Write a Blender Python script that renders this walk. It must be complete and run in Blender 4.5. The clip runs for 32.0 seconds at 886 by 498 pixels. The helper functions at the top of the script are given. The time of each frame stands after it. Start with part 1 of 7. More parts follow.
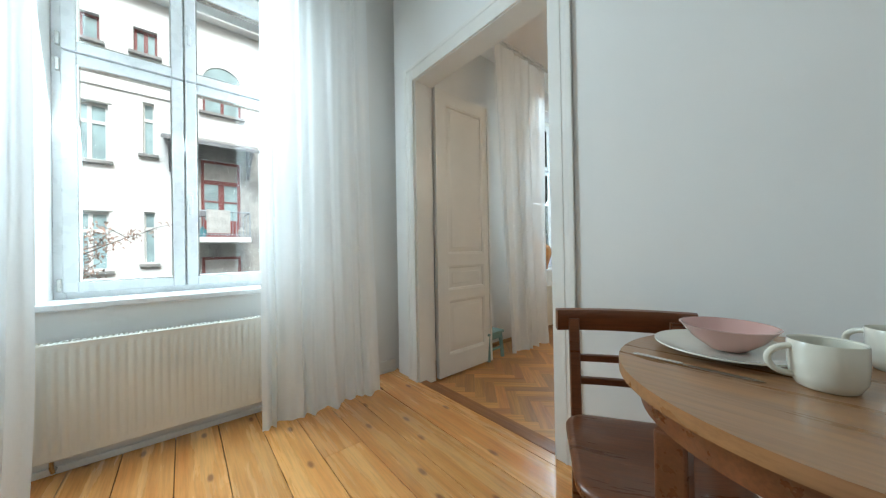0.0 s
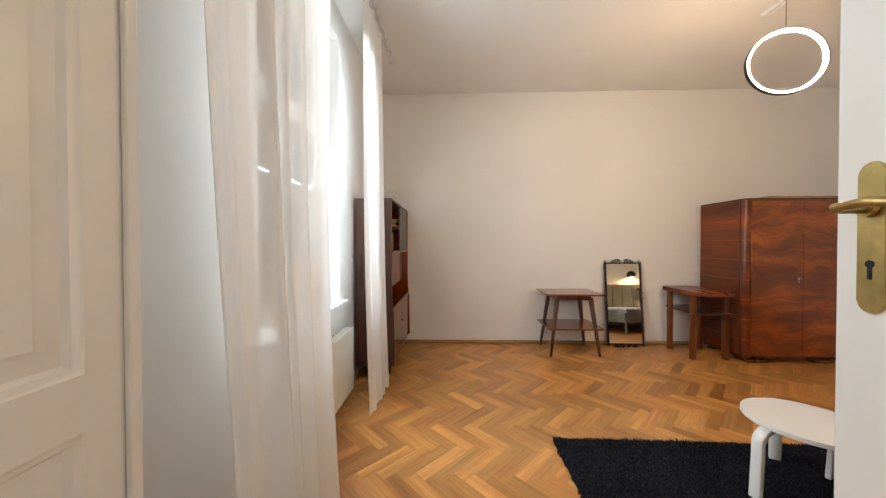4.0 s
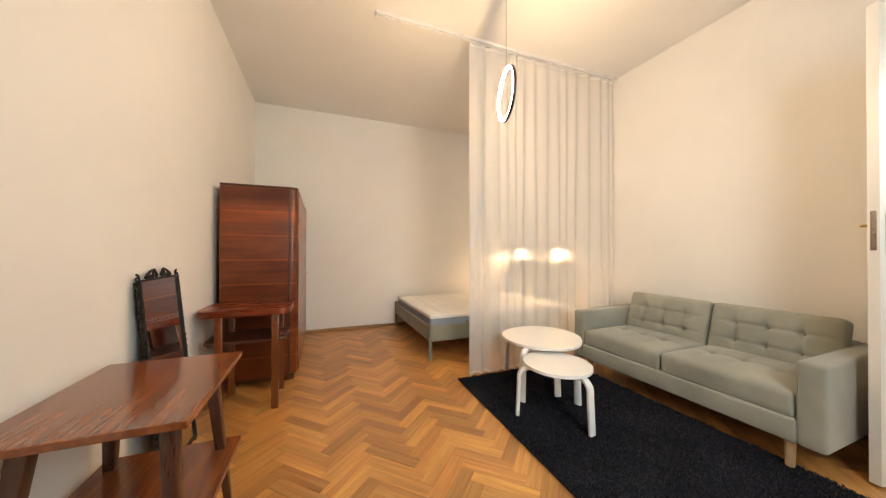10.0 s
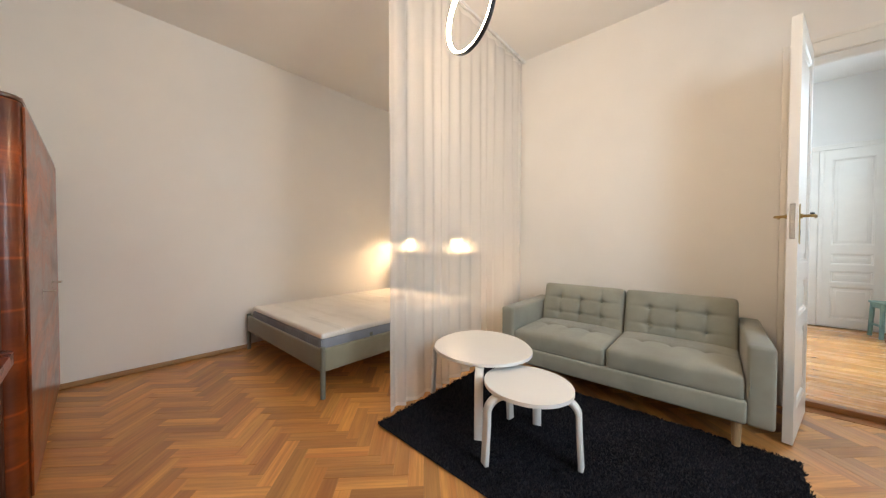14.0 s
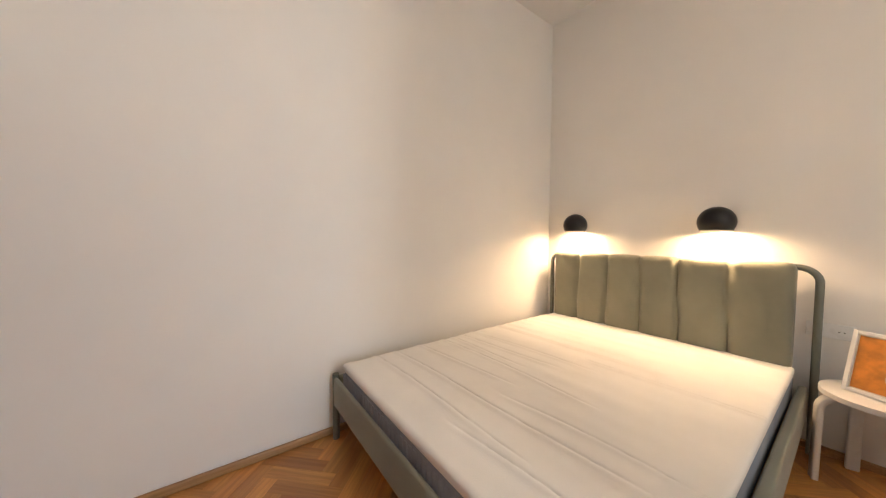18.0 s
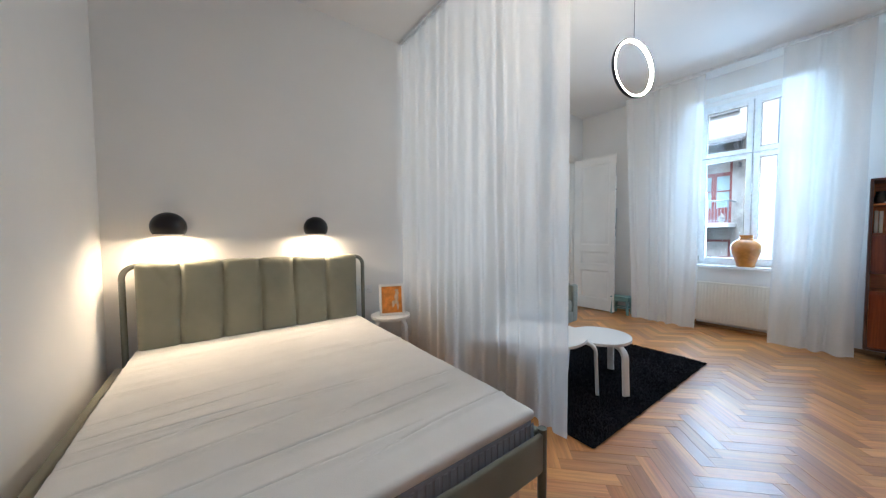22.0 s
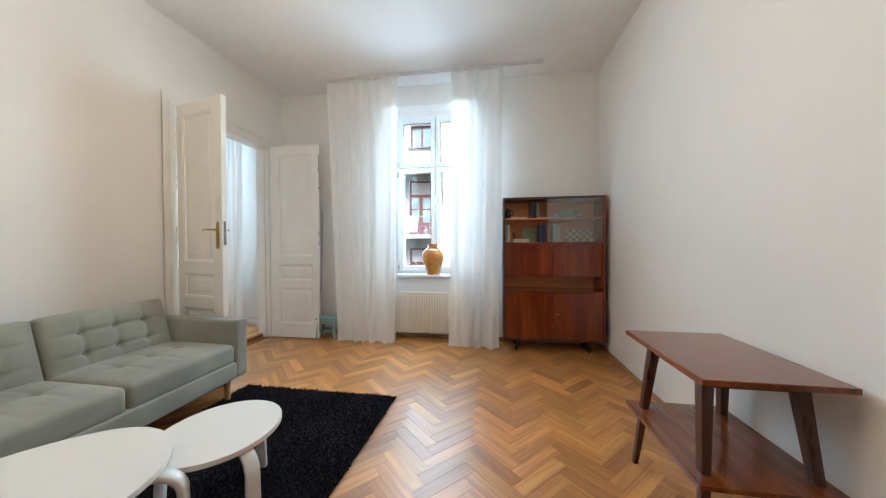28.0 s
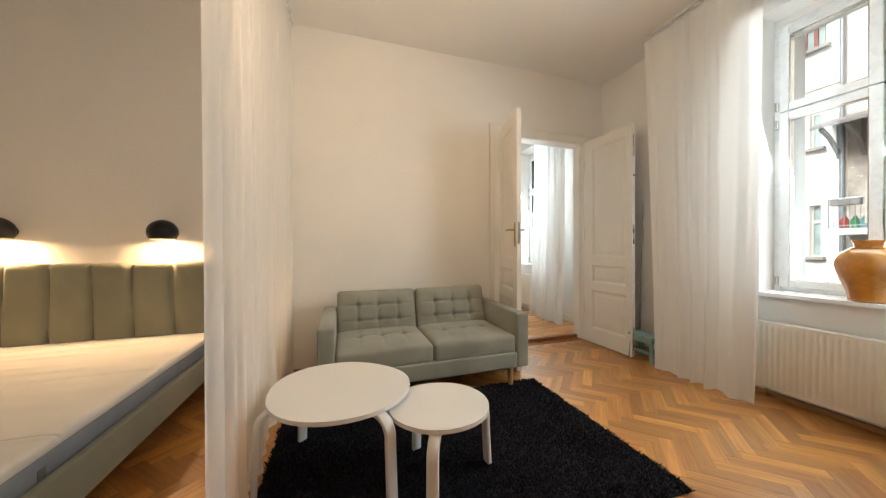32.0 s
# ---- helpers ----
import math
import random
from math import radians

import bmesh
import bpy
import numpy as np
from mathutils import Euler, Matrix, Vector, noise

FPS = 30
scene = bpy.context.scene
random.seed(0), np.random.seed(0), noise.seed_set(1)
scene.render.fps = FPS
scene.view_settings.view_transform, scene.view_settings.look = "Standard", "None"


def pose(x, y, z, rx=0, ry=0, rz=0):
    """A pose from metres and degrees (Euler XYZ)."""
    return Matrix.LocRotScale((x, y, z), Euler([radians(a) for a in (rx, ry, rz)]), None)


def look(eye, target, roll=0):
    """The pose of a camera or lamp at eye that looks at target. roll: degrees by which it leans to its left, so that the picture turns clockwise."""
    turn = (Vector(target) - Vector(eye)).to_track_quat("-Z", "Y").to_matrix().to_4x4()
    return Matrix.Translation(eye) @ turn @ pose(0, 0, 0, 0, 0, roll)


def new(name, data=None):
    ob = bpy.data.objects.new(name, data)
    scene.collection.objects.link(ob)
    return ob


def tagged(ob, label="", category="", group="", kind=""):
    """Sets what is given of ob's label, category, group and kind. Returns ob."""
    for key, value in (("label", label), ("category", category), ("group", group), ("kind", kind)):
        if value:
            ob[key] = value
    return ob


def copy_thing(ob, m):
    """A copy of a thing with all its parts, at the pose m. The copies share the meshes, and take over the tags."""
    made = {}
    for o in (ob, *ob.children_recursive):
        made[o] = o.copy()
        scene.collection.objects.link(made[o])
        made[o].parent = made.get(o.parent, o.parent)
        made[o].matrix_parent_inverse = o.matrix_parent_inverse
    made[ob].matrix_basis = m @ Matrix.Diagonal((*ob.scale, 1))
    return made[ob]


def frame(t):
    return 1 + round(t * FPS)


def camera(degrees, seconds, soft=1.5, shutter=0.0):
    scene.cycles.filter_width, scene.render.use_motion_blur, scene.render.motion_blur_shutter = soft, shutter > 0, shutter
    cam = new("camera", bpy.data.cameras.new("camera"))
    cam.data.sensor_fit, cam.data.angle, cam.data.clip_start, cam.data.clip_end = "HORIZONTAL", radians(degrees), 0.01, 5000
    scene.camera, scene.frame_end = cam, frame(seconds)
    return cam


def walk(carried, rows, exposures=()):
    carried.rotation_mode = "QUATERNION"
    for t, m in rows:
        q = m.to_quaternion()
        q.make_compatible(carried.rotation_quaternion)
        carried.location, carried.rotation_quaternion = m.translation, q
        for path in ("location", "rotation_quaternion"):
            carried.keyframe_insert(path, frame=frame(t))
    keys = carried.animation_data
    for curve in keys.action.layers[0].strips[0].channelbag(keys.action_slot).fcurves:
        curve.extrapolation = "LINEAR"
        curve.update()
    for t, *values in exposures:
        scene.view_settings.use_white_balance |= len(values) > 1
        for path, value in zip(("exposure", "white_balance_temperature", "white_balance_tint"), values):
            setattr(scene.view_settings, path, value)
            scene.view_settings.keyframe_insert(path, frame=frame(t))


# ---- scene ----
cam = camera(110.4, 32.0, 1.25)
PATH = [
    (0, (-1.573, -2.286, 1.077), (-0.283, -0.758, 1.088), -1.0),
    (0.5, (-1.44, -2.073, 1.162), (-0.303, -0.428, 1.159), -1.0),
    (1, (-1.237, -1.862, 1.227), (-0.129, -0.197, 1.212), -0.9),
    (1.5, (-1.03, -1.649, 1.253), (0.102, 0.0, 1.224), -0.7),
    (2, (-0.783, -1.476, 1.263), (0.537, 0.026, 1.224), 0.2),
    (2.5, (-0.584, -1.319, 1.245), (1.015, -0.118, 1.24), -0.2),
    (3, (-0.393, -1.178, 1.242), (1.416, -0.326, 1.238), -0.6),
    (3.5, (-0.154, -1.018, 1.222), (1.794, -0.566, 1.216), -0.3),
    (4, (0.103, -0.928, 1.265), (2.102, -0.875, 1.24), -0.1),
    (4.5, (0.31, -0.847, 1.286), (2.283, -1.174, 1.265), 0.1),
    (6.5, (1.178, -0.831, 1.206), (2.441, -2.382, 1.213), 0.1),
    (7, (1.47, -0.851, 1.197), (2.463, -2.588, 1.2), 0.1),
    (7.5, (1.834, -0.864, 1.191), (2.561, -2.727, 1.179), 0.2),
    (8, (2.198, -0.929, 1.154), (2.613, -2.886, 1.139), 0.3),
    (8.5, (2.522, -1.058, 1.148), (2.622, -3.055, 1.12), 0.5),
    (9, (2.784, -1.116, 1.166), (2.562, -3.103, 1.138), 0.3),
    (9.5, (3.061, -1.063, 1.186), (2.538, -2.993, 1.176), 0.4),
    (10, (3.231, -0.953, 1.184), (2.496, -2.813, 1.196), 0.1),
    (10.5, (3.361, -0.917, 1.188), (2.377, -2.658, 1.197), -0.0),
    (11, (3.458, -0.868, 1.181), (2.249, -2.461, 1.189), -0.2),
    (11.5, (3.528, -0.854, 1.172), (2.138, -2.292, 1.182), -0.3),
    (12, (3.549, -0.977, 1.177), (2.009, -2.253, 1.181), -0.3),
    (12.5, (3.483, -1.252, 1.183), (1.845, -2.4, 1.173), -0.3),
    (13, (3.437, -1.538, 1.183), (1.749, -2.611, 1.155), -0.2),
    (13.5, (3.366, -1.774, 1.165), (1.682, -2.853, 1.138), -0.1),
    (14, (3.25, -1.934, 1.164), (1.748, -3.253, 1.124), 0.1),
    (15, (3.009, -2.307, 1.167), (2.189, -4.13, 1.11), 0.4),
    (15.5, (2.837, -2.543, 1.193), (2.421, -4.498, 1.111), 0.3),
    (17.5, (2.623, -3.7, 1.19), (1.877, -5.553, 1.102), -0.0),
    (18, (2.679, -3.956, 1.195), (1.49, -5.561, 1.103), 0.3),
    (18.5, (2.692, -4.171, 1.149), (1.181, -5.479, 1.074), 0.6),
    (19, (2.687, -4.369, 1.141), (0.954, -5.355, 0.985), 0.3),
    (19.5, (2.703, -4.598, 1.082), (0.829, -5.247, 0.823), 0.7),
    (20, (2.651, -4.779, 1.063), (0.685, -5.025, 0.788), 0.8),
    (20.5, (2.622, -4.925, 1.091), (0.649, -4.736, 0.819), 0.4),
    (21, (2.698, -5.099, 1.147), (0.811, -4.475, 0.928), 0.1),
    (21.5, (2.811, -5.162, 1.178), (1.035, -4.249, 1.071), -0.3),
    (22, (2.915, -5.205, 1.209), (1.309, -4.016, 1.125), -0.4),
    (22.5, (2.988, -5.225, 1.237), (1.605, -3.782, 1.167), -0.3),
    (23, (2.952, -5.214, 1.251), (1.864, -3.537, 1.196), -0.4),
    (23.5, (2.839, -5.208, 1.247), (2.128, -3.339, 1.208), -0.5),
    (24, (2.77, -5.157, 1.246), (2.452, -3.183, 1.217), -0.9),
    (24.5, (2.693, -5.081, 1.211), (2.812, -3.085, 1.194), -0.4),
    (26.5, (2.576, -4.351, 1.163), (3.206, -2.453, 1.149), -0.5),
    (27, (2.658, -4.169, 1.189), (3.022, -2.203, 1.152), -0.2),
    (27.5, (2.746, -4.005, 1.196), (2.787, -2.005, 1.158), -0.2),
    (28, (2.843, -3.859, 1.192), (2.528, -1.884, 1.161), -0.2),
    (28.5, (2.886, -3.767, 1.173), (2.24, -1.875, 1.159), -0.1),
    (29, (2.9, -3.68, 1.149), (1.964, -1.912, 1.143), 0.0),
    (29.5, (2.933, -3.568, 1.133), (1.706, -1.988, 1.135), -0.2),
    (30, (2.957, -3.484, 1.136), (1.522, -2.091, 1.139), -0.1),
    (30.5, (3.02, -3.368, 1.143), (1.407, -2.186, 1.15), -0.2),
    (31, (3.062, -3.288, 1.156), (1.332, -2.284, 1.156), -0.2),
    (31.5, (3.081, -3.216, 1.15), (1.262, -2.385, 1.144), -0.0),
    (32, (3.117, -3.142, 1.157), (1.214, -2.525, 1.147), -0.2),
]
EXPOSURES = [
    (0.0, -0.04, 6450, 6),
    (1.0, -0.42, 6300, 8),
    (2.0, -0.31, 6700, 12),
    (3.0, 0.32, 7260, 20),
    (4.0, 0.39, 7360, 18),
    (7.0, 0.55, 8600, 15),
    (9.0, 0.70, 8450, 16),
    (12.0, 0.64, 6650, 14),
    (14.0, 0.52, 6850, 15),
    (15.5, 0.78, 6950, 16),
    (18.0, 0.70, 6750, 16),
    (19.5, 0.58, 6180, 15),
    (21.0, 0.53, 5450, 12),
    (22.0, 0.28, 5220, 8),
    (23.0, 0.25, 5480, 11),
    (24.5, 0.30, 5530, 13),
    (27.0, 0.50, 5710, 7),
    (28.0, 0.47, 5910, 8),
    (29.5, 0.50, 6350, 11),
    (31.0, 0.21, 6730, 10),
    (32.0, 0.22, 7560, 14),
]
walk(cam, [(t, look(e, g, r)) for t, e, g, r in PATH], EXPOSURES)

# ---------------------------------------------------------------- world and daylight
world = bpy.data.worlds.new("overcast_sky")
scene.world = world
world.use_nodes = True
wn = world.node_tree.nodes
sky = wn.new("ShaderNodeTexSky")
sky.sky_type = "NISHITA"
sky.sun_disc = False
sky.sun_elevation = radians(42)
sky.sun_rotation = radians(165)
sky.dust_density = 4.0
world.node_tree.links.new(sky.outputs[0], wn["Background"].inputs[0])
wn["Background"].inputs[1].default_value = 0.15

sun_data = bpy.data.lights.new("overcast_sun", "SUN")
sun_data.energy, sun_data.angle, sun_data.color = 4.8, radians(25), (0.88, 0.96, 1.0)
sun = new("overcast_sun", sun_data)
sun.matrix_world = look((-6, -18, 24), (0, 8, 0))



def skylight(name, x, y, z, wide, high, watts, spread):
    """The sky's light through a window opening."""
    d = bpy.data.lights.new(name, "AREA")
    d.shape, d.size, d.size_y, d.energy, d.color = "RECTANGLE", wide, high, watts, (0.67, 0.86, 1.0)
    d.spread = radians(spread)
    new(name, d).matrix_world = look((x, y, z), (x, y - 1, z - 0.40))


skylight("skylight_living", 2.105, 0.150, 1.88, 1.06, 2.1, 54, 155)
skylight("skylight_dining", -1.557, 0.295, 1.90, 1.08, 2.08, 90, 180)

# ---------------------------------------------------------------- plan
LX, LY, LZ = 4.08, -5.80, 3.215          # living room: x 0..LX, y LY..0
DX, DY0, DY1, DZ = -3.31, -4.1, 0.08, 3.35  # dining room: x DX..-WALL, y DY0..DY1
WALL = 0.16                              # dividing wall
DFL = 0.04                               # dining floor level
OUT = 0.62                               # outer face of the facade wall
OY0, OY1, OZ = -1.48, -0.275, 2.44       # double-door opening in the dividing wall


# ---------------------------------------------------------------- materials
def mix_rgb(nt, fac, a, b):
    n = nt.nodes.new("ShaderNodeMix")
    n.data_type = "RGBA"
    for sock, v in ((n.inputs[0], fac), (n.inputs[6], a), (n.inputs[7], b)):
        if isinstance(v, bpy.types.NodeSocket):
            nt.links.new(v, sock)
        else:
            sock.default_value = v if not isinstance(v, tuple) else (*v[:3], 1.0)
    return n.outputs[2]


def noise_fac(nt, vec, scale, detail=4.0, rough=0.55, low=0.35, high=0.65):
    n = nt.nodes.new("ShaderNodeTexNoise")
    n.inputs["Scale"].default_value, n.inputs["Detail"].default_value, n.inputs["Roughness"].default_value = scale, detail, rough
    if vec is not None:
        nt.links.new(vec, n.inputs["Vector"])
    r = nt.nodes.new("ShaderNodeMapRange")
    r.inputs[1].default_value, r.inputs[2].default_value = low, high
    nt.links.new(n.outputs["Fac"], r.inputs[0])
    return r.outputs[0]


def stretch(nt, vec, sx, sy, sz):
    n = nt.nodes.new("ShaderNodeMapping")
    n.inputs["Scale"].default_value = (sx, sy, sz)
    nt.links.new(vec, n.inputs["Vector"])
    return n.outputs[0]


def coords(nt, kind="Object"):
    return nt.nodes.new("ShaderNodeTexCoord").outputs[kind]


def bump(nt, height, strength, distance, bsdf, normal=None):
    b = nt.nodes.new("ShaderNodeBump")
    b.inputs["Strength"].default_value, b.inputs["Distance"].default_value = strength, distance
    nt.links.new(height, b.inputs["Height"])
    if normal is not None:
        nt.links.new(normal, b.inputs["Normal"])
    nt.links.new(b.outputs[0], bsdf.inputs["Normal"])
    return b.outputs[0]


def plain(name, colour, rough=0.5, metal=0.0, vary=0.12, scale=3.0, fine=60.0, relief=0.0005, coat=0.0, sheen=0.0, spec=0.5, rvary=0.02):
    """A surface with two scales of variation and fine relief."""
    m = bpy.data.materials.new(name)
    m.use_nodes = True
    nt = m.node_tree
    b = nt.nodes["Principled BSDF"]
    v = coords(nt)
    dark = tuple(c * (1 - vary) for c in colour)
    lite = tuple(min(1.0, c * (1 + vary * 0.6)) for c in colour)
    broad = mix_rgb(nt, noise_fac(nt, v, scale), dark, lite)
    f = noise_fac(nt, v, fine, 5.0)
    fine_dark = nt.nodes.new("ShaderNodeMath")
    fine_dark.operation = "MULTIPLY"
    fine_dark.inputs[1].default_value = vary * 0.6
    nt.links.new(f, fine_dark.inputs[0])
    nt.links.new(mix_rgb(nt, fine_dark.outputs[0], broad, dark), b.inputs["Base Color"])
    rr = nt.nodes.new("ShaderNodeMapRange")
    rr.inputs[3].default_value, rr.inputs[4].default_value = max(0.02, rough - rvary), min(1.0, rough + rvary)
    nt.links.new(noise_fac(nt, v, scale * 4), rr.inputs[0])
    nt.links.new(rr.outputs[0], b.inputs["Roughness"])
    b.inputs["Metallic"].default_value = metal
    b.inputs["Coat Weight"].default_value = coat
    b.inputs["Coat Roughness"].default_value = 0.12
    b.inputs["Sheen Weight"].default_value = sheen
    b.inputs["Specular IOR Level"].default_value = spec
    if relief:
        bump(nt, f, 0.35, relief, b)
    return m


def wood(name, dark, lite, rough=0.35, grain=1.0, along=0, coords_kind="Object", coat=0.0, spread=0.0, per_object=False, per_island=False, bands=0.0, knots=False, flame=0.0, rings=0.0, smoke=0.0, coat_rough=0.1, brushed=0.0):
    """Wood with grain along one local axis; spread varies the tone from piece to piece."""
    m = bpy.data.materials.new(name)
    m.use_nodes = True
    nt = m.node_tree
    b = nt.nodes["Principled BSDF"]
    v = coords(nt, coords_kind)
    rnd = None
    if per_object:
        rnd = nt.nodes.new("ShaderNodeObjectInfo").outputs["Random"]
    elif per_island:
        rnd = nt.nodes.new("ShaderNodeNewGeometry").outputs["Random Per Island"]
    if rnd is not None:
        sc = nt.nodes.new("ShaderNodeVectorMath")
        sc.operation = "SCALE"
        sc.inputs[0].default_value = (37.0, 53.0, 11.0)
        nt.links.new(rnd, sc.inputs["Scale"])
        add = nt.nodes.new("ShaderNodeVectorMath")
        nt.links.new(v, add.inputs[0])
        nt.links.new(sc.outputs[0], add.inputs[1])
        v = add.outputs[0]
    if flame:
        fn = nt.nodes.new("ShaderNodeTexNoise")
        fn.inputs["Scale"].default_value, fn.inputs["Detail"].default_value = 2.2, 2.0
        nt.links.new(v, fn.inputs["Vector"])
        fs = nt.nodes.new("ShaderNodeVectorMath")
        fs.operation = "SCALE"
        fs.inputs["Scale"].default_value = flame
        nt.links.new(fn.outputs["Color"], fs.inputs[0])
        fa = nt.nodes.new("ShaderNodeVectorMath")
        nt.links.new(v, fa.inputs[0])
        nt.links.new(fs.outputs[0], fa.inputs[1])
        v = fa.outputs[0]
    s = [14.0 * grain, 14.0 * grain, 14.0 * grain]
    s[along] = 1.1 * grain
    streak = noise_fac(nt, stretch(nt, v, *s), 1.6, 6.0, 0.6, 0.3, 0.7)
    s2 = [110.0 * grain] * 3
    s2[along] = 5.0 * grain
    pores = noise_fac(nt, stretch(nt, v, *s2), 1.5, 3.0, 0.6, 0.42, 0.62)
    col = mix_rgb(nt, streak, dark, lite)
    pm = nt.nodes.new("ShaderNodeMath")
    pm.operation = "MULTIPLY"
    pm.inputs[1].default_value = 0.32
    nt.links.new(pores, pm.inputs[0])
    col = mix_rgb(nt, pm.outputs[0], col, tuple(c * 0.55 for c in dark))
    if smoke:
        ss = [5.0, 5.0, 5.0]
        ss[along] = 1.2
        sm = nt.nodes.new("ShaderNodeMath")
        sm.operation = "MULTIPLY"
        sm.inputs[1].default_value = smoke
        nt.links.new(noise_fac(nt, stretch(nt, v, *ss), 1.0, 3.0, 0.6, 0.38, 0.66), sm.inputs[0])
        col = mix_rgb(nt, sm.outputs[0], col, tuple(c * 0.45 for c in dark))
    if rings:
        wv = nt.nodes.new("ShaderNodeTexWave")
        wv.bands_direction = "Y"
        wv.inputs["Scale"].default_value, wv.inputs["Distortion"].default_value, wv.inputs["Detail"].default_value, wv.inputs["Detail Scale"].default_value = 1.0, 9.0, 2.0, 1.2
        rs = [62.0, 62.0, 62.0]
        rs[along] = 5.0
        nt.links.new(stretch(nt, v, *rs), wv.inputs["Vector"])
        wr = nt.nodes.new("ShaderNodeMapRange")
        wr.inputs[1].default_value, wr.inputs[2].default_value, wr.inputs[3].default_value, wr.inputs[4].default_value = 0.55, 1.0, 0.0, rings
        nt.links.new(wv.outputs["Fac"], wr.inputs[0])
        rm = nt.nodes.new("ShaderNodeMath")
        rm.operation = "MULTIPLY"
        nt.links.new(wr.outputs[0], rm.inputs[0])
        nt.links.new(noise_fac(nt, v, 3.5, 1.0, 0.5, 0.30, 0.62), rm.inputs[1])
        col = mix_rgb(nt, rm.outputs[0], col, tuple(c * 0.62 for c in dark))
    if bands:
        sep = nt.nodes.new("ShaderNodeSeparateXYZ")
        nt.links.new(v, sep.inputs[0])
        wob = noise_fac(nt, stretch(nt, v, 1.2, 1.2, 2.0), 1.0, 2.0, 0.5, 0.0, 1.0)
        zz = nt.nodes.new("ShaderNodeMath")
        zz.operation = "MULTIPLY_ADD"
        zz.inputs[1].default_value = 0.014
        nt.links.new(wob, zz.inputs[0])
        up = nt.nodes.new("ShaderNodeMath")
        up.inputs[1].default_value = -0.049
        nt.links.new(sep.outputs[2], up.inputs[0])
        nt.links.new(up.outputs[0], zz.inputs[2])
        fr = nt.nodes.new("ShaderNodeMath")
        fr.operation = "PINGPONG"
        fr.inputs[1].default_value = bands
        nt.links.new(zz.outputs[0], fr.inputs[0])
        w = nt.nodes.new("ShaderNodeMapRange")
        w.inputs[1].default_value, w.inputs[2].default_value, w.inputs[3].default_value, w.inputs[4].default_value = 0.0, 0.009, 1.0, 0.0
        nt.links.new(fr.outputs[0], w.inputs[0])
        bm_ = nt.nodes.new("ShaderNodeMath")
        bm_.operation = "MULTIPLY"
        bm_.inputs[1].default_value = 0.45
        nt.links.new(w.outputs[0], bm_.inputs[0])
        col = mix_rgb(nt, bm_.outputs[0], col, tuple(min(1, c * 1.7) for c in lite))
    if knots:
        ks = [3.0, 3.0, 3.0]
        ks[along] = 1.2
        vo = nt.nodes.new("ShaderNodeTexVoronoi")
        vo.voronoi_dimensions = "2D"
        vo.inputs["Scale"].default_value = 1.7
        nt.links.new(stretch(nt, v, *ks), vo.inputs["Vector"])
        kr = nt.nodes.new("ShaderNodeMapRange")
        kr.inputs[1].default_value, kr.inputs[2].default_value, kr.inputs[3].default_value, kr.inputs[4].default_value = 0.035, 0.085, 0.85, 0.0
        nt.links.new(vo.outputs["Distance"], kr.inputs[0])
        col = mix_rgb(nt, kr.outputs[0], col, (0.24, 0.075, 0.022))
    if rnd is not None and spread:
        hs = nt.nodes.new("ShaderNodeHueSaturation")
        mr = nt.nodes.new("ShaderNodeMapRange")
        mr.inputs[3].default_value, mr.inputs[4].default_value = 1 - spread, 1 + spread
        nt.links.new(rnd, mr.inputs[0])
        nt.links.new(mr.outputs[0], hs.inputs["Value"])
        frac = nt.nodes.new("ShaderNodeMath")
        frac.operation = "MULTIPLY_ADD"
        frac.inputs[1].default_value, frac.inputs[2].default_value = 13.7, 0.31
        fr2 = nt.nodes.new("ShaderNodeMath")
        fr2.operation = "FRACT"
        hr = nt.nodes.new("ShaderNodeMapRange")
        hr.inputs[3].default_value, hr.inputs[4].default_value = 0.5 - 0.014 * spread, 0.5 + 0.010 * spread
        nt.links.new(rnd, frac.inputs[0])
        nt.links.new(frac.outputs[0], fr2.inputs[0])
        nt.links.new(fr2.outputs[0], hr.inputs[0])
        nt.links.new(hr.outputs[0], hs.inputs["Hue"])
        nt.links.new(col, hs.inputs["Color"])
        col = hs.outputs[0]
    nt.links.new(col, b.inputs["Base Color"])
    rr = nt.nodes.new("ShaderNodeMapRange")
    rr.inputs[3].default_value, rr.inputs[4].default_value = max(0.03, rough - 0.07), rough + 0.1
    nt.links.new(streak, rr.inputs[0])
    nt.links.new(rr.outputs[0], b.inputs["Roughness"])
    b.inputs["Coat Weight"].default_value = coat
    b.inputs["Coat Roughness"].default_value = coat_rough
    if brushed:
        tg = nt.nodes.new("ShaderNodeTangent")
        tg.direction_type, tg.uv_map = "UV_MAP", "UVMap"
        nt.links.new(tg.outputs[0], b.inputs["Tangent"])
        b.inputs["Anisotropic"].default_value = brushed
    bump(nt, pores, 0.25, 0.0006, b)
    return m


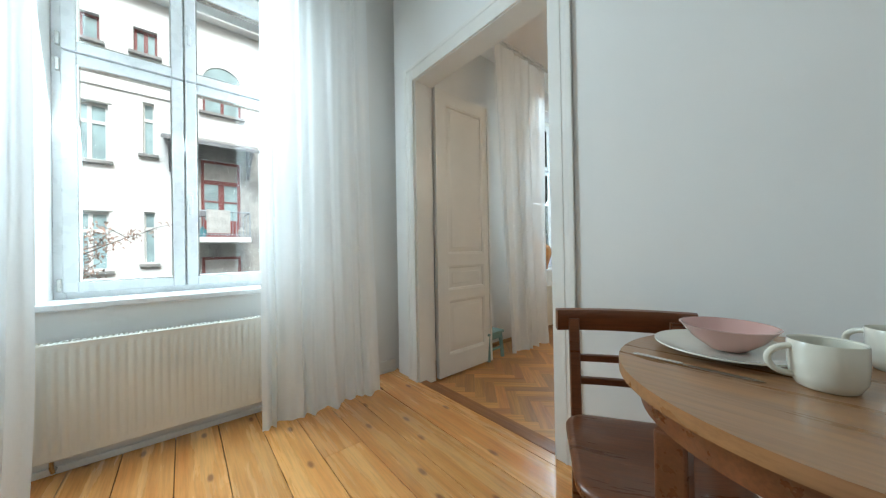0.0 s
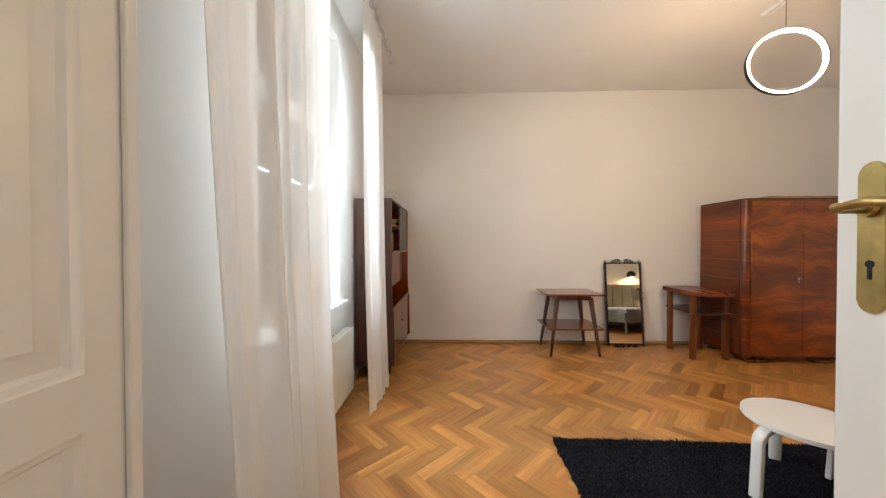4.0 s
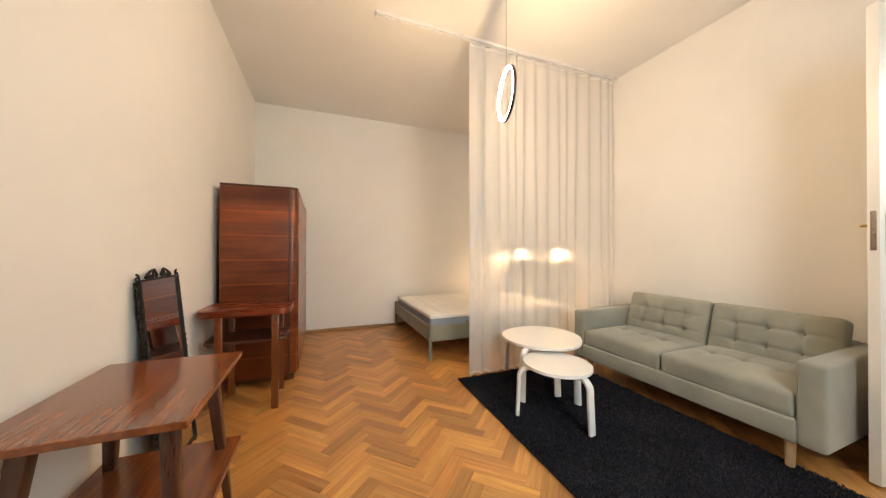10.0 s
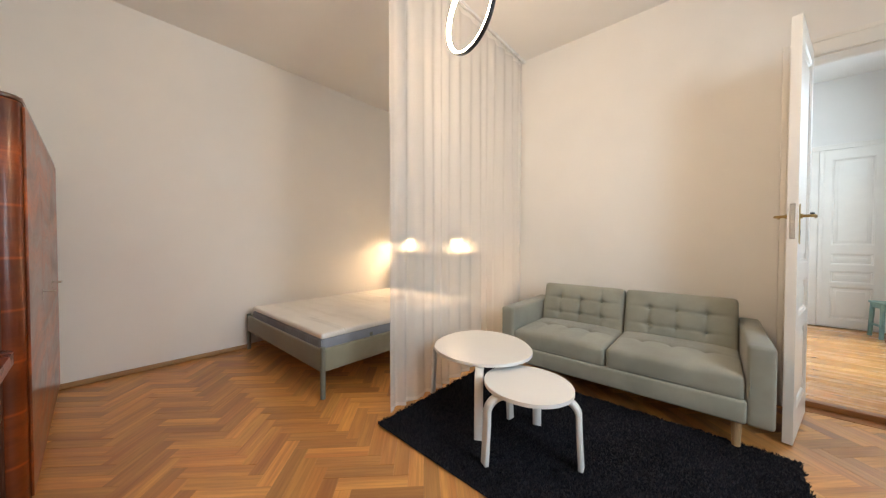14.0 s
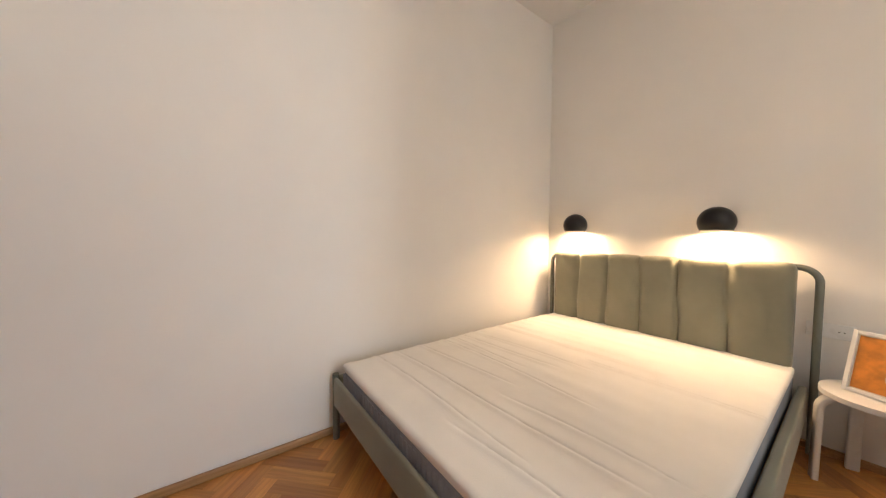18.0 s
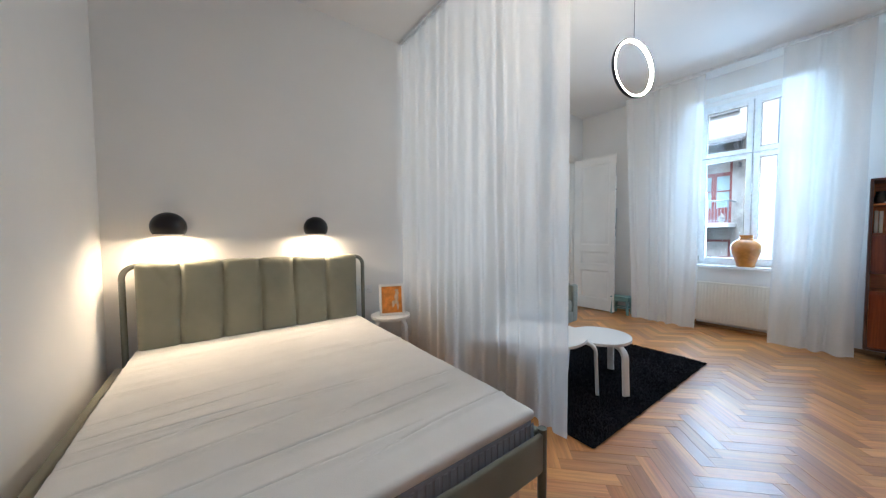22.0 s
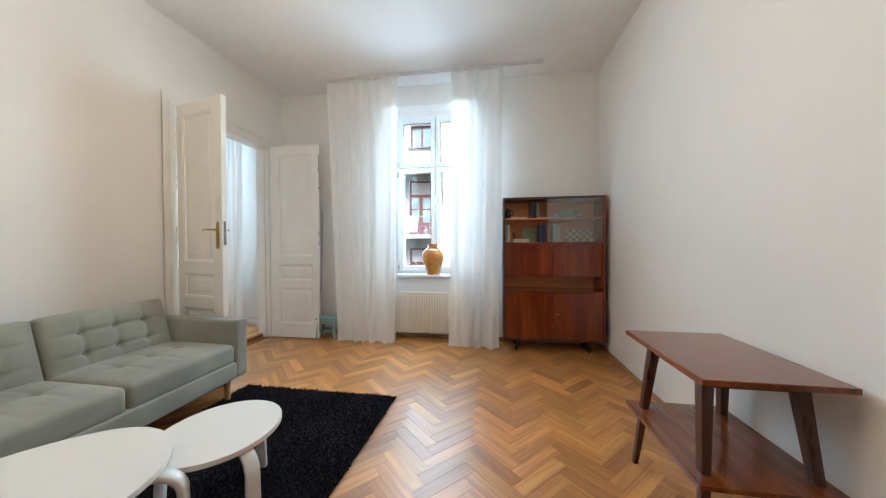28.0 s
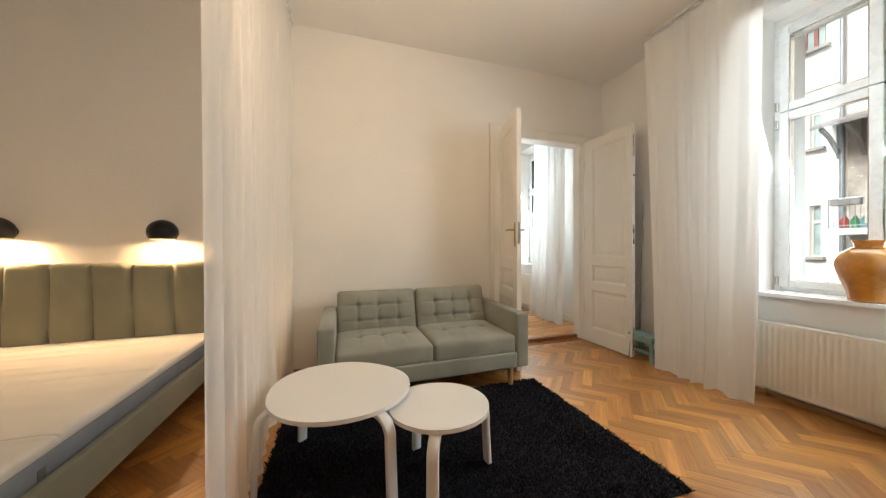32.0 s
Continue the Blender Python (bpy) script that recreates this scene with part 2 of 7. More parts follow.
def cloth_sheer(name, colour, clear, through_light=0.52):
    """A sheer woven curtain: light passes, partly scattered."""
    m = bpy.data.materials.new(name)
    m.use_nodes = True
    nt = m.node_tree
    nt.nodes.remove(nt.nodes["Principled BSDF"])
    out = nt.nodes["Material Output"]
    v = coords(nt)
    weave = noise_fac(nt, stretch(nt, v, 260, 260, 40), 1.0, 2.0)
    col = mix_rgb(nt, weave, tuple(c * 0.975 for c in colour), colour)
    d, t, c = (nt.nodes.new("ShaderNodeBsdf" + k) for k in ("Diffuse", "Translucent", "Transparent"))
    nt.links.new(col, d.inputs[0])
    nt.links.new(col, t.inputs[0])
    m1, m2 = nt.nodes.new("ShaderNodeMixShader"), nt.nodes.new("ShaderNodeMixShader")
    m1.inputs[0].default_value = through_light
    nt.links.new(d.outputs[0], m1.inputs[1])
    nt.links.new(t.outputs[0], m1.inputs[2])
    mr = nt.nodes.new("ShaderNodeMapRange")
    mr.inputs[3].default_value, mr.inputs[4].default_value = clear - 0.02, clear + 0.02
    nt.links.new(weave, mr.inputs[0])
    nt.links.new(mr.outputs[0], m2.inputs[0])
    nt.links.new(m1.outputs[0], m2.inputs[1])
    nt.links.new(c.outputs[0], m2.inputs[2])
    nt.links.new(m2.outputs[0], out.inputs[0])
    return m


def glass_pane(name, tint=(0.97, 0.99, 0.99), film=0.0):
    m = bpy.data.materials.new(name)
    m.use_nodes = True
    nt = m.node_tree
    nt.nodes.remove(nt.nodes["Principled BSDF"])
    g, c, mx, fr = (nt.nodes.new(k) for k in ("ShaderNodeBsdfGlossy", "ShaderNodeBsdfTransparent", "ShaderNodeMixShader", "ShaderNodeFresnel"))
    g.inputs["Roughness"].default_value = 0.02
    c.inputs[0].default_value = (*tint, 1)
    nt.links.new(fr.outputs[0], mx.inputs[0])
    nt.links.new(c.outputs[0], mx.inputs[1])
    nt.links.new(g.outputs[0], mx.inputs[2])
    last = mx.outputs[0]
    # film: a pale diffuse veil painted on in place of reflected light
    if film:
        d, m2 = nt.nodes.new("ShaderNodeBsdfDiffuse"), nt.nodes.new("ShaderNodeMixShader")
        d.inputs[0].default_value = (0.78, 0.70, 0.60, 1)
        r = nt.nodes.new("ShaderNodeMapRange")
        r.inputs[3].default_value, r.inputs[4].default_value = film * 0.7, film * 1.3
        nt.links.new(noise_fac(nt, coords(nt), 5.0), r.inputs[0])
        nt.links.new(r.outputs[0], m2.inputs[0])
        nt.links.new(last, m2.inputs[1])
        nt.links.new(d.outputs[0], m2.inputs[2])
        last = m2.outputs[0]
    nt.links.new(last, nt.nodes["Material Output"].inputs[0])
    return m


def glowing(name, colour, strength):
    m = bpy.data.materials.new(name)
    m.use_nodes = True
    b = m.node_tree.nodes["Principled BSDF"]
    b.inputs["Base Color"].default_value = (0.9, 0.9, 0.88, 1)
    b.inputs["Emission Color"].default_value = (*colour, 1)
    b.inputs["Emission Strength"].default_value = strength
    return m


WALLPAINT = plain("wall_paint", (0.83, 0.815, 0.785), 0.85, vary=0.035, scale=0.9, fine=45, relief=0.0004)
CEILPAINT = plain("ceiling_paint", (0.84, 0.83, 0.81), 0.9, vary=0.03, scale=0.8, fine=40, relief=0.0004)
DOORPAINT = plain("door_gloss_paint", (0.82, 0.795, 0.745), 0.32, vary=0.05, scale=2.0, fine=25, relief=0.0008)
WINPAINT = plain("window_plastic", (0.82, 0.83, 0.83), 0.28, vary=0.02, scale=4, fine=80, relief=0.0001)
RADPAINT = plain("radiator_enamel", (0.80, 0.77, 0.69), 0.35, vary=0.03, scale=4, fine=60, relief=0.0002)
OAK = wood("oak_parquet", (0.44, 0.162, 0.037), (0.73, 0.370, 0.106), 0.38, 0.42, 0, "UV", coat=0.48, coat_rough=0.36, spread=0.26, per_object=True, rings=0.14, brushed=0.55)
OAK_REST = wood("oak_parquet_rest", (0.44, 0.162, 0.037), (0.73, 0.370, 0.106), 0.38, 0.42, 0, "UV", coat=0.48, coat_rough=0.36, spread=0.26, per_island=True, rings=0.14, brushed=0.55)
PINE = wood("pine_boards", (0.71, 0.265, 0.060), (0.92, 0.485, 0.155), 0.24, 0.55, 1, "Object", coat=0.5, spread=0.16, per_object=True, knots=True)
SKIRT = wood("oak_skirting", (0.34, 0.19, 0.085), (0.46, 0.28, 0.13), 0.4, 1.0, 0)
DARKFLOOR = plain("subfloor_dark", (0.07, 0.035, 0.015), 0.9)
WALNUT = wood("walnut_veneer_gloss", (0.11, 0.015, 0.003), (0.28, 0.047, 0.007), 0.28, 0.5, 0, coat=0.15)
WALNUT_SIDE = wood("walnut_veneer_banded", (0.13, 0.021, 0.003), (0.30, 0.062, 0.008), 0.36, 0.3, 0, coat=0.16, bands=0.106, smoke=0.75)
WALNUT_UP = wood("walnut_veneer_upright", (0.105, 0.025, 0.007), (0.25, 0.07, 0.017), 0.22, 0.5, 2, coat=0.6)
WALNUT_DOOR = wood("walnut_veneer_doors", (0.16, 0.027, 0.0035), (0.52, 0.120, 0.013), 0.40, 0.35, 1, coat=0.45, flame=0.32, smoke=0.8, coat_rough=0.05)
WALNUT_MATT = wood("walnut_table", (0.14, 0.031, 0.008), (0.33, 0.093, 0.024), 0.14, 0.7, 1, coat=0.5)
WALNUT_LEG = wood("walnut_leg", (0.055, 0.017, 0.008), (0.11, 0.036, 0.016), 0.3, 0.8, 2, coat=0.3)
THRESH = wood("threshold_oak", (0.26, 0.085, 0.022), (0.42, 0.165, 0.046), 0.36, 0.6, 1, coat=0.2)
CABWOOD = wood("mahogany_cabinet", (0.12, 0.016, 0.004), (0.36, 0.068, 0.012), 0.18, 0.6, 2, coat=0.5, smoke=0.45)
# inside veneer made brighter in colour, in place of light reaching in
CABINSIDE = wood("cabinet_inside_brightened", (0.62, 0.19, 0.040), (0.78, 0.29, 0.075), 0.3, 0.6, 0, coat=0.2)
CABDARK = wood("dark_and_shaded_wood", (0.05, 0.016, 0.009), (0.10, 0.03, 0.014), 0.3, 0.6, 2, coat=0.3)
TEAK = wood("dining_table_oak", (0.29, 0.135, 0.054), (0.43, 0.222, 0.098), 0.3, 0.6, 1, coat=0.4)
CHAIRWOOD = wood("chair_wood", (0.12, 0.036, 0.013), (0.21, 0.07, 0.026), 0.3, 0.8, 0, coat=0.3)
LEGOAK = wood("sofa_leg_beech", (0.52, 0.33, 0.17), (0.64, 0.44, 0.25), 0.45, 1.0, 2)
SOFA = plain("sofa_wool_fabric", (0.30, 0.305, 0.258), 0.95, vary=0.20, scale=2.5, fine=300, relief=0.0012, sheen=0.3, spec=0.2)
BEDCLOTH = plain("bed_frame_fabric", (0.245, 0.245, 0.185), 0.92, vary=0.14, scale=2.5, fine=420, relief=0.0012, sheen=0.3, spec=0.2)
BEDTUBE = plain("bed_tube_paint", (0.16, 0.17, 0.14), 0.45, vary=0.08)
MATTRESS = plain("mattress_ticking", (0.80, 0.78, 0.74), 0.9, vary=0.05, scale=3, fine=300, relief=0.001, sheen=0.2)
MATTSIDE = plain("mattress_side_grey", (0.26, 0.29, 0.34), 0.9, vary=0.12, scale=6, fine=300, relief=0.001)
RUG = plain("rug_black_pile", (0.014, 0.014, 0.021), 0.95, vary=0.3, scale=4, fine=120, relief=0.0, sheen=0.12, spec=0.12)
TABLEWHITE = plain("white_lacquer_table", (0.80, 0.79, 0.765), 0.30, vary=0.012, scale=3, fine=70, relief=0.0)
TEAL = plain("teal_chalk_paint", (0.21, 0.36, 0.34), 0.6, vary=0.2, scale=9, fine=50, relief=0.0008)
BRASS = plain("aged_brass", (0.48, 0.34, 0.13), 0.32, 1.0, vary=0.25, scale=20, fine=120, relief=0.0003)
STEEL = plain("nickel", (0.62, 0.61, 0.58), 0.25, 1.0, vary=0.1, scale=20)
BLACK = plain("black_metal", (0.012, 0.012, 0.013), 0.35, 0.3, vary=0.2)
IRON = plain("black_cast_frame", (0.016, 0.013, 0.012), 0.45, 0.4, vary=0.3, scale=30, fine=150, relief=0.001)
SHEER = cloth_sheer("sheer_voile", (0.94, 0.94, 0.93), 0.08, 0.18)
SHEER_WIN = cloth_sheer("sheer_thin_voile", (0.95, 0.955, 0.95), 0.20, 0.12)
SHEER_BED = cloth_sheer("sheer_linen_voile", (0.97, 0.96, 0.94), 0.30, 0.50)
HEM = cloth_sheer("sheer_hem", (0.86, 0.85, 0.83), 0.06)
GLASS = glass_pane("window_glass")
# the warm veil stands in for the lit wall mirrored in the panes
VEILED = glass_pane("veiled_sliding_glass", film=0.04)
MIRROR = bpy.data.materials.new("mirror_silver")
MIRROR.use_nodes = True
_b = MIRROR.node_tree.nodes["Principled BSDF"]
_b.inputs["Base Color"].default_value, _b.inputs["Metallic"].default_value, _b.inputs["Roughness"].default_value = (0.86, 0.87, 0.85, 1), 1.0, 0.015
OCHRE = plain("ochre_glaze", (0.54, 0.215, 0.036), 0.22, vary=0.28, scale=9, fine=40, relief=0.0006, coat=0.3)
CERAMIC = plain("cream_glaze", (0.76, 0.72, 0.61), 0.15, vary=0.03, coat=0.5, relief=0.0001)
PINK = plain("pink_glaze", (0.62, 0.36, 0.32), 0.16, vary=0.05, coat=0.5, relief=0.0001)
RINGGLOW = glowing("ring_diffuser", (1.0, 0.76, 0.50), 195.0)
BULB = glowing("lamp_bulb", (1.0, 0.68, 0.38), 218.0)


# ---------------------------------------------------------------- mesh helpers
BASE = {}


def crisp_faces(me):
    """Broad plane faces beside small bevels, which stay flat."""
    users = {}
    for p in me.polygons:
        for k in p.edge_keys:
            users.setdefault(k, []).append(p.index)
    flat = set()
    for p in me.polygons:
        if max(abs(c) for c in p.normal) < 0.9999:
            continue
        for k in p.edge_keys:
            if any(q != p.index and me.polygons[q].area < 0.3 * p.area and 0.5 < me.polygons[q].normal.dot(p.normal) < 0.97 for q in users[k]):
                flat.add(p.index)
                break
    return flat


def finish(name, bm, mat, angle=38):
    me = bpy.data.meshes.new(name)
    bm.normal_update()
    bm.to_mesh(me)
    bm.free()
    me.polygons.foreach_set("use_smooth", [True] * len(me.polygons))
    me.set_sharp_from_angle(angle=radians(angle))
    for i in crisp_faces(me) if len(me.polygons) < 400 else ():
        me.polygons[i].use_smooth = False
    me.materials.append(mat)
    return me


def thing(name, label, category, base=(0, 0, 0), turn=0.0, group="", kind="", local=False):
    """An empty at the base of a thing. Parts come in world metres, or in its own axes if local."""
    e = new(name)
    e.empty_display_size = 0.1
    e.matrix_basis = pose(*base, 0, 0, turn)
    if not local:
        BASE[e.name] = e.matrix_basis.inverted()
    return tagged(e, label, category, group, kind)


def part(name, bm, mat, parent, label="", angle=38):
    r = parent
    while r.parent:
        r = r.parent
    if r.name in BASE:
        bm.transform(BASE[r.name])
    ob = new(name, finish(name, bm, mat, angle))
    ob.parent = parent
    return tagged(ob, label)


def single(name, bm, mat, label, category, kind="", group="", angle=38):
    """A thing or a piece of the setting that is one mesh."""
    return tagged(new(name, finish(name, bm, mat, angle)), label, category, group, kind)


def bmn():
    return bmesh.new()


def box(bm, x0, x1, y0, y1, z0, z1, bev=0.0, seg=2):
    v = [bm.verts.new((x, y, z)) for z in (z0, z1) for y in (y0, y1) for x in (x0, x1)]
    f = [bm.faces.new([v[i] for i in q]) for q in ((0, 2, 3, 1), (4, 5, 7, 6), (0, 1, 5, 4), (2, 6, 7, 3), (0, 4, 6, 2), (1, 3, 7, 5))]
    if bev:
        es = {e for q in f for e in q.edges}
        bmesh.ops.bevel(bm, geom=list(es), offset=bev, segments=seg, affect="EDGES", profile=0.5)
    return bm


def soft_box(bm, c, half, r, n=(10, 10, 4), shape=None):
    """A box with rounded edges on a fine grid; shape(p, side) may move each point."""
    cx, cy, cz = c
    hx, hy, hz = half
    cache = {}

    def vert(p):
        key = tuple(round(a, 5) for a in p)
        if key not in cache:
            q = Vector((p[0] * hx, p[1] * hy, p[2] * hz))
            inner = Vector((max(-hx + r, min(hx - r, q.x)), max(-hy + r, min(hy - r, q.y)), max(-hz + r, min(hz - r, q.z))))
            d = q - inner
            if d.length > 1e-9:
                q = inner + d.normalized() * r
            if shape:
                q = shape(q, p)
            cache[key] = bm.verts.new((q.x + cx, q.y + cy, q.z + cz))
        return cache[key]

    def ticks(k, h):
        e = min(0.45, r / h)
        inside = [-1 + e + (2 - 2 * e) * i / k for i in range(k + 1)]
        rim = [-1, -1 + e * 0.18, -1 + e * 0.5]
        return rim + inside + [-a for a in reversed(rim)]

    ax = [ticks(n[0], hx), ticks(n[1], hy), ticks(n[2], hz)]
    for k in range(3):
        i, j = (k + 1) % 3, (k + 2) % 3
        for s in (-1, 1):
            for a in range(len(ax[i]) - 1):
                for b in range(len(ax[j]) - 1):
                    quad = []
                    for da, db in ((0, 0), (1, 0), (1, 1), (0, 1)):
                        p = [0, 0, 0]
                        p[k], p[i], p[j] = s, ax[i][a + da], ax[j][b + db]
                        quad.append(vert(p))
                    if len(set(quad)) == 4:
                        bm.faces.new(quad if s > 0 else quad[::-1])
    return bm


def rod(bm, p0, p1, r0, r1=None, n=14, caps=True):
    r1 = r0 if r1 is None else r1
    p0, p1 = Vector(p0), Vector(p1)
    q = (p1 - p0).to_track_quat("Z", "Y")
    ring = [[bm.verts.new(p + q @ Vector((r * math.cos(2 * math.pi * i / n), r * math.sin(2 * math.pi * i / n), 0))) for i in range(n)] for p, r in ((p0, r0), (p1, r1))]
    for i in range(n):
        bm.faces.new((ring[0][i], ring[0][(i + 1) % n], ring[1][(i + 1) % n], ring[1][i]))
    if caps:
        bm.faces.new(ring[0][::-1])
        bm.faces.new(ring[1])
    return bm


def tube(bm, pts, r, n=10, closed=False):
    pts = [Vector(p) for p in pts]
    rings, m = [], len(pts)
    up = Vector((0, 0, 1))
    for k, p in enumerate(pts):
        a = pts[(k - 1) % m] if closed or k else p
        b = pts[(k + 1) % m] if closed or k < m - 1 else p
        d = (b - a).normalized()
        side = d.cross(up if abs(d.z) < 0.95 else Vector((1, 0, 0))).normalized()
        if rings:
            side = (last - d * last.dot(d)).normalized()
        last = side
        o = d.cross(side)
        rr = r(k / max(1, m - 1)) if callable(r) else r
        rings.append([bm.verts.new(p + side * rr * math.cos(2 * math.pi * i / n) + o * rr * math.sin(2 * math.pi * i / n)) for i in range(n)])
    for k in range(m if closed else m - 1):
        A, B = rings[k], rings[(k + 1) % m]
        for i in range(n):
            bm.faces.new((A[i], A[(i + 1) % n], B[(i + 1) % n], B[i]))
    if not closed:
        bm.faces.new(rings[0][::-1])
        bm.faces.new(rings[-1])
    return bm


def lathe(bm, prof, c=(0, 0, 0), n=36):
    rings = []
    for r, z in prof:
        rings.append([bm.verts.new((c[0] + max(r, 1e-4) * math.cos(2 * math.pi * i / n), c[1] + max(r, 1e-4) * math.sin(2 * math.pi * i / n), c[2] + z)) for i in range(n)])
    for A, B in zip(rings, rings[1:]):
        for i in range(n):
            bm.faces.new((A[i], A[(i + 1) % n], B[(i + 1) % n], B[i]))
    bm.faces.new(rings[0][::-1])
    bm.faces.new(rings[-1])
    return bm


def slab(bm, outline, z0, z1, bev=0.0, seg=2):
    lo = [bm.verts.new((x, y, z0)) for x, y in outline]
    hi = [bm.verts.new((x, y, z1)) for x, y in outline]
    n = len(outline)
    faces = [bm.faces.new(lo[::-1]), bm.faces.new(hi)]
    for i in range(n):
        bm.faces.new((lo[i], lo[(i + 1) % n], hi[(i + 1) % n], hi[i]))
    if bev:
        es = {e for f in faces for e in f.edges}
        bmesh.ops.bevel(bm, geom=list(es), offset=bev, segments=seg, affect="EDGES", profile=0.5)
    return bm


def strip(bm, pts, wide, width, thick):
    """A flat bent bar: a rectangle swept along pts, its width along the vector wide."""
    wide = Vector(wide).normalized() * width / 2
    pts = [Vector(p) for p in pts]
    rings = []
    for k, p in enumerate(pts):
        d = (pts[min(k + 1, len(pts) - 1)] - pts[max(k - 1, 0)]).normalized()
        o = d.cross(wide).normalized() * thick / 2
        e = wide * 0.86
        i = o * 0.7
        rings.append([bm.verts.new(p + q) for q in (wide + i, e + o, -e + o, -wide + i, -wide - i, -e - o, e - o, wide - i)])
    for A, B in zip(rings, rings[1:]):
        for i in range(8):
            bm.faces.new((A[i], A[(i + 1) % 8], B[(i + 1) % 8], B[i]))
    bm.faces.new(rings[0][::-1])
    bm.faces.new(rings[-1])
    return bm


def round_rect(x0, x1, y0, y1, r, n=6):
    pts = []
    for cx, cy, a in ((x1 - r, y1 - r, 0), (x0 + r, y1 - r, 90), (x0 + r, y0 + r, 180), (x1 - r, y0 + r, 270)):
        pts += [(cx + r * math.cos(radians(a + 90 * i / n)), cy + r * math.sin(radians(a + 90 * i / n))) for i in range(n + 1)]
    return pts


# ---------------------------------------------------------------- the shell of the rooms
def wall_with_hole(bm, axis, at0, at1, a0, a1, z1, holes, z0=-0.05):
    """A wall slab between at0 and at1 across axis, from a0 to a1, with rectangular holes (b0, b1, c0, c1)."""
    def put(p0, p1, q0, q1):
        if p1 - p0 > 1e-4 and q1 - q0 > 1e-4:
            if axis == "y":
                box(bm, p0, p1, at0, at1, q0, q1)
            else:
                box(bm, at0, at1, p0, p1, q0, q1)
    left = a0
    for b0, b1, c0, c1 in sorted(holes):
        put(left, b0, z0, z1)
        put(b0, b1, z0, c0)
        put(b0, b1, c1, z1)
        left = b1
    put(left, a1, z0, z1)
    return bm


W1 = (1.565, 2.645, 0.80, 2.965)       # living-room window recess
W2 = (-2.11, -1.005, 0.845, 2.965)     # dining-room window recess
W1Y, W2Y = 0.19, 0.335                 # inner faces of the window frames

bm = bmn()
wall_with_hole(bm, "y", 0.0, OUT, -WALL / 2, LX + 0.3, LZ + 0.3, [W1])
single("wall_window", bm, WALLPAINT, "white plastered outer wall with a deep window recess", "wall", "structure")
bm = bmn()
wall_with_hole(bm, "y", DY1, OUT, DX - 0.3, -WALL / 2, DZ + 0.3, [W2])
single("wall_window_dining", bm, WALLPAINT, "white plastered outer wall of the dining room", "wall", "structure")
bm = bmn()
wall_with_hole(bm, "x", -WALL, 0.0, LY, 0.0, LZ + 0.3, [(OY0, OY1, -0.05, OZ)])
single("wall_divide", bm, WALLPAINT, "cream-white plastered wall with a double-door opening", "wall", "structure")
single("wall_far", box(bmn(), LX, LX + 0.3, LY - 0.3, 0.0, -0.05, LZ + 0.3), WALLPAINT, "plain white plastered long wall", "wall", "structure")
single("wall_back", box(bmn(), -WALL, LX, LY - 0.3, LY, -0.05, LZ + 0.3), WALLPAINT, "plain white plastered end wall of the sleeping corner", "wall", "structure")
bm = bmn()
wall_with_hole(bm, "x", DX - 0.3, DX, DY0, DY1, DZ + 0.3, [])
single("wall_entry", bm, WALLPAINT, "white plastered wall round the entry door", "wall", "structure")
single("wall_dining_back", box(bmn(), DX - 0.3, -WALL, DY0 - 0.3, DY0, -0.05, DZ + 0.3), WALLPAINT, "plain white plastered dining-room wall", "wall", "structure")
single("ceiling", box(bmn(), 0.0, LX, LY, 0.0, LZ, LZ + 0.25), CEILPAINT, "smooth white painted plaster ceiling", "ceiling", "structure")
single("ceiling_dining", box(bmn(), DX, -WALL, DY0, DY1, DZ, DZ + 0.25), CEILPAINT, "smooth white painted dining-room ceiling", "ceiling", "structure")
FLOOR = single("floor", box(bmn(), -WALL, LX + 0.1, LY - 0.1, 0.1, -0.2, -0.011), DARKFLOOR, "oak herringbone parquet floor, worn and glossy", "floor", "structure")
FLOOR2 = single("floor_dining", box(bmn(), DX, -0.125, DY0, DY1 + 0.02, -0.009, DFL - 0.024), DARKFLOOR, "wide knotty pine floorboards, varnished", "floor", "structure")


def skirting(name, pts, mat, label, h=0.042, d=0.022):
    bm = bmn()
    for (x0, y0, x1, y1) in pts:
        box(bm, min(x0, x1), max(x0, x1), min(y0, y1), max(y0, y1), 0.0005, h, 0.008, 3)
    return single(name, bm, mat, label, "baseboard", "structure")


skirting("baseboard_far", [(LX - 0.022, LY + 0.0, LX, 0.0)], SKIRT, "thin oak skirting strip along the long wall")
skirting("baseboard_back", [(0.0, LY, LX - 0.024, LY + 0.022)], SKIRT, "thin oak skirting strip along the end wall")
skirting("baseboard_divide", [(0.0, LY + 0.024, 0.022, OY0 - 0.11)], SKIRT, "thin oak skirting strip behind the sofa")
skirting("baseboard_window", [(0.024, -0.022, LX - 0.024, 0.0)], SKIRT, "thin oak skirting strip below the window")
bm = bmn()
box(bm, DX + 0.02, -WALL, DY1 - 0.02, DY1, DFL, DFL + 0.10, 0.006)
box(bm, DX + 0.02, -WALL, DY1 - 0.034, DY1 - 0.021, DFL, DFL + 0.035, 0.008)
single("baseboard_dining", bm, DOORPAINT, "white moulded skirting board in the dining room", "baseboard", "structure")
bm = bmn()
box(bm, -WALL - 0.022, -WALL, DY0, OY0 - 0.10, DFL, DFL + 0.10, 0.006)
single("baseboard_dining_side", bm, DOORPAINT, "white skirting board beside the double door", "baseboard", "structure")
single("baseboard_entry", box(bmn(), DX, DX + 0.02, DY0, -1.72, DFL, DFL + 0.10, 0.006), DOORPAINT, "white skirting board beside the entry door", "baseboard", "structure")


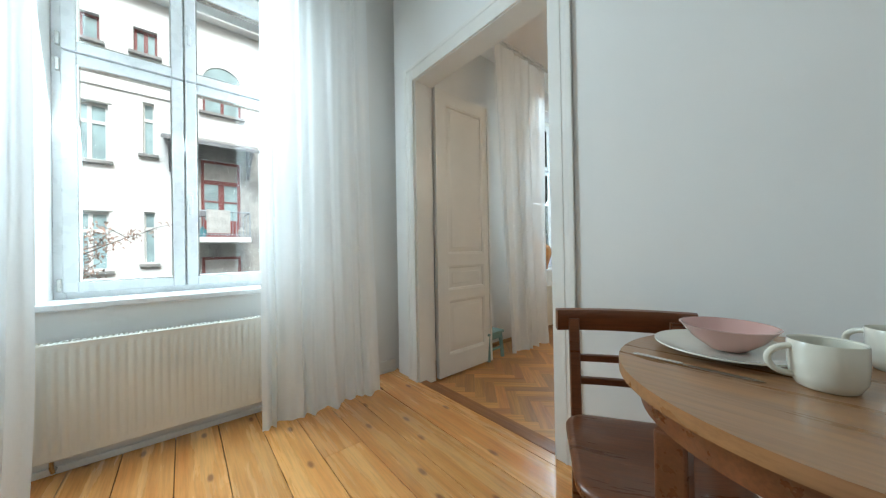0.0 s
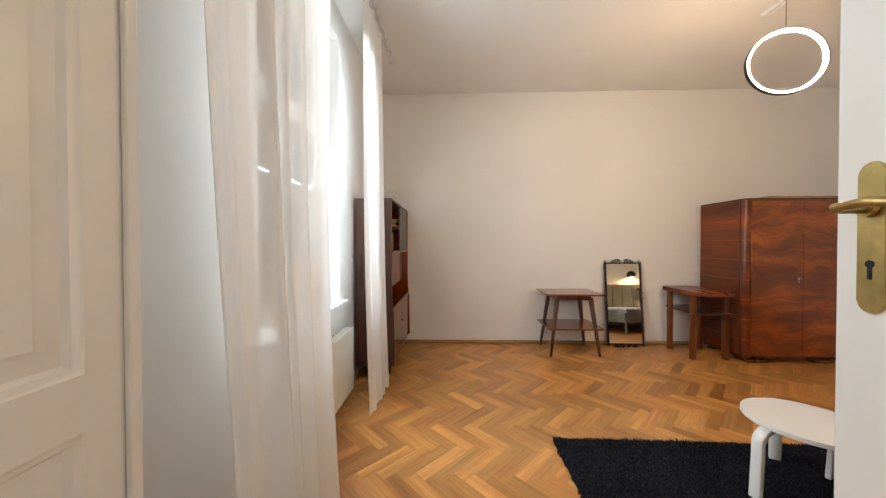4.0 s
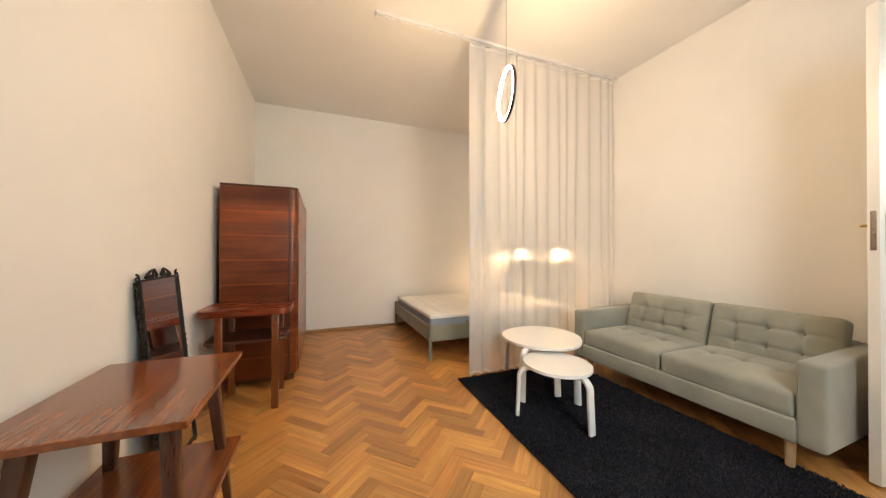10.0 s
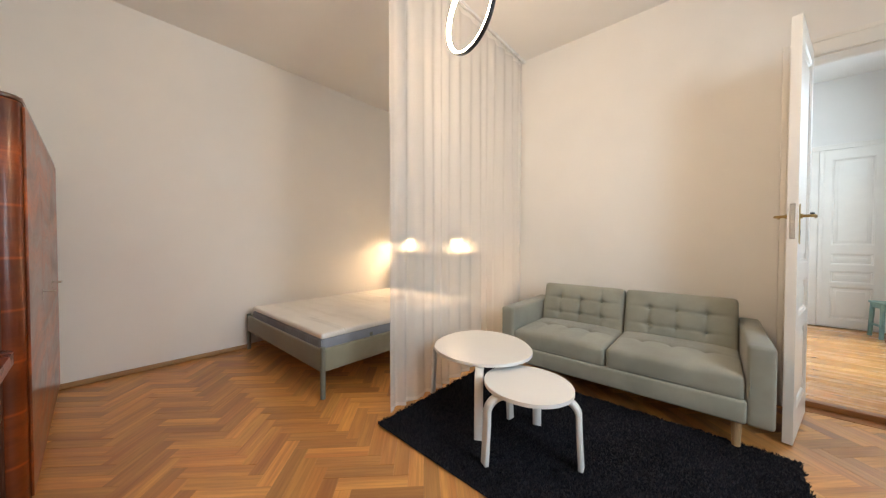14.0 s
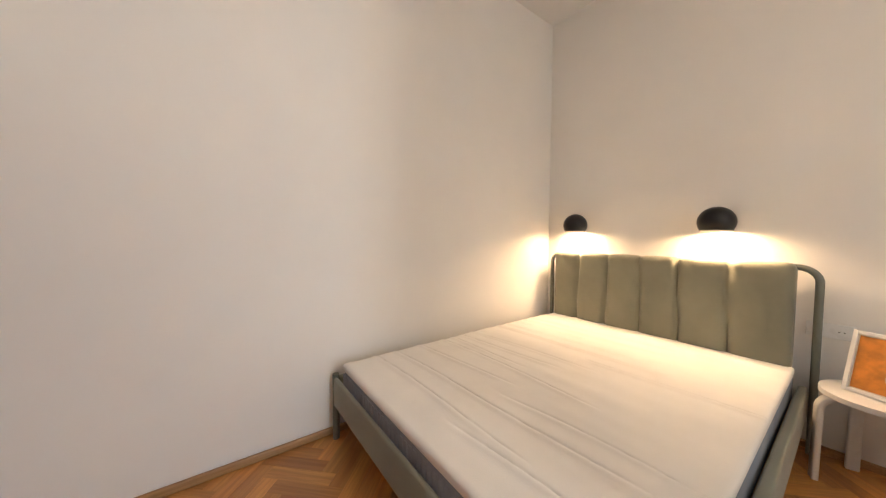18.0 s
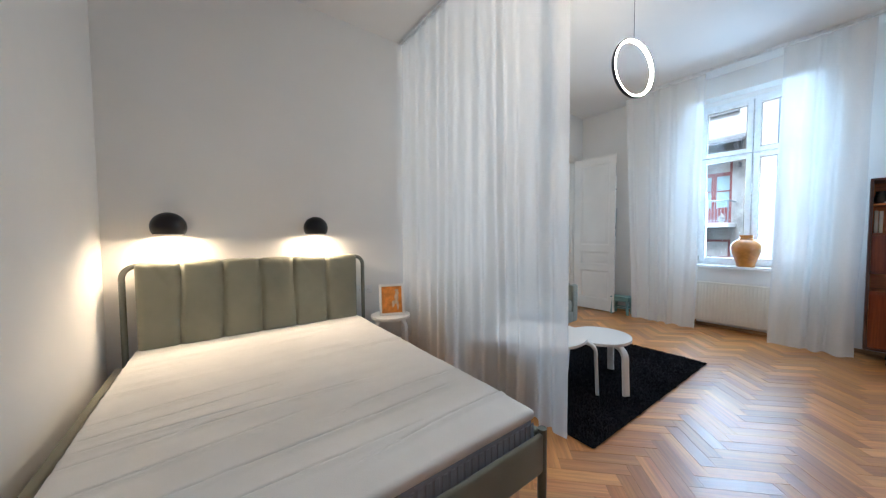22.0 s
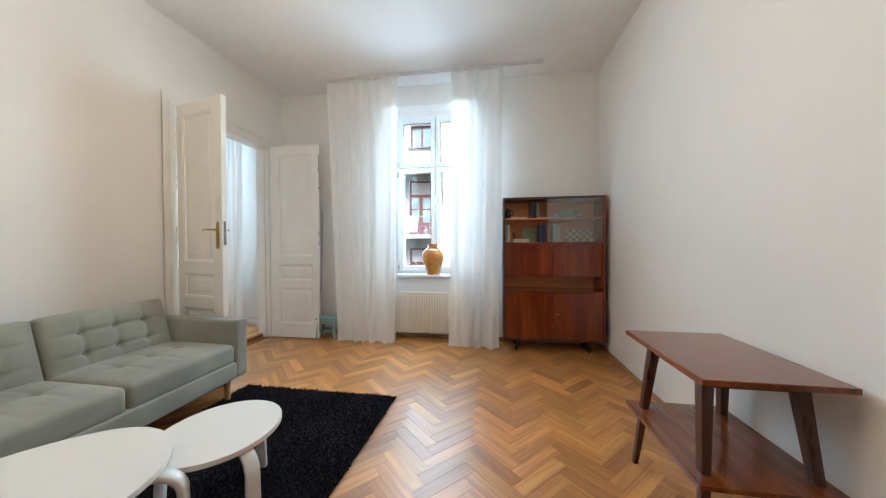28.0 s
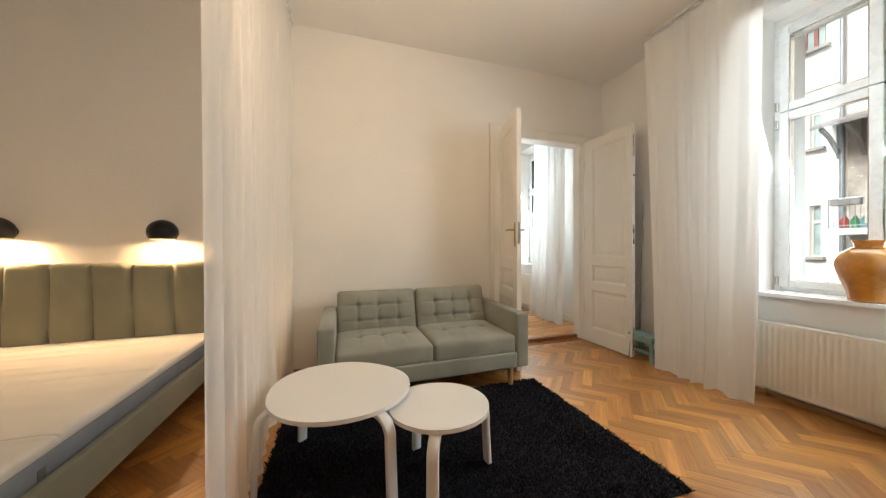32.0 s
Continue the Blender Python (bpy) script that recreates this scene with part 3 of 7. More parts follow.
# ---------------------------------------------------------------- windows
def make_window(name, hole, y, sill_y, sill_over, label):
    x0, x1, z0, z1 = hole
    ztop = 2.905
    t = thing(name, label, "window", ((x0 + x1) / 2, y, z0), kind="structure")
    xm, zt, d = (x0 + x1) / 2, 2.215, 0.07
    bm = bmn()
    wf = 0.045
    box(bm, x0, x0 + wf, y, y + d, z0, ztop, 0.004)
    box(bm, x1 - wf, x1, y, y + d, z0, ztop, 0.004)
    box(bm, x0 + wf, x1 - wf, y, y + d, z0, z0 + wf, 0.004)
    box(bm, x0 + wf, x1 - wf, y, y + d, ztop - wf, ztop, 0.004)
    part("window_frame", bm, WINPAINT, t)
    part("lintel_panel", box(bmn(), x0, x1, y + 0.004, y + 0.3, ztop + 0.002, z1), WALLPAINT, t)
    part("transom", box(bmn(), x0 + wf, x1 - wf, y + 0.012, y + d, zt - 0.02, zt + 0.02, 0.004), WINPAINT, t)
    part("mullion", box(bmn(), xm - 0.018, xm + 0.018, y + 0.012, y + d, z0 + wf, ztop - wf, 0.004), WINPAINT, t)
    for lo, hi in ((z0 + wf - 0.01, zt - 0.006), (zt + 0.006, ztop - wf + 0.01)):
        for s0, s1 in ((x0 + wf - 0.01, xm - 0.004), (xm + 0.004, x1 - wf + 0.01)):
            sw = 0.058
            bm = bmn()
            ya, yb = y - 0.016, y + 0.05
            box(bm, s0, s0 + sw, ya, yb, lo, hi, 0.006)
            box(bm, s1 - sw, s1, ya, yb, lo, hi, 0.006)
            box(bm, s0 + sw, s1 - sw, ya, yb, lo, lo + sw, 0.006)
            box(bm, s0 + sw, s1 - sw, ya, yb, hi - sw, hi, 0.006)
            sash = part("sash", bm, WINPAINT, t)
            bm = bmn()
            g = 0.007
            box(bm, s0 + sw, s0 + sw + g, ya + 0.01, yb - 0.01, lo + sw, hi - sw)
            box(bm, s1 - sw - g, s1 - sw, ya + 0.01, yb - 0.01, lo + sw, hi - sw)
            box(bm, s0 + sw + g, s1 - sw - g, ya + 0.01, yb - 0.01, hi - sw - g, hi - sw)
            box(bm, s0 + sw + g, s1 - sw - g, ya + 0.01, yb - 0.01, lo + sw, lo + sw + g)
            part("gasket", bm, STEEL, sash, "grey rubber gasket")
            p = part("pane", box(bmn(), s0 + sw, s1 - sw, y + 0.016, y + 0.022, lo + sw, hi - sw), GLASS, sash, "clear glass pane")
            p.visible_shadow = False
    for zc in (1.42 if name == "window_1" else 1.45, 2.55):
        bm = bmn()
        box(bm, xm + 0.012, xm + 0.042, y - 0.024, y - 0.016, zc - 0.035, zc + 0.035, 0.003)
        rod(bm, (xm + 0.027, y - 0.016, zc), (xm + 0.027, y - 0.05, zc), 0.009)
        box(bm, xm + 0.017, xm + 0.037, y - 0.062, y - 0.045, zc - 0.115, zc + 0.015, 0.006)
        part("window_handle", bm, WINPAINT, t, "white lever handle")
    for zc in (z0 + 0.08, zt - 0.09, zt + 0.05):
        part("hinge", box(bmn(), x0 + 0.018, x0 + 0.036, y - 0.03, y - 0.004, zc - 0.035, zc + 0.035, 0.004), STEEL, t, "grey hinge cover")
        part("hinge", box(bmn(), x1 - 0.036, x1 - 0.018, y - 0.03, y - 0.004, zc - 0.035, zc + 0.035, 0.004), STEEL, t, "grey hinge cover")
    part("window_sill", box(bmn(), x0 - sill_over, x1 + sill_over, sill_y, y - 0.001, z0 - 0.028, z0 + 0.004, 0.006), WINPAINT, t, "white window board")
    part("outer_sill", box(bmn(), x0 - 0.0, x1 + 0.0, y + d + 0.002, OUT + 0.06, z0 - 0.002, z0 + 0.012, 0.003), STEEL, t, "sheet-metal sill outside")
    return t


make_window("window_1", W1, W1Y, -0.060, 0.06, "white casement window with four sashes, no bars")
make_window("window_2", W2, W2Y, 0.045, 0.06, "white casement window with four sashes and lever handles")


def radiator(x0, x1, y0, z0, z1, label):
    t = thing("radiator", label, "radiator", ((x0 + x1) / 2, y0, z0))
    bm = bmn()
    n = int((x1 - x0) / 0.0335)
    prof = []
    for i in range(n):
        a = x0 + 0.02 + (x1 - x0 - 0.04) * i / n
        w = (x1 - x0 - 0.04) / n
        prof += [(a, 0.0), (a + w * 0.14, -0.006), (a + w * 0.6, -0.006), (a + w * 0.74, 0.0)]
    prof = [(x0, 0.006), (x0 + 0.006, 0.0)] + prof + [(x1 - 0.006, 0.0), (x1, 0.006)]
    rows = [(z0, 0.006), (z0 + 0.006, 0.0), (z0 + 0.03, 0.0), (z0 + 0.045, 1.0), (z1 - 0.045, 1.0), (z1 - 0.03, 0.0), (z1 - 0.006, 0.0), (z1, 0.006)]
    grid = [[bm.verts.new((px, y0 + (py if py > 0 else py * k if k == 1.0 else 0.0) + (k if k < 0.5 else 0), z)) for px, py in prof] for z, k in rows]
    for A, B in zip(grid, grid[1:]):
        for i in range(len(prof) - 1):
            bm.faces.new((A[i], A[i + 1], B[i + 1], B[i]))
    part("front_panel", bm, RADPAINT, t)
    part("back_panel", box(bmn(), x0, x1, y0 + 0.06, y0 + 0.075, z0 + 0.005, z1 - 0.005, 0.004), RADPAINT, t)
    part("side_cover", box(bmn(), x0, x0 + 0.004, y0 + 0.008, y0 + 0.06, z0 + 0.01, z1 - 0.004, 0.001), RADPAINT, t)
    part("side_cover", box(bmn(), x1 - 0.004, x1, y0 + 0.008, y0 + 0.06, z0 + 0.01, z1 - 0.004, 0.001), RADPAINT, t)
    bm = bmn()
    m = int((x1 - x0) / 0.018)
    for i in range(m):
        a = x0 + 0.006 + (x1 - x0 - 0.012) * i / m
        box(bm, a, a + 0.009, y0 + 0.008, y0 + 0.058, z1 - 0.008, z1 - 0.002)
    box(bm, x0 + 0.004, x1 - 0.004, y0 + 0.006, y0 + 0.011, z1 - 0.012, z1 - 0.001)
    box(bm, x0 + 0.004, x1 - 0.004, y0 + 0.055, y0 + 0.06, z1 - 0.012, z1 - 0.001)
    part("top_grille", bm, RADPAINT, t)
    for zz in (z0 + 0.04, z1 - 0.05):
        part("bracket", box(bmn(), x1 - 0.16, x1 - 0.13, y0 + 0.074, y0 + 0.12, zz, zz + 0.02), STEEL, t)
    bm = bmn()
    tube(bm, [(x0 + 0.05, y0 + 0.04, z0 + 0.01), (x0 + 0.05, y0 + 0.04, z0 - 0.04), (x0 + 0.05, y0 + 0.06, z0 - 0.07), (x0 + 0.05, y0 + 0.12, z0 - 0.075)], 0.009)
    part("pipe", bm, STEEL, t)
    return t


radiator(1.60, 2.61, -0.125, 0.09, 0.595, "white ribbed panel radiator under the window board")
radiator(-2.10, -0.99, -0.045, DFL + 0.10, DFL + 0.64, "white ribbed panel radiator with a slotted top grille")


# ---------------------------------------------------------------- curtains and tracks
def drape(name, label, along, u0, u1, v, z0, z1, folds, amp, mat, seed, group="", gather=1.0, edge=0.0, flare=0.0, soft2=0.45, skew=0.0):
    """A hanging cloth with folds; along is the axis it runs on, v its place across it."""
    rng = random.Random(seed)
    t = thing(name, label, "curtain", (((u0 + u1) / 2, v, z0) if along == "x" else (v, (u0 + u1) / 2, z0)), group=group)
    n, rows = folds * 16, 28
    ph = [rng.uniform(-0.55, 0.55) for _ in range(folds + 2)]
    am = [rng.uniform(0.25, 1.3) for _ in range(folds + 2)]
    dr = [rng.uniform(-1, 1) for _ in range(folds + 2)]
    wp = [(rng.uniform(0, 6.3), folds * 0.035 * rng.uniform(0.6, 1.0)) for _ in range(3)]

    def at(s, h):
        k = s * folds
        k += sum(a / f * math.sin(2 * math.pi * s * f + b) for (b, a), f in zip(wp, (1.3, 2.9, 4.7)))
        k = min(max(k, 0.0), folds)
        i = min(int(k), folds)
        f = k - i
        e = f * f * (3 - 2 * f)
        a = am[i] * (1 - e) + am[i + 1] * e
        p = ph[i] * (1 - e) + ph[i + 1] * e
        w = dr[i] * (1 - e) + dr[i + 1] * e
        low = max(0.0, 1 - h)
        wave = math.sin(2 * math.pi * (k + p * (0.4 + 0.6 * low)))
        wave += soft2 * math.sin(4 * math.pi * (k + 0.6 * p) + 2 * w + 1.5 * low)
        off = amp * a * (0.40 + 0.60 * low ** 0.7) * wave + 0.022 * w * low
        uu = u0 + (u1 - u0) * s + 0.012 * w * low * math.sin(3 * h * math.pi)
        uu += edge * (s - 0.5) * low + skew * low
        return uu, v + off * gather - flare * low ** 3

    def sheet(za, zb, nrow, shift):
        bm = bmn()
        grid = []
        for r in range(nrow + 1):
            z = za + (zb - za) * r / nrow
            h = (z - z0) / (z1 - z0)
            row = []
            for c in range(n + 1):
                uu, vv = at(c / n, h)
                vv += shift
                zz = z + (0.008 * math.sin(c * 0.35 + seed) if r == 0 and shift == 0 else 0.0)
                row.append(bm.verts.new((uu, vv, zz) if along == "x" else (vv, uu, zz)))
            grid.append(row)
        for A, B in zip(grid, grid[1:]):
            for i in range(n):
                bm.faces.new((A[i], A[i + 1], B[i + 1], B[i]))
        return bm

    part("cloth", sheet(z0, z1, rows, 0.0), mat, t, angle=80)
    part("bottom_hem", sheet(z0 + 0.004, z0 + 0.03, 1, 0.0025), HEM, t, "double-stitched hem", angle=80)
    part("heading_tape", sheet(z1 - 0.035, z1 - 0.003, 1, 0.0025), HEM, t, angle=80)
    for i in range(folds * 2):
        uu, vv = at((i + 0.5) / (folds * 2), 1.0)
        p = (uu, vv, z1 - 0.01) if along == "x" else (vv, uu, z1 - 0.01)
        part("glider", rod(bmn(), p, (p[0], p[1], z1 + 0.012), 0.004, n=6), WINPAINT, t)
    return t


def track(label, x0, x1, y, z):
    t = thing("curtain_track", label, "curtain rail", ((x0 + x1) / 2, y, z))
    bm = bmn()
    box(bm, x0, x1, y - 0.024, y - 0.010, z, z + 0.014, 0.002)
    box(bm, x0, x1, y + 0.010, y + 0.024, z, z + 0.014, 0.002)
    box(bm, x0, x1, y - 0.030, y + 0.030, z + 0.0145, z + 0.020, 0.001)
    part("rail", bm, WINPAINT, t)
    for xe in (x0, x1):
        part("end_cap", box(bmn(), xe - 0.006, xe + 0.006, y - 0.031, y + 0.031, z - 0.002, z + 0.020, 0.002), WINPAINT, t)
    return t


track("white double curtain track on the ceiling", 0.87, 3.40, -0.30, LZ - 0.021)
track("white double curtain track on the ceiling of the dining room", -3.02, -0.30, -0.15, DZ - 0.021)
track("white single curtain track on the ceiling beside the bed", 0.005, 2.80, -3.585, LZ - 0.021)
drape("curtain", "sheer white voile curtain, drawn back beside the window", "x", 0.82, 1.735, -0.285, 0.012, LZ - 0.035, 6, 0.032, SHEER_WIN, 3, "window curtains", edge=-0.195, flare=0.05, soft2=0.30, skew=0.052)
drape("curtain", "sheer white voile curtain hanging over half the window", "x", 2.385, 2.965, -0.285, 0.012, LZ - 0.035, 4, 0.032, SHEER_WIN, 5, "window curtains", flare=0.05, soft2=0.18, skew=-0.045)
drape("curtain", "sheer white voile curtain, gathered, beside the dining-room window", "x", -1.20, -0.50, -0.15, DFL + 0.012, DZ - 0.035, 7, 0.036, SHEER, 8, "dining curtains", edge=0.07, flare=0.07, soft2=0.25)
drape("curtain", "sheer white voile curtain, gathered, near the entry door", "x", -2.82, -2.07, -0.15, DFL + 0.012, DZ - 0.035, 7, 0.038, SHEER, 12, "dining curtains", edge=0.04, flare=0.16, soft2=0.25)
drape("partition_curtain", "floor-length off-white sheer curtain that screens the bed", "x", 0.03, 1.925, -3.585, 0.012, LZ - 0.035, 14, 0.028, SHEER_BED, 21, edge=0.0, soft2=0.06)


# ---------------------------------------------------------------- doors
def panelled(bm, w, z0, z1, panels, th):
    """A door leaf along +x from 0 to w, thick th about y = 0, with recessed moulded panels (x0, x1, z0, z1) on both faces."""
    xs = sorted({0.0, w, *(p[0] for p in panels), *(p[1] for p in panels)})
    zs = sorted({z0, z1, *(p[2] for p in panels), *(p[3] for p in panels)})
    for s in (-1, 1):
        y = s * th / 2

        def quad(pts):
            f = [bm.verts.new(p) for p in pts]
            bm.faces.new(f if s < 0 else f[::-1])
        for xa, xb in zip(xs, xs[1:]):
            for za, zb in zip(zs, zs[1:]):
                if not any(p[0] <= xa and xb <= p[1] and p[2] <= za and zb <= p[3] for p in panels):
                    quad([(xa, y, za), (xb, y, za), (xb, y, zb), (xa, y, zb)])
        for xa, xb, za, zb in panels:
            steps = [(0.0, 0.0), (0.006, 0.005), (0.014, 0.006), (0.021, 0.016), (0.044, 0.016), (0.060, 0.008)]
            for (a, d), (b, e) in zip(steps, steps[1:]):
                ya, yb = y - s * d, y - s * e
                o = [(xa + a, ya, za + a), (xb - a, ya, za + a), (xb - a, ya, zb - a), (xa + a, ya, zb - a)]
                i = [(xa + b, yb, za + b), (xb - b, yb, za + b), (xb - b, yb, zb - b), (xa + b, yb, zb - b)]
                for k in range(4):
                    quad([o[k], o[(k + 1) % 4], i[(k + 1) % 4], i[k]])
            a, d = steps[-1]
            yb = y - s * d
            quad([(xa + a, yb, za + a), (xb - a, yb, za + a), (xb - a, yb, zb - a), (xa + a, yb, zb - a)])
    h = th / 2
    for pts in ([(0, -h, z0), (0, -h, z1), (0, h, z1), (0, h, z0)], [(w, -h, z0), (w, h, z0), (w, h, z1), (w, -h, z1)],
                [(0, -h, z1), (w, -h, z1), (w, h, z1), (0, h, z1)], [(0, -h, z0), (0, h, z0), (w, h, z0), (w, -h, z0)]):
        bm.faces.new([bm.verts.new(p) for p in pts])
    bmesh.ops.remove_doubles(bm, verts=bm.verts[:], dist=1e-5)
    return bm


def lever(parent, x, z, side, th, toward, mat, label):
    """A long back plate with a lever; side is the face, toward the way that the lever points."""
    y = side * th / 2
    ya, yb = sorted((y, y + side * 0.004))
    bm = slab(bmn(), round_rect(-0.019, 0.019, -0.115, 0.115, 0.018), 0, 0.004, 0.0015)
    bm.transform(Matrix.Translation((x, y, z - 0.045)) @ Matrix.Rotation(radians(90 if side < 0 else -90), 4, "X"))
    plate = part("handle_plate", bm, mat, parent, label)
    bm = bmn()
    tube(bm, [(x, y + side * 0.002, z), (x, y + side * 0.045, z), (x + toward * 0.012, y + side * 0.055, z), (x + toward * 0.06, y + side * 0.056, z + 0.004), (x + toward * 0.115, y + side * 0.052, z - 0.004)], lambda s: 0.0085 - 0.002 * s)
    rod(bm, (x, y + side * 0.002, z), (x, y + side * 0.012, z), 0.014)
    part("lever", bm, mat, plate)
    bm = bmn()
    rod(bm, (x, y + side * 0.0038, z - 0.085), (x, y + side * 0.0052, z - 0.085), 0.006, n=12)
    box(bm, x - 0.0025, x + 0.0025, *sorted((y + side * 0.0038, y + side * 0.0052)), z - 0.108, z - 0.086)
    part("keyhole", bm, BLACK, plate)


def leaf(name, hinge, turn, width, label, z0, z1, handle, flip):
    t = thing(name, label, "door", (hinge[0], hinge[1], 0), turn, kind="structure", local=True)
    th = 0.042
    a, b = 0.115, width - 0.075
    if flip:
        a, b = 0.075, width - 0.115
    panels = [(a, b, 0.185, 0.645), (a, b, 0.735, 0.945), (a, b, 1.045, 2.335)]
    part("leaf", panelled(bmn(), width, z0, z1, panels, th), DOORPAINT, t)
    for zc in (0.42, 1.28, 2.12):
        bm = bmn()
        rod(bm, (-0.004, -th / 2 - 0.006, zc - 0.075), (-0.004, -th / 2 - 0.006, zc + 0.075), 0.009, n=10)
        part("hinge", bm, DOORPAINT, t, "painted pin hinge")
    if handle:
        lever(t, width - 0.055, 1.32, 1, th, -1, BRASS, "aged brass long back plate")
        lever(t, width - 0.055, 1.32, -1, th, -1, BRASS, "aged brass long back plate")
    part("lock_plate", box(bmn(), width - 0.001, width + 0.002, -0.011, 0.011, 1.19, 1.39, 0.001), STEEL, t, "nickel lock plate on the edge")
    if not handle:
        bm = bmn()
        box(bm, width - 0.001, width + 0.004, -0.009, 0.009, 0.10, 0.32, 0.001)
        box(bm, width - 0.001, width + 0.004, -0.009, 0.009, 2.10, 2.32, 0.001)
        part("flush_bolt", bm, STEEL, t)
        for za, zb in ((1.295, 1.345), (1.185, 1.235)):
            part("lock_slot", box(bmn(), width + 0.0022, width + 0.0032, -0.008, 0.008, za, zb), BLACK, t, "dark lock slot in the edge")
        bm = bmn()
        rod(bm, (width + 0.0005, 0.004, 1.90), (width + 0.007, 0.004, 1.90), 0.011, 0.009, n=14)
        part("latch_button", bm, BLACK, t, "small dark latch button in the edge")
        part("rebate_strip", box(bmn(), width - 0.012, width + 0.012, -th / 2 - 0.014, -th / 2 - 0.0005, z0, z1, 0.004), DOORPAINT, t)
    return t


leaf("door_1", (0.038, OY1 - 0.012), 1.0, 0.650, "tall white panelled door leaf, wide open towards the window", 0.014, 2.44, False, False)
leaf("door_2", (0.050, OY0 + 0.012), math.degrees(math.atan2(-0.133, 0.59)), 0.60, "tall white panelled door leaf with brass handle, open beside the sofa", 0.014, 2.44, True, True)


def casing(name, x_face, side, label, z0, w=0.105):
    """A moulded architrave round the double-door opening, on one face of the wall."""
    t = thing(name, label, "door frame", (x_face, (OY0 + OY1) / 2, 0), kind="structure")

    def lay(y0, y1, za, zb, d):
        return (min(x_face, x_face + side * d), max(x_face, x_face + side * d), y0, y1, za, zb)
    for ya, yb, inner in ((OY0 - w, OY0 + 0.012, 1), (OY1 - 0.012, OY1 + w, -1)):
        bm = bmn()
        box(bm, *lay(ya, yb, z0, OZ + w, 0.016), 0.004)
        e0, e1 = (ya, ya + 0.03) if inner == 1 else (yb - 0.03, yb)
        box(bm, *[*lay(e0, e1, z0, OZ + w, 0.021)], 0.006)
        m0 = (ya + yb) / 2
        box(bm, *lay(m0 - 0.006, m0 + 0.006, z0, OZ + w * 0.5, 0.019), 0.003)
        part("side_casing", bm, DOORPAINT, t)
    bm = bmn()
    box(bm, *lay(OY0 + 0.012, OY1 - 0.012, OZ - 0.012, OZ + w, 0.0145), 0.004)
    box(bm, *lay(OY0 - w + 0.03, OY1 + w - 0.03, OZ + w - 0.03, OZ + w, 0.020), 0.006)
    part("head_casing", bm, DOORPAINT, t)
    return t


casing("door_frame_living", 0.0, 1, "white moulded casing of the double door", 0.0)
casing("door_frame_dining", -WALL, -1, "white moulded casing of the double door, dining side", DFL)
t = thing("door_lining", "white painted lining of the double-door opening", "door frame", (-WALL / 2, (OY0 + OY1) / 2, 0), kind="structure")
for ya, yb in ((OY0 - 0.002, OY0 + 0.014), (OY1 - 0.014, OY1 + 0.002)):
    part("jamb", box(bmn(), -WALL + 0.001, -0.001, ya, yb, 0.0, OZ, 0.002), DOORPAINT, t)
part("head_jamb", box(bmn(), -WALL + 0.001, -0.001, OY0 + 0.014, OY1 - 0.014, OZ - 0.016, OZ + 0.001, 0.002), DOORPAINT, t)
for ya, yb in ((OY0 + 0.014, OY0 + 0.026), (OY1 - 0.026, OY1 - 0.014)):
    part("door_stop", box(bmn(), -WALL + 0.002, -0.05, ya, yb, 0.0, OZ - 0.016, 0.002), DOORPAINT, t)
t = thing("threshold", "dark-stained oak threshold board at the step down", "threshold", (-0.11, (OY0 + OY1) / 2, 0), kind="structure")
part("nosing", box(bmn(), -0.155, -0.092, OY0 + 0.015, OY1 - 0.015, 0.001, DFL + 0.004, 0.006), THRESH, t)
part("tread", box(bmn(), -0.091, 0.001, OY0 + 0.015, OY1 - 0.015, -0.010, 0.003, 0.002), THRESH, t)
part("bolt_socket", box(bmn(), -0.085, -0.06, -0.90, -0.85, 0.002, 0.007, 0.001), STEEL, t, "small metal bolt socket")

# entry double door
EY0, EY1, EZ = -1.575, -0.30, 2.41
t = thing("door_3", "white panelled double entry door, closed, with dark locks", "door", (DX, (EY0 + EY1) / 2, DFL), kind="structure")
bm = bmn()
box(bm, DX + 0.001, DX + 0.03, EY0 - 0.07, EY0, DFL, EZ + 0.07, 0.006)
box(bm, DX + 0.001, DX + 0.03, EY1, EY1 + 0.07, DFL, EZ + 0.07, 0.006)
box(bm, DX + 0.001, DX + 0.03, EY0, EY1, EZ, EZ + 0.07, 0.006)
part("door_frame", bm, DOORPAINT, t)
EM = -0.86
for ya, yb in ((EY0 + 0.004, EM - 0.002), (EM + 0.002, EY1 - 0.004)):
    w = yb - ya
    bm = panelled(bmn(), w, 0.012, EZ - DFL - 0.004, [(0.10, w - 0.10, 0.12, 0.55), (0.10, w - 0.10, 0.60, 0.76), (0.10, w - 0.10, 0.84, 0.99), (0.10, w - 0.10, 1.10, EZ - DFL - 0.13)], 0.04)
    bm.transform(Matrix.Translation((DX + 0.023, ya, DFL)) @ Matrix.Rotation(radians(90), 4, "Z"))
    part("leaf", bm, DOORPAINT, t)
part("meeting_bar", box(bmn(), DX + 0.0435, DX + 0.06, EM - 0.012, EM + 0.03, DFL + 0.012, EZ - 0.004, 0.006), DOORPAINT, t)
for y0, y1, z0, z1 in ((-1.06, -0.90, 1.545, 1.59), (-1.05, -0.98, 1.30, 1.375), (-1.02, -0.975, 1.055, 1.085)):
    bm = box(bmn(), DX + 0.0435, DX + 0.065, y0, y1, z0, z1, 0.008)
    rod(bm, (DX + 0.06, (y0 + y1) / 2, (z0 + z1) / 2), (DX + 0.085, (y0 + y1) / 2, (z0 + z1) / 2), 0.012)
    part("lock", bm, BLACK, t, "dark metal rim lock")
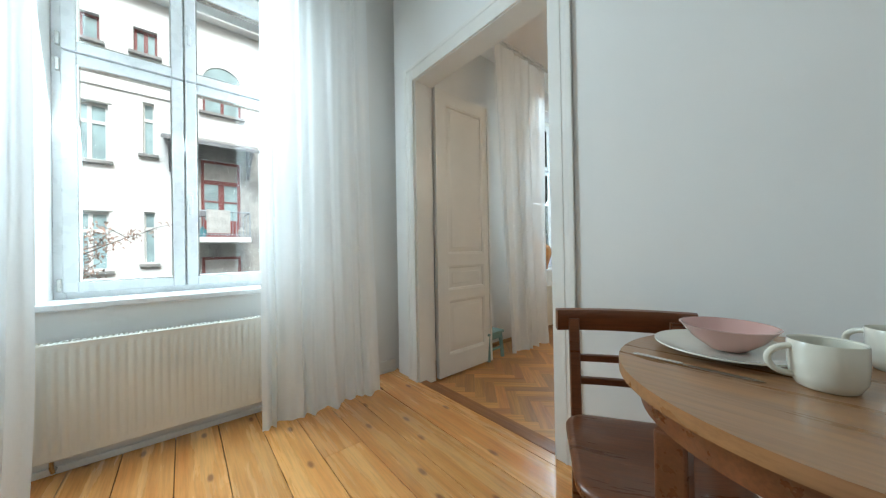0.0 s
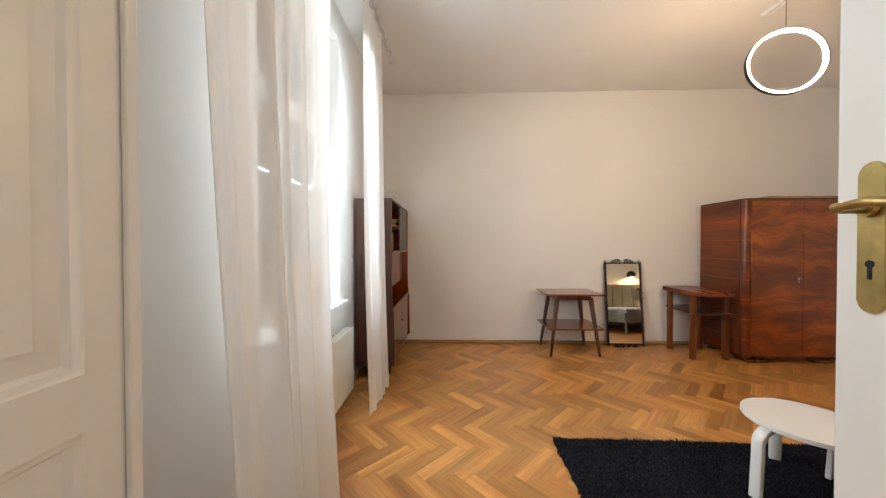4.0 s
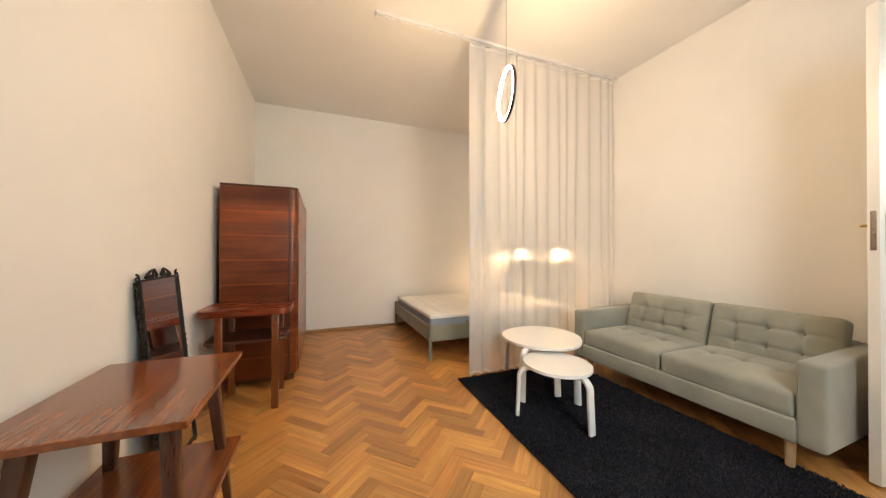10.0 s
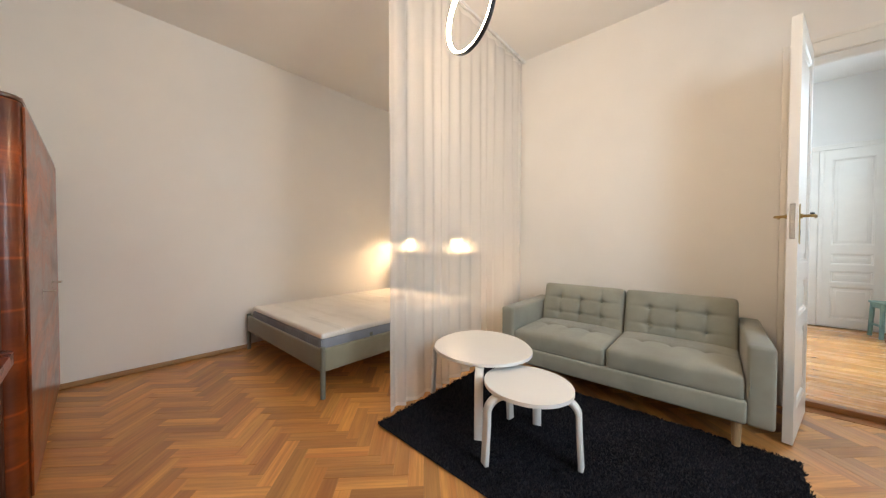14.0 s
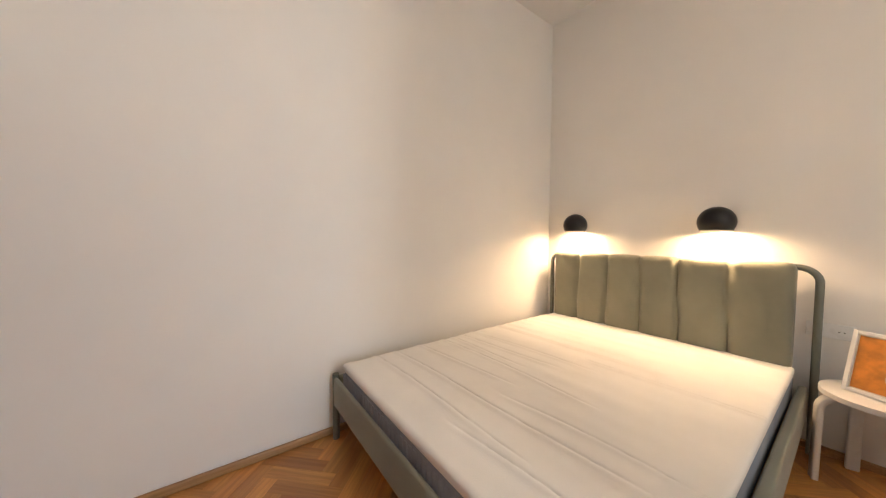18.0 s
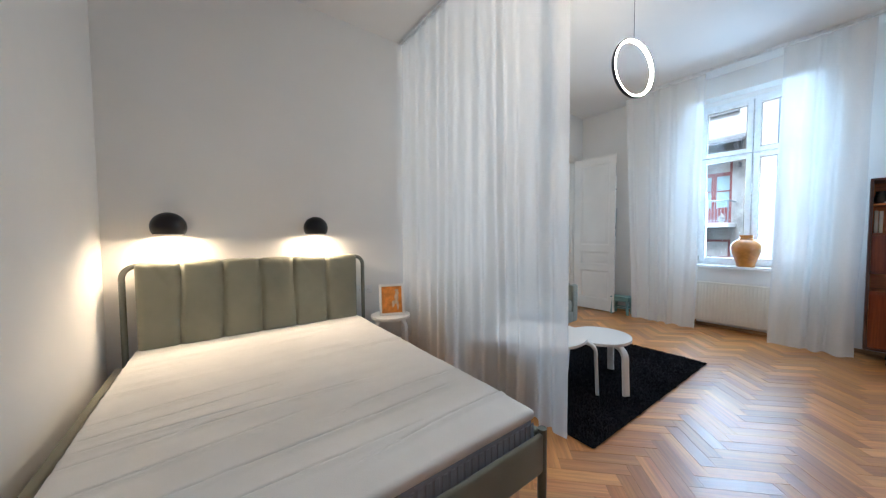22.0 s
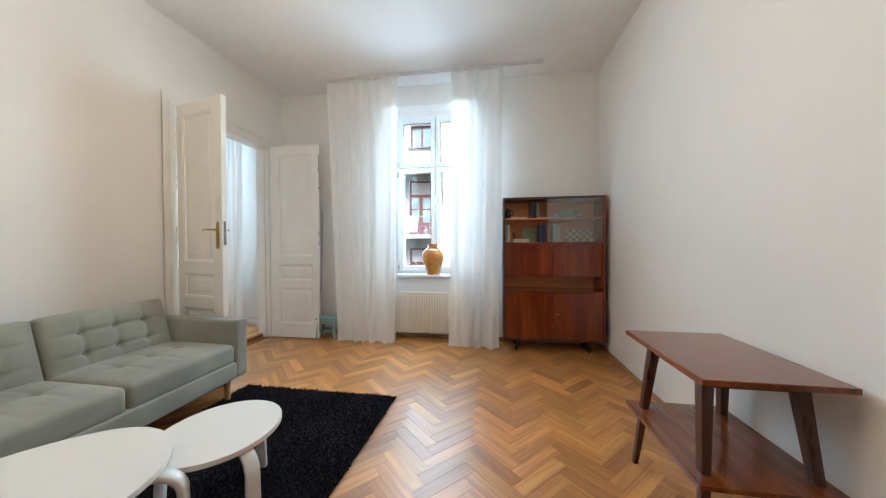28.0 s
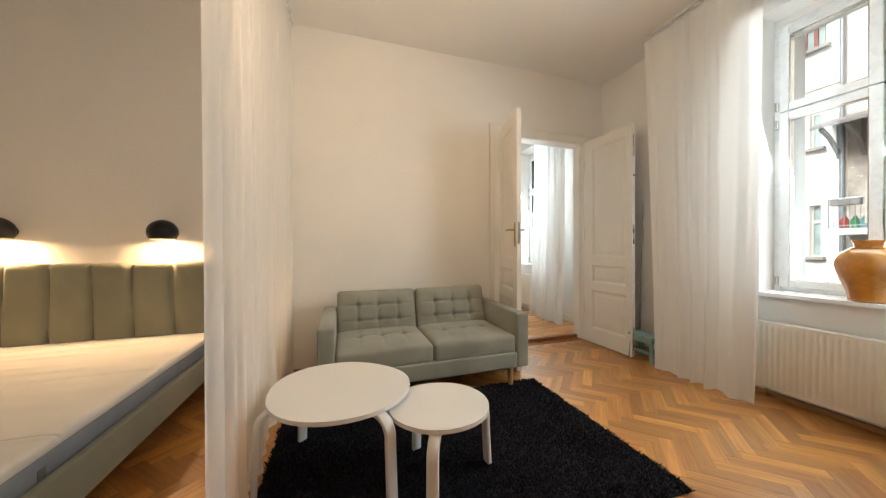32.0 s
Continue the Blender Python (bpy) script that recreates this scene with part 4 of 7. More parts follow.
for zc in (0.5, 1.3, 2.1):
    part("hinge", rod(bmn(), (DX + 0.045, EY1 - 0.002, zc - 0.06), (DX + 0.045, EY1 - 0.002, zc + 0.06), 0.009), DOORPAINT, t)

# tall white hallway pier in the dining room; plinth, door front and handle are made up
t = thing("tall_cupboard", "tall plain white hallway pier near the entry door, with added cupboard fittings", "cupboard", (-2.60, -2.15, DFL))
part("body", box(bmn(), -2.95, -2.24, -2.65, -1.655, DFL + 0.06, 2.44, 0.003), DOORPAINT, t)
part("plinth", box(bmn(), -2.92, -2.27, -2.62, -1.675, DFL, DFL + 0.06), DOORPAINT, t)
part("pier_front", box(bmn(), -2.2395, -2.22, -2.64, -1.665, DFL + 0.07, 2.43, 0.003), DOORPAINT, t)
part("handle", tube(bmn(), [(-2.22, -1.74, 1.05), (-2.19, -1.74, 1.05), (-2.19, -1.74, 1.25), (-2.22, -1.74, 1.25)], 0.006), STEEL, t)


# ---------------------------------------------------------------- stools
def step_stool(x, y, z, w, d, h, turn, label):
    t = thing("step_stool", label, "stool", (x, y, z), turn, group="teal stools", local=True)
    part("seat", slab(bmn(), round_rect(-w / 2, w / 2, -d / 2, d / 2, 0.012, 3), h - 0.022, h, 0.003), TEAL, t)
    for sx in (-1, 1):
        for sy in (-1, 1):
            cx, cy = sx * (w / 2 - 0.035), sy * (d / 2 - 0.028)
            bm = bmn()
            rod(bm, (cx + sx * 0.018, cy + sy * 0.012, 0), (cx, cy, h - 0.022), 0.019, 0.021, n=8)
            part("leg", bm, TEAL, t)
    for sy in (-1, 1):
        y0 = sy * (d / 2 - 0.025)
        part("rail", box(bmn(), -w / 2 + 0.04, w / 2 - 0.04, y0 - 0.009, y0 + 0.009, h - 0.075, h - 0.0225, 0.002), TEAL, t)
        part("stretcher", box(bmn(), -w / 2 + 0.03, w / 2 - 0.03, y0 - 0.006, y0 + 0.012, h * 0.32, h * 0.32 + 0.022, 0.002), TEAL, t)
    for sx in (-1, 1):
        x0 = sx * (w / 2 - 0.032)
        part("rail", box(bmn(), x0 - 0.009, x0 + 0.009, -d / 2 + 0.04, d / 2 - 0.04, h - 0.075, h - 0.0225, 0.002), TEAL, t)
    return t


step_stool(0.770, -0.205, 0, 0.26, 0.19, 0.27, 4, "low worn teal-painted wooden step stool by the door leaf")
step_stool(-2.93, -0.36, DFL, 0.26, 0.24, 0.43, 8, "teal-painted wooden stool near the entry door")


# ---------------------------------------------------------------- folded ladder and pole behind the open door leaf
ALU = plain("brushed_aluminium", (0.55, 0.56, 0.57), 0.35, 0.9, vary=0.12, scale=12, fine=160)
YELLOW = plain("yellow_plastic", (0.75, 0.55, 0.03), 0.4, vary=0.06)
PALETEAL = plain("pale_teal_board", (0.33, 0.48, 0.50), 0.5, vary=0.08, scale=5)
GREYPLASTIC = plain("dark_grey_plastic", (0.06, 0.06, 0.065), 0.5)
t = thing("step_ladder", "folded aluminium step ladder with yellow clips behind the door leaf", "ladder", (0.30, -0.15, 0))
for x in (0.13, 0.47):
    rail_ = part("front_rail", strip(bmn(), [(x, -0.205, 0.004), (x, -0.10, 1.30)], (1, 0, 0), 0.022, 0.05), ALU, t)
    part("foot", box(bmn(), x - 0.016, x + 0.016, -0.235, -0.175, 0.0, 0.035, 0.004), GREYPLASTIC, rail_)
    part("rear_rail", strip(bmn(), [(x, -0.10, 0.004), (x, -0.055, 1.25)], (1, 0, 0), 0.02, 0.025), ALU, t)
for z in (0.32, 0.58, 0.82):
    yc = -0.205 + 0.105 * z / 1.3
    tread = part("tread", box(bmn(), 0.142, 0.458, yc - 0.045, yc + 0.035, z - 0.02, z + 0.005, 0.004), ALU, t)
    for x in (0.165, 0.435):
        part("clip", box(bmn(), x - 0.02, x + 0.02, yc - 0.052, yc - 0.0455, z - 0.024, z + 0.008, 0.002), YELLOW, tread, "yellow plastic clip")
part("platform", box(bmn(), 0.145, 0.455, -0.150, -0.128, 1.06, 1.29, 0.006), PALETEAL, t, "pale teal folded platform")
t = thing("pole", "thin grey metal pole leaning in the corner behind the ladder", "pole", (0.56, -0.05, 0))
part("shaft", rod(bmn(), (0.56, -0.05, 0.03), (0.59, -0.012, 1.63), 0.009, n=10), ALU, t)
part("tip", rod(bmn(), (0.5595, -0.0505, 0.001), (0.56, -0.05, 0.031), 0.012, n=10), GREYPLASTIC, t)


# ---------------------------------------------------------------- sofa
def tufted(rows, cols, hx, hy, puff, dent, axis_top=2, crease=0.0):
    pts = [(-hx + 2 * hx * (i + 1) / (cols + 1), -hy + 2 * hy * (j + 1) / (rows + 1)) for i in range(cols) for j in range(rows)]

    def shape(q, p):
        a, b = q.x, q.y
        if p[2] > 0.2:
            k = (1 - (a / hx) ** 4) * (1 - (b / hy) ** 4)
            z = puff * max(0.0, k)
            for ta, tb in pts:
                d2 = (a - ta) ** 2 + (b - tb) ** 2
                z -= dent * math.exp(-math.sqrt(d2) / 0.022)
                if crease:
                    if abs(a - ta) < 2 * hx / (cols + 1):
                        z -= crease * math.exp(-((b - tb) ** 2) / 0.00012) * (1 - abs(a - ta) / (2 * hx / (cols + 1)))
                    if abs(b - tb) < 2 * hy / (rows + 1):
                        z -= crease * math.exp(-((a - ta) ** 2) / 0.00012) * (1 - abs(b - tb) / (2 * hy / (rows + 1)))
            q = q + Vector((0, 0, z))
        return q
    return shape, pts


SY0, SY1 = -3.315, -1.672
t = thing("sofa", "grey-green two-seat sofa with buttoned cushions on beech legs", "sofa", (0.48, (SY0 + SY1) / 2, 0))
AR = 0.115
part("base", soft_box(bmn(), (0.49, (SY0 + SY1) / 2, 0.232), (0.42, (SY1 - SY0) / 2 - AR + 0.004, 0.065), 0.018, (6, 14, 2)), SOFA, t)
for yc in (SY0 + AR / 2, SY1 - AR / 2):
    a = part("arm", soft_box(bmn(), (0.473, yc, 0.388), (0.43, AR / 2, 0.224), 0.022, (10, 3, 6)), SOFA, t)
    s = 1 if yc > -2.4 else -1
    part("seam", tube(bmn(), [(0.893, yc - AR / 2 + 0.014, 0.18), (0.904, yc - AR / 2 + 0.014, 0.42), (0.895, yc - AR / 2 + 0.014, 0.599), (0.6, yc - AR / 2 + 0.014, 0.613), (0.08, yc - AR / 2 + 0.014, 0.613)], 0.0028, 6), SOFA, a)
part("back_frame", soft_box(bmn(), (0.125, (SY0 + SY1) / 2, 0.40), (0.065, (SY1 - SY0) / 2 - AR + 0.004, 0.22), 0.02, (2, 14, 5)), SOFA, t)
cw = (SY1 - SY0 - 2 * AR) / 2
for k in (0, 1):
    yc = SY0 + AR + cw * (k + 0.5)
    # seat cushion: local x is depth, y is width
    sh2, pts2 = tufted(3, 1, 0.32, cw / 2, 0.026, 0.030, crease=0.008)
    bm = soft_box(bmn(), (0, 0, 0), (0.325, cw / 2 - 0.003, 0.072), 0.03, (40, 48, 3), sh2)
    bm.transform(Matrix.Translation((0.575, yc, 0.358)))
    seat = part("seat_cushion", bm, SOFA, t, angle=80)
    part("piping", tube(bmn(), [(0.893, yc - cw / 2 + 0.03, 0.312), (0.899, yc, 0.312), (0.893, yc + cw / 2 - 0.03, 0.312)], 0.003, 6), SOFA, seat)
    sh3, pts3 = tufted(3, 2, 0.20, cw / 2, 0.032, 0.038, crease=0.011)
    bm = soft_box(bmn(), (0, 0, 0), (0.205, cw / 2 - 0.006, 0.06), 0.030, (36, 54, 3), sh3)
    m = Matrix.Translation((0.245, yc, 0.562)) @ Matrix.Rotation(radians(74), 4, "Y") @ Matrix.Rotation(radians(180), 4, "Z")
    bm.transform(m)
    bk = part("back_cushion", bm, SOFA, t, angle=80)
    for ta, tb in pts3:
        p = m @ Vector((ta, tb, 0.049))
        bm = bmesh.new()
        bmesh.ops.create_uvsphere(bm, u_segments=10, v_segments=6, radius=0.009, matrix=Matrix.Translation(p))
        part("button", bm, SOFA, bk)
for x, y in ((0.855, SY0 + 0.16), (0.855, SY1 - 0.15), (0.14, SY0 + 0.16), (0.14, SY1 - 0.15)):
    part("leg", rod(bmn(), (x, y, 0.02 if x > 0.5 else 0.0), (x, y, 0.17), 0.019, 0.025, 18), LEGOAK, t, "turned beech leg")


# ---------------------------------------------------------------- rug
RX0, RX1, RY0, RY1 = 0.80, 2.115, -3.535, -1.57
t = thing("rug", "black long-pile rectangular rug under the white tables", "rug", ((RX0 + RX1) / 2, (RY0 + RY1) / 2, 0))
bm = slab(bmn(), round_rect(RX0 + 0.01, RX1 - 0.01, RY0 + 0.01, RY1 - 0.01, 0.02, 4), 0.001, 0.012, 0.003)
for v in bm.verts:
    v.co.x -= 0.045 * (v.co.x - RX0) / (RX1 - RX0) * (RY1 - v.co.y) / (RY1 - RY0)
part("backing", bm, RUG, t)
rng = np.random.default_rng(4)
N = 95000
px, py = rng.uniform(RX0 + 0.005, RX1 - 0.005, N), rng.uniform(RY0 + 0.005, RY1 - 0.005, N)
ang, lean = rng.uniform(0, 2 * np.pi, N), rng.uniform(0, 2 * np.pi, N)
flow = np.sin(px * 9 + 2 * np.sin(py * 5)) * 0.5 + np.sin(py * 13 + px * 4) * 0.5
hgt = rng.uniform(0.012, 0.019, N) * (0.88 + 0.12 * flow)
wd = rng.uniform(0.0026, 0.0042, N)
off = rng.uniform(0.003, 0.013, N)
dx, dy = np.cos(ang) * wd, np.sin(ang) * wd
lx, ly = np.cos(lean) * off + 0.003 * flow, np.sin(lean) * off
z0 = np.full(N, 0.010)
V = np.stack([np.stack([px - dx, py - dy, z0], 1), np.stack([px + dx, py + dy, z0], 1), np.stack([px + lx, py + ly, z0 + hgt], 1)], 1).reshape(-1, 3)
# the rug lies a little out of square, and its edges are ragged
V[:, 0] -= 0.045 * (V[:, 0] - RX0) / (RX1 - RX0) * (RY1 - V[:, 1]) / (RY1 - RY0)
for k, lo, hi in ((0, RX0, RX1), (1, RY0, RY1)):
    o = V[:, 1 - k]
    wav = 0.006 * np.sin(o * 23 + k) + 0.005 * np.sin(o * 61 + 2 * k) + 0.004 * np.sin(o * 137)
    V[:, k] += wav * (np.exp(-(V[:, k] - lo) / 0.05) + np.exp(-(hi - V[:, k]) / 0.05))
V -= np.array([(RX0 + RX1) / 2, (RY0 + RY1) / 2, 0])
me = bpy.data.meshes.new("shag")
me.from_pydata(V.tolist(), [], np.arange(3 * N).reshape(-1, 3).tolist())
me.materials.append(RUG)
pile = new("shag", me)
pile.parent = t
tagged(pile, "soft black shag pile", kind="stuff")


# ---------------------------------------------------------------- nesting tables
def egg(cx, cy, pts, n=64):
    """A smooth closed outline through radii given at even angles."""
    k = len(pts)
    out = []
    for i in range(n):
        a = i / n * k
        j, f = int(a) % k, a % 1
        p0, p1, p2, p3 = (pts[(j + q) % k] for q in (-1, 0, 1, 2))
        r = 0.5 * (2 * p1 + (p2 - p0) * f + (2 * p0 - 5 * p1 + 4 * p2 - p3) * f * f + (3 * p1 - p0 - 3 * p2 + p3) * f ** 3)
        th = 2 * math.pi * i / n
        out.append((cx + r * math.cos(th), cy + r * math.sin(th)))
    return out


def bent_leg_table(name, label, c, radii, ztop, legs, floor_z):
    t = thing(name, label, "coffee table", (c[0], c[1], floor_z), group="white nesting tables")
    part("tabletop", slab(bmn(), egg(c[0], c[1], radii), ztop - 0.02, ztop, 0.004, 3), TABLEWHITE, t, angle=50)
    for lx, ly in legs:
        d = Vector((lx - c[0], ly - c[1], 0))
        u = d.normalized()
        o = Vector((lx, ly, 0))
        pts = [o + u * 0.012 + Vector((0, 0, floor_z)), o + Vector((0, 0, ztop - 0.16))]
        R = 0.075
        for i in range(1, 9):
            a = radians(90 * i / 8)
            pts.append(o - u * (R - R * math.cos(a)) + Vector((0, 0, ztop - 0.034 - R + R * math.sin(a))))
        pts.append(o - u * (R + 0.11) + Vector((0, 0, ztop - 0.034)))
        part("leg", strip(bmn(), pts, (-u.y, u.x, 0), 0.05, 0.024), TABLEWHITE, t, "bent laminated leg", angle=50)
    return t


bent_leg_table("coffee_table", "large white egg-shaped table with bent legs on the rug", (1.425, -3.16), [0.340, 0.355, 0.358, 0.325, 0.340, 0.365, 0.340, 0.340], 0.438, [(1.775, -2.95), (1.465, -2.925), (1.14, -3.37), (1.54, -3.52)], 0.022)
bent_leg_table("coffee_table", "small white egg-shaped table tucked under the larger one", (1.675, -2.675), [0.222, 0.222, 0.224, 0.222, 0.230, 0.258, 0.266, 0.244], 0.392, [(1.917, -2.800), (1.640, -2.430), (1.428, -2.75)], 0.022)


# ---------------------------------------------------------------- splay-legged side table
t = thing("side_table", "dark walnut side table with splayed legs and a lower shelf", "side table", (3.815, -2.30, 0))
TX0, TX1, TY0, TY1 = 3.575, 4.048, -2.65, -2.012
part("tabletop", box(bmn(), TX0, TX1, TY0, TY1, 0.688, 0.711, 0.004), WALNUT_MATT, t)
part("shelf", box(bmn(), TX0 + 0.0, TX1, TY0 + 0.01, TY1 - 0.01, 0.305, 0.325, 0.003), WALNUT_MATT, t)
for x, sx in ((TX0 + 0.085, -1), (TX1 - 0.075, 1)):
    for y, sy in ((TY0 + 0.13, -1), (TY1 - 0.13, 1)):
        foot, top = Vector((x + sx * 0.05, y + sy * 0.085, 0)), Vector((x, y, 0.662))
        bm = bmn()
        box(bm, -0.02, 0.02, -0.02, 0.02, 0, 1, 0.004)
        for v in bm.verts:
            k = v.co.z
            wdt = 0.6 + 0.55 * k
            p = foot.lerp(top, k)
            v.co = Vector((p.x + v.co.x * wdt, p.y + v.co.y * wdt, p.z))
        part("leg", bm, WALNUT_LEG, t)
for y in (TY0 + 0.14, TY1 - 0.14):
    part("apron", box(bmn(), TX0 + 0.07, TX1 - 0.06, y - 0.011, y + 0.011, 0.630, 0.6875, 0.002), WALNUT_LEG, t)
for x in (TX0 + 0.088, TX1 - 0.078):
    part("apron", box(bmn(), x - 0.010, x + 0.010, TY0 + 0.152, TY1 - 0.152, 0.632, 0.6875, 0.002), WALNUT_LEG, t)


# ---------------------------------------------------------------- thick-topped occasional table
t = thing("occasional_table", "thick-topped glossy walnut table with a shelf beside the wardrobe", "table", (3.77, -3.79, 0))
QX0, QX1, QY0, QY1 = 3.452, 4.05, -3.985, -3.555
part("tabletop", slab(bmn(), round_rect(QX0, QX1, QY0, QY1, 0.075, 5), 0.705, 0.752, 0.006, 3), WALNUT, t)
part("shelf", slab(bmn(), round_rect(QX0 + 0.03, QX1 - 0.04, QY0 + 0.02, QY1 - 0.03, 0.04, 5), 0.50, 0.522, 0.005), WALNUT_LEG, t)
for x in (QX0 + 0.10, QX1 - 0.14):
    for y in (QY0 + 0.045, QY1 - 0.032):
        part("leg", box(bmn(), x - 0.024, x + 0.024, y - 0.024, y + 0.024, 0, 0.7045, 0.006), WALNUT_UP, t)


# ---------------------------------------------------------------- wardrobe
t = thing("wardrobe", "large glossy walnut wardrobe with rounded corners and steel pulls", "wardrobe", (3.76, -4.85, 0))
VX0, VX1, VY0, VY1 = 3.436, 4.024, -5.735, -4.035
ZB, ZT = 0.075, 1.735
R = 0.05
corner = [(VX0 + R - R * math.cos(radians(90 * i / 8)), VY1 - R + R * math.sin(radians(90 * i / 8))) for i in range(9)]
part("body", slab(bmn(), [(VX1, VY0)] + [(VX1, VY1)] + corner[::-1] + [(VX0 + R - R * math.cos(radians(90 * i / 8)), VY0 + R - R * math.sin(radians(90 * i / 8))) for i in range(9)], ZB, ZT, 0.003), WALNUT_SIDE, t, angle=50)
part("top_rim", slab(bmn(), [(VX1, VY0)] + [(VX1, VY1 + 0.006)] + [(x - 0.004, y + 0.006) for x, y in corner[::-1]] + [(VX0 - 0.004 + R - R * math.cos(radians(90 * i / 8)), VY0 + R - R * math.sin(radians(90 * i / 8))) for i in range(9)], ZT + 0.0005, ZT + 0.020, 0.007, 4), CABDARK, t, "dark rounded top rim", angle=50)
part("top_board", box(bmn(), VX0 + 0.022, VX1 - 0.10, -5.25, -4.30, ZT + 0.022, ZT + 0.044, 0.003), SKIRT, t, "loose board lying on top")
for k in range(3):
    wd3 = (VY1 - VY0 - 2 * R) / 3
    y0 = VY0 + R + wd3 * k
    hz = 0.905
    d = part("wardrobe_door", box(bmn(), VX0 - 0.010, VX0 - 0.0005, y0 + 0.0015, y0 + wd3 - 0.0015, ZB + 0.012, ZT - 0.012, 0.003), WALNUT_DOOR, t, "book-matched walnut door")
    hy = y0 + (wd3 - 0.045 if k == 0 else 0.045)
    bm = bmn()
    tube(bm, [(VX0 - 0.030 - 0.020 * math.cos(2 * math.pi * i / 14), hy + 0.011 * math.sin(2 * math.pi * i / 14), hz) for i in range(14)], 0.0024, 6, True)
    rod(bm, (VX0 - 0.010, hy, hz), (VX0 - 0.013, hy, hz), 0.012)
    part("pull", bm, STEEL, d, "small steel pull")
    part("keyhole", rod(bmn(), (VX0 - 0.0095, hy, hz - 0.035), (VX0 - 0.013, hy, hz - 0.035), 0.006), STEEL, d)
part("corner_bead", tube(bmn(), [(VX0 + R + 0.012, VY1 + 0.003, ZB), (VX0 + R + 0.012, VY1 + 0.003, ZT)], 0.007, 8), CABDARK, t, "dark inlaid bead")
part("plinth", box(bmn(), VX0 + 0.05, VX1 - 0.01, VY0 + 0.03, VY1 - 0.04, 0.035, ZB - 0.0005), CABDARK, t)
for y in (VY1 - 0.16, VY0 + 0.16, (VY0 + VY1) / 2):
    for x in (VX0 + 0.07, VX1 - 0.08):
        part("foot", soft_box(bmn(), (x, y, 0.0175), (0.045, 0.10, 0.0175), 0.012, (3, 4, 1)), WALNUT_UP, t)


# ---------------------------------------------------------------- leaning mirror
t = thing("mirror", "tall mirror in an ornate black scrolled frame, leaning on the wall", "mirror", (4.0, -3.07, 0), local=True)
# local axes: x along the wall, y out of the glass, z up the mirror
MW, MH = 0.435, 1.01
tilt = math.asin((4.072 - 3.968) / 1.06)
t.matrix_basis = Matrix.Translation((3.964, -3.088, 0.002)) @ Matrix.Rotation(radians(90), 4, "Z") @ Matrix.Rotation(tilt, 4, "X")
bm = bmn()
fw = 0.012
for a in (-MW / 2, MW / 2 - fw):
    box(bm, a, a + fw, 0.0, 0.024, 0.03, 0.03 + MH, 0.005)
for z in (0.03, 0.03 + MH - fw):
    box(bm, -MW / 2 + fw, MW / 2 - fw, 0.0, 0.0235, z, z + fw, 0.005)
part("frame_moulding", bm, IRON, t)
part("mirror_glass", box(bmn(), -MW / 2 + fw - 0.003, MW / 2 - fw + 0.003, 0.009, 0.013, 0.03 + fw - 0.003, 0.03 + MH - fw + 0.003), MIRROR, t, "old silvered glass")
part("back_board", box(bmn(), -MW / 2 + 0.012, MW / 2 - 0.012, -0.004, 0.0085, 0.04, 0.02 + MH), CABDARK, t)


def scroll(bm, cx, cz, r, a0, turns, s=1, y=0.012, th=0.0055):
    pts = []
    for i in range(15):
        f = i / 14
        a = radians(a0) + s * f * turns * 2 * math.pi
        rr = r * (1 - 0.72 * f)
        pts.append((cx + rr * math.cos(a), y, cz + rr * math.sin(a)))
    tube(bm, pts, lambda k: th * (1 - 0.35 * k), 7)


for sx in (-1, 1):
    bm = bmn()
    nz = 27
    for i in range(nz):
        z = 0.06 + (MH - 0.06) * i / (nz - 1)
        x = sx * (MW / 2 + 0.010)
        big = 1.0 + (0.7 if abs(i - 15) <= 1 else 0.0)
        scroll(bm, x, z, 0.012 * big, 90 if i % 2 else -90, 1.1, sx if i % 2 else -sx)
        rod(bm, (x + sx * 0.012 * big, 0.012, z + 0.018), (x + sx * 0.020 * big, 0.012, z + 0.020), 0.005, 0.002, 7)
    part("side_ornament", bm, IRON, t, "openwork black leaf scrolls", angle=80)
for zz, up in ((0.03 + MH, 1), (0.03, -1)):
    bm = bmn()
    for sx in (-1, 1):
        scroll(bm, sx * 0.05, zz + up * 0.018, 0.030, 90 - sx * 90 * up, 1.2, -sx * up, th=0.007)
        scroll(bm, sx * 0.115, zz + up * 0.012, 0.022, 90 + sx * 90 * up, 1.2, sx * up, th=0.006)
        scroll(bm, sx * (MW / 2), zz + up * 0.006, 0.022, 90, 1.1, sx)
        tube(bm, [(sx * 0.02, 0.012, zz + up * 0.012), (sx * 0.05, 0.014, zz + up * 0.045), (sx * 0.09, 0.012, zz + up * 0.036), (sx * 0.14, 0.012, zz + up * 0.008)], 0.006, 7)
    if up < 0:
        bm.transform(Matrix.Translation((0, 0, 0.0)))
    part("crest", bm, IRON, t, "openwork black crest", angle=80)


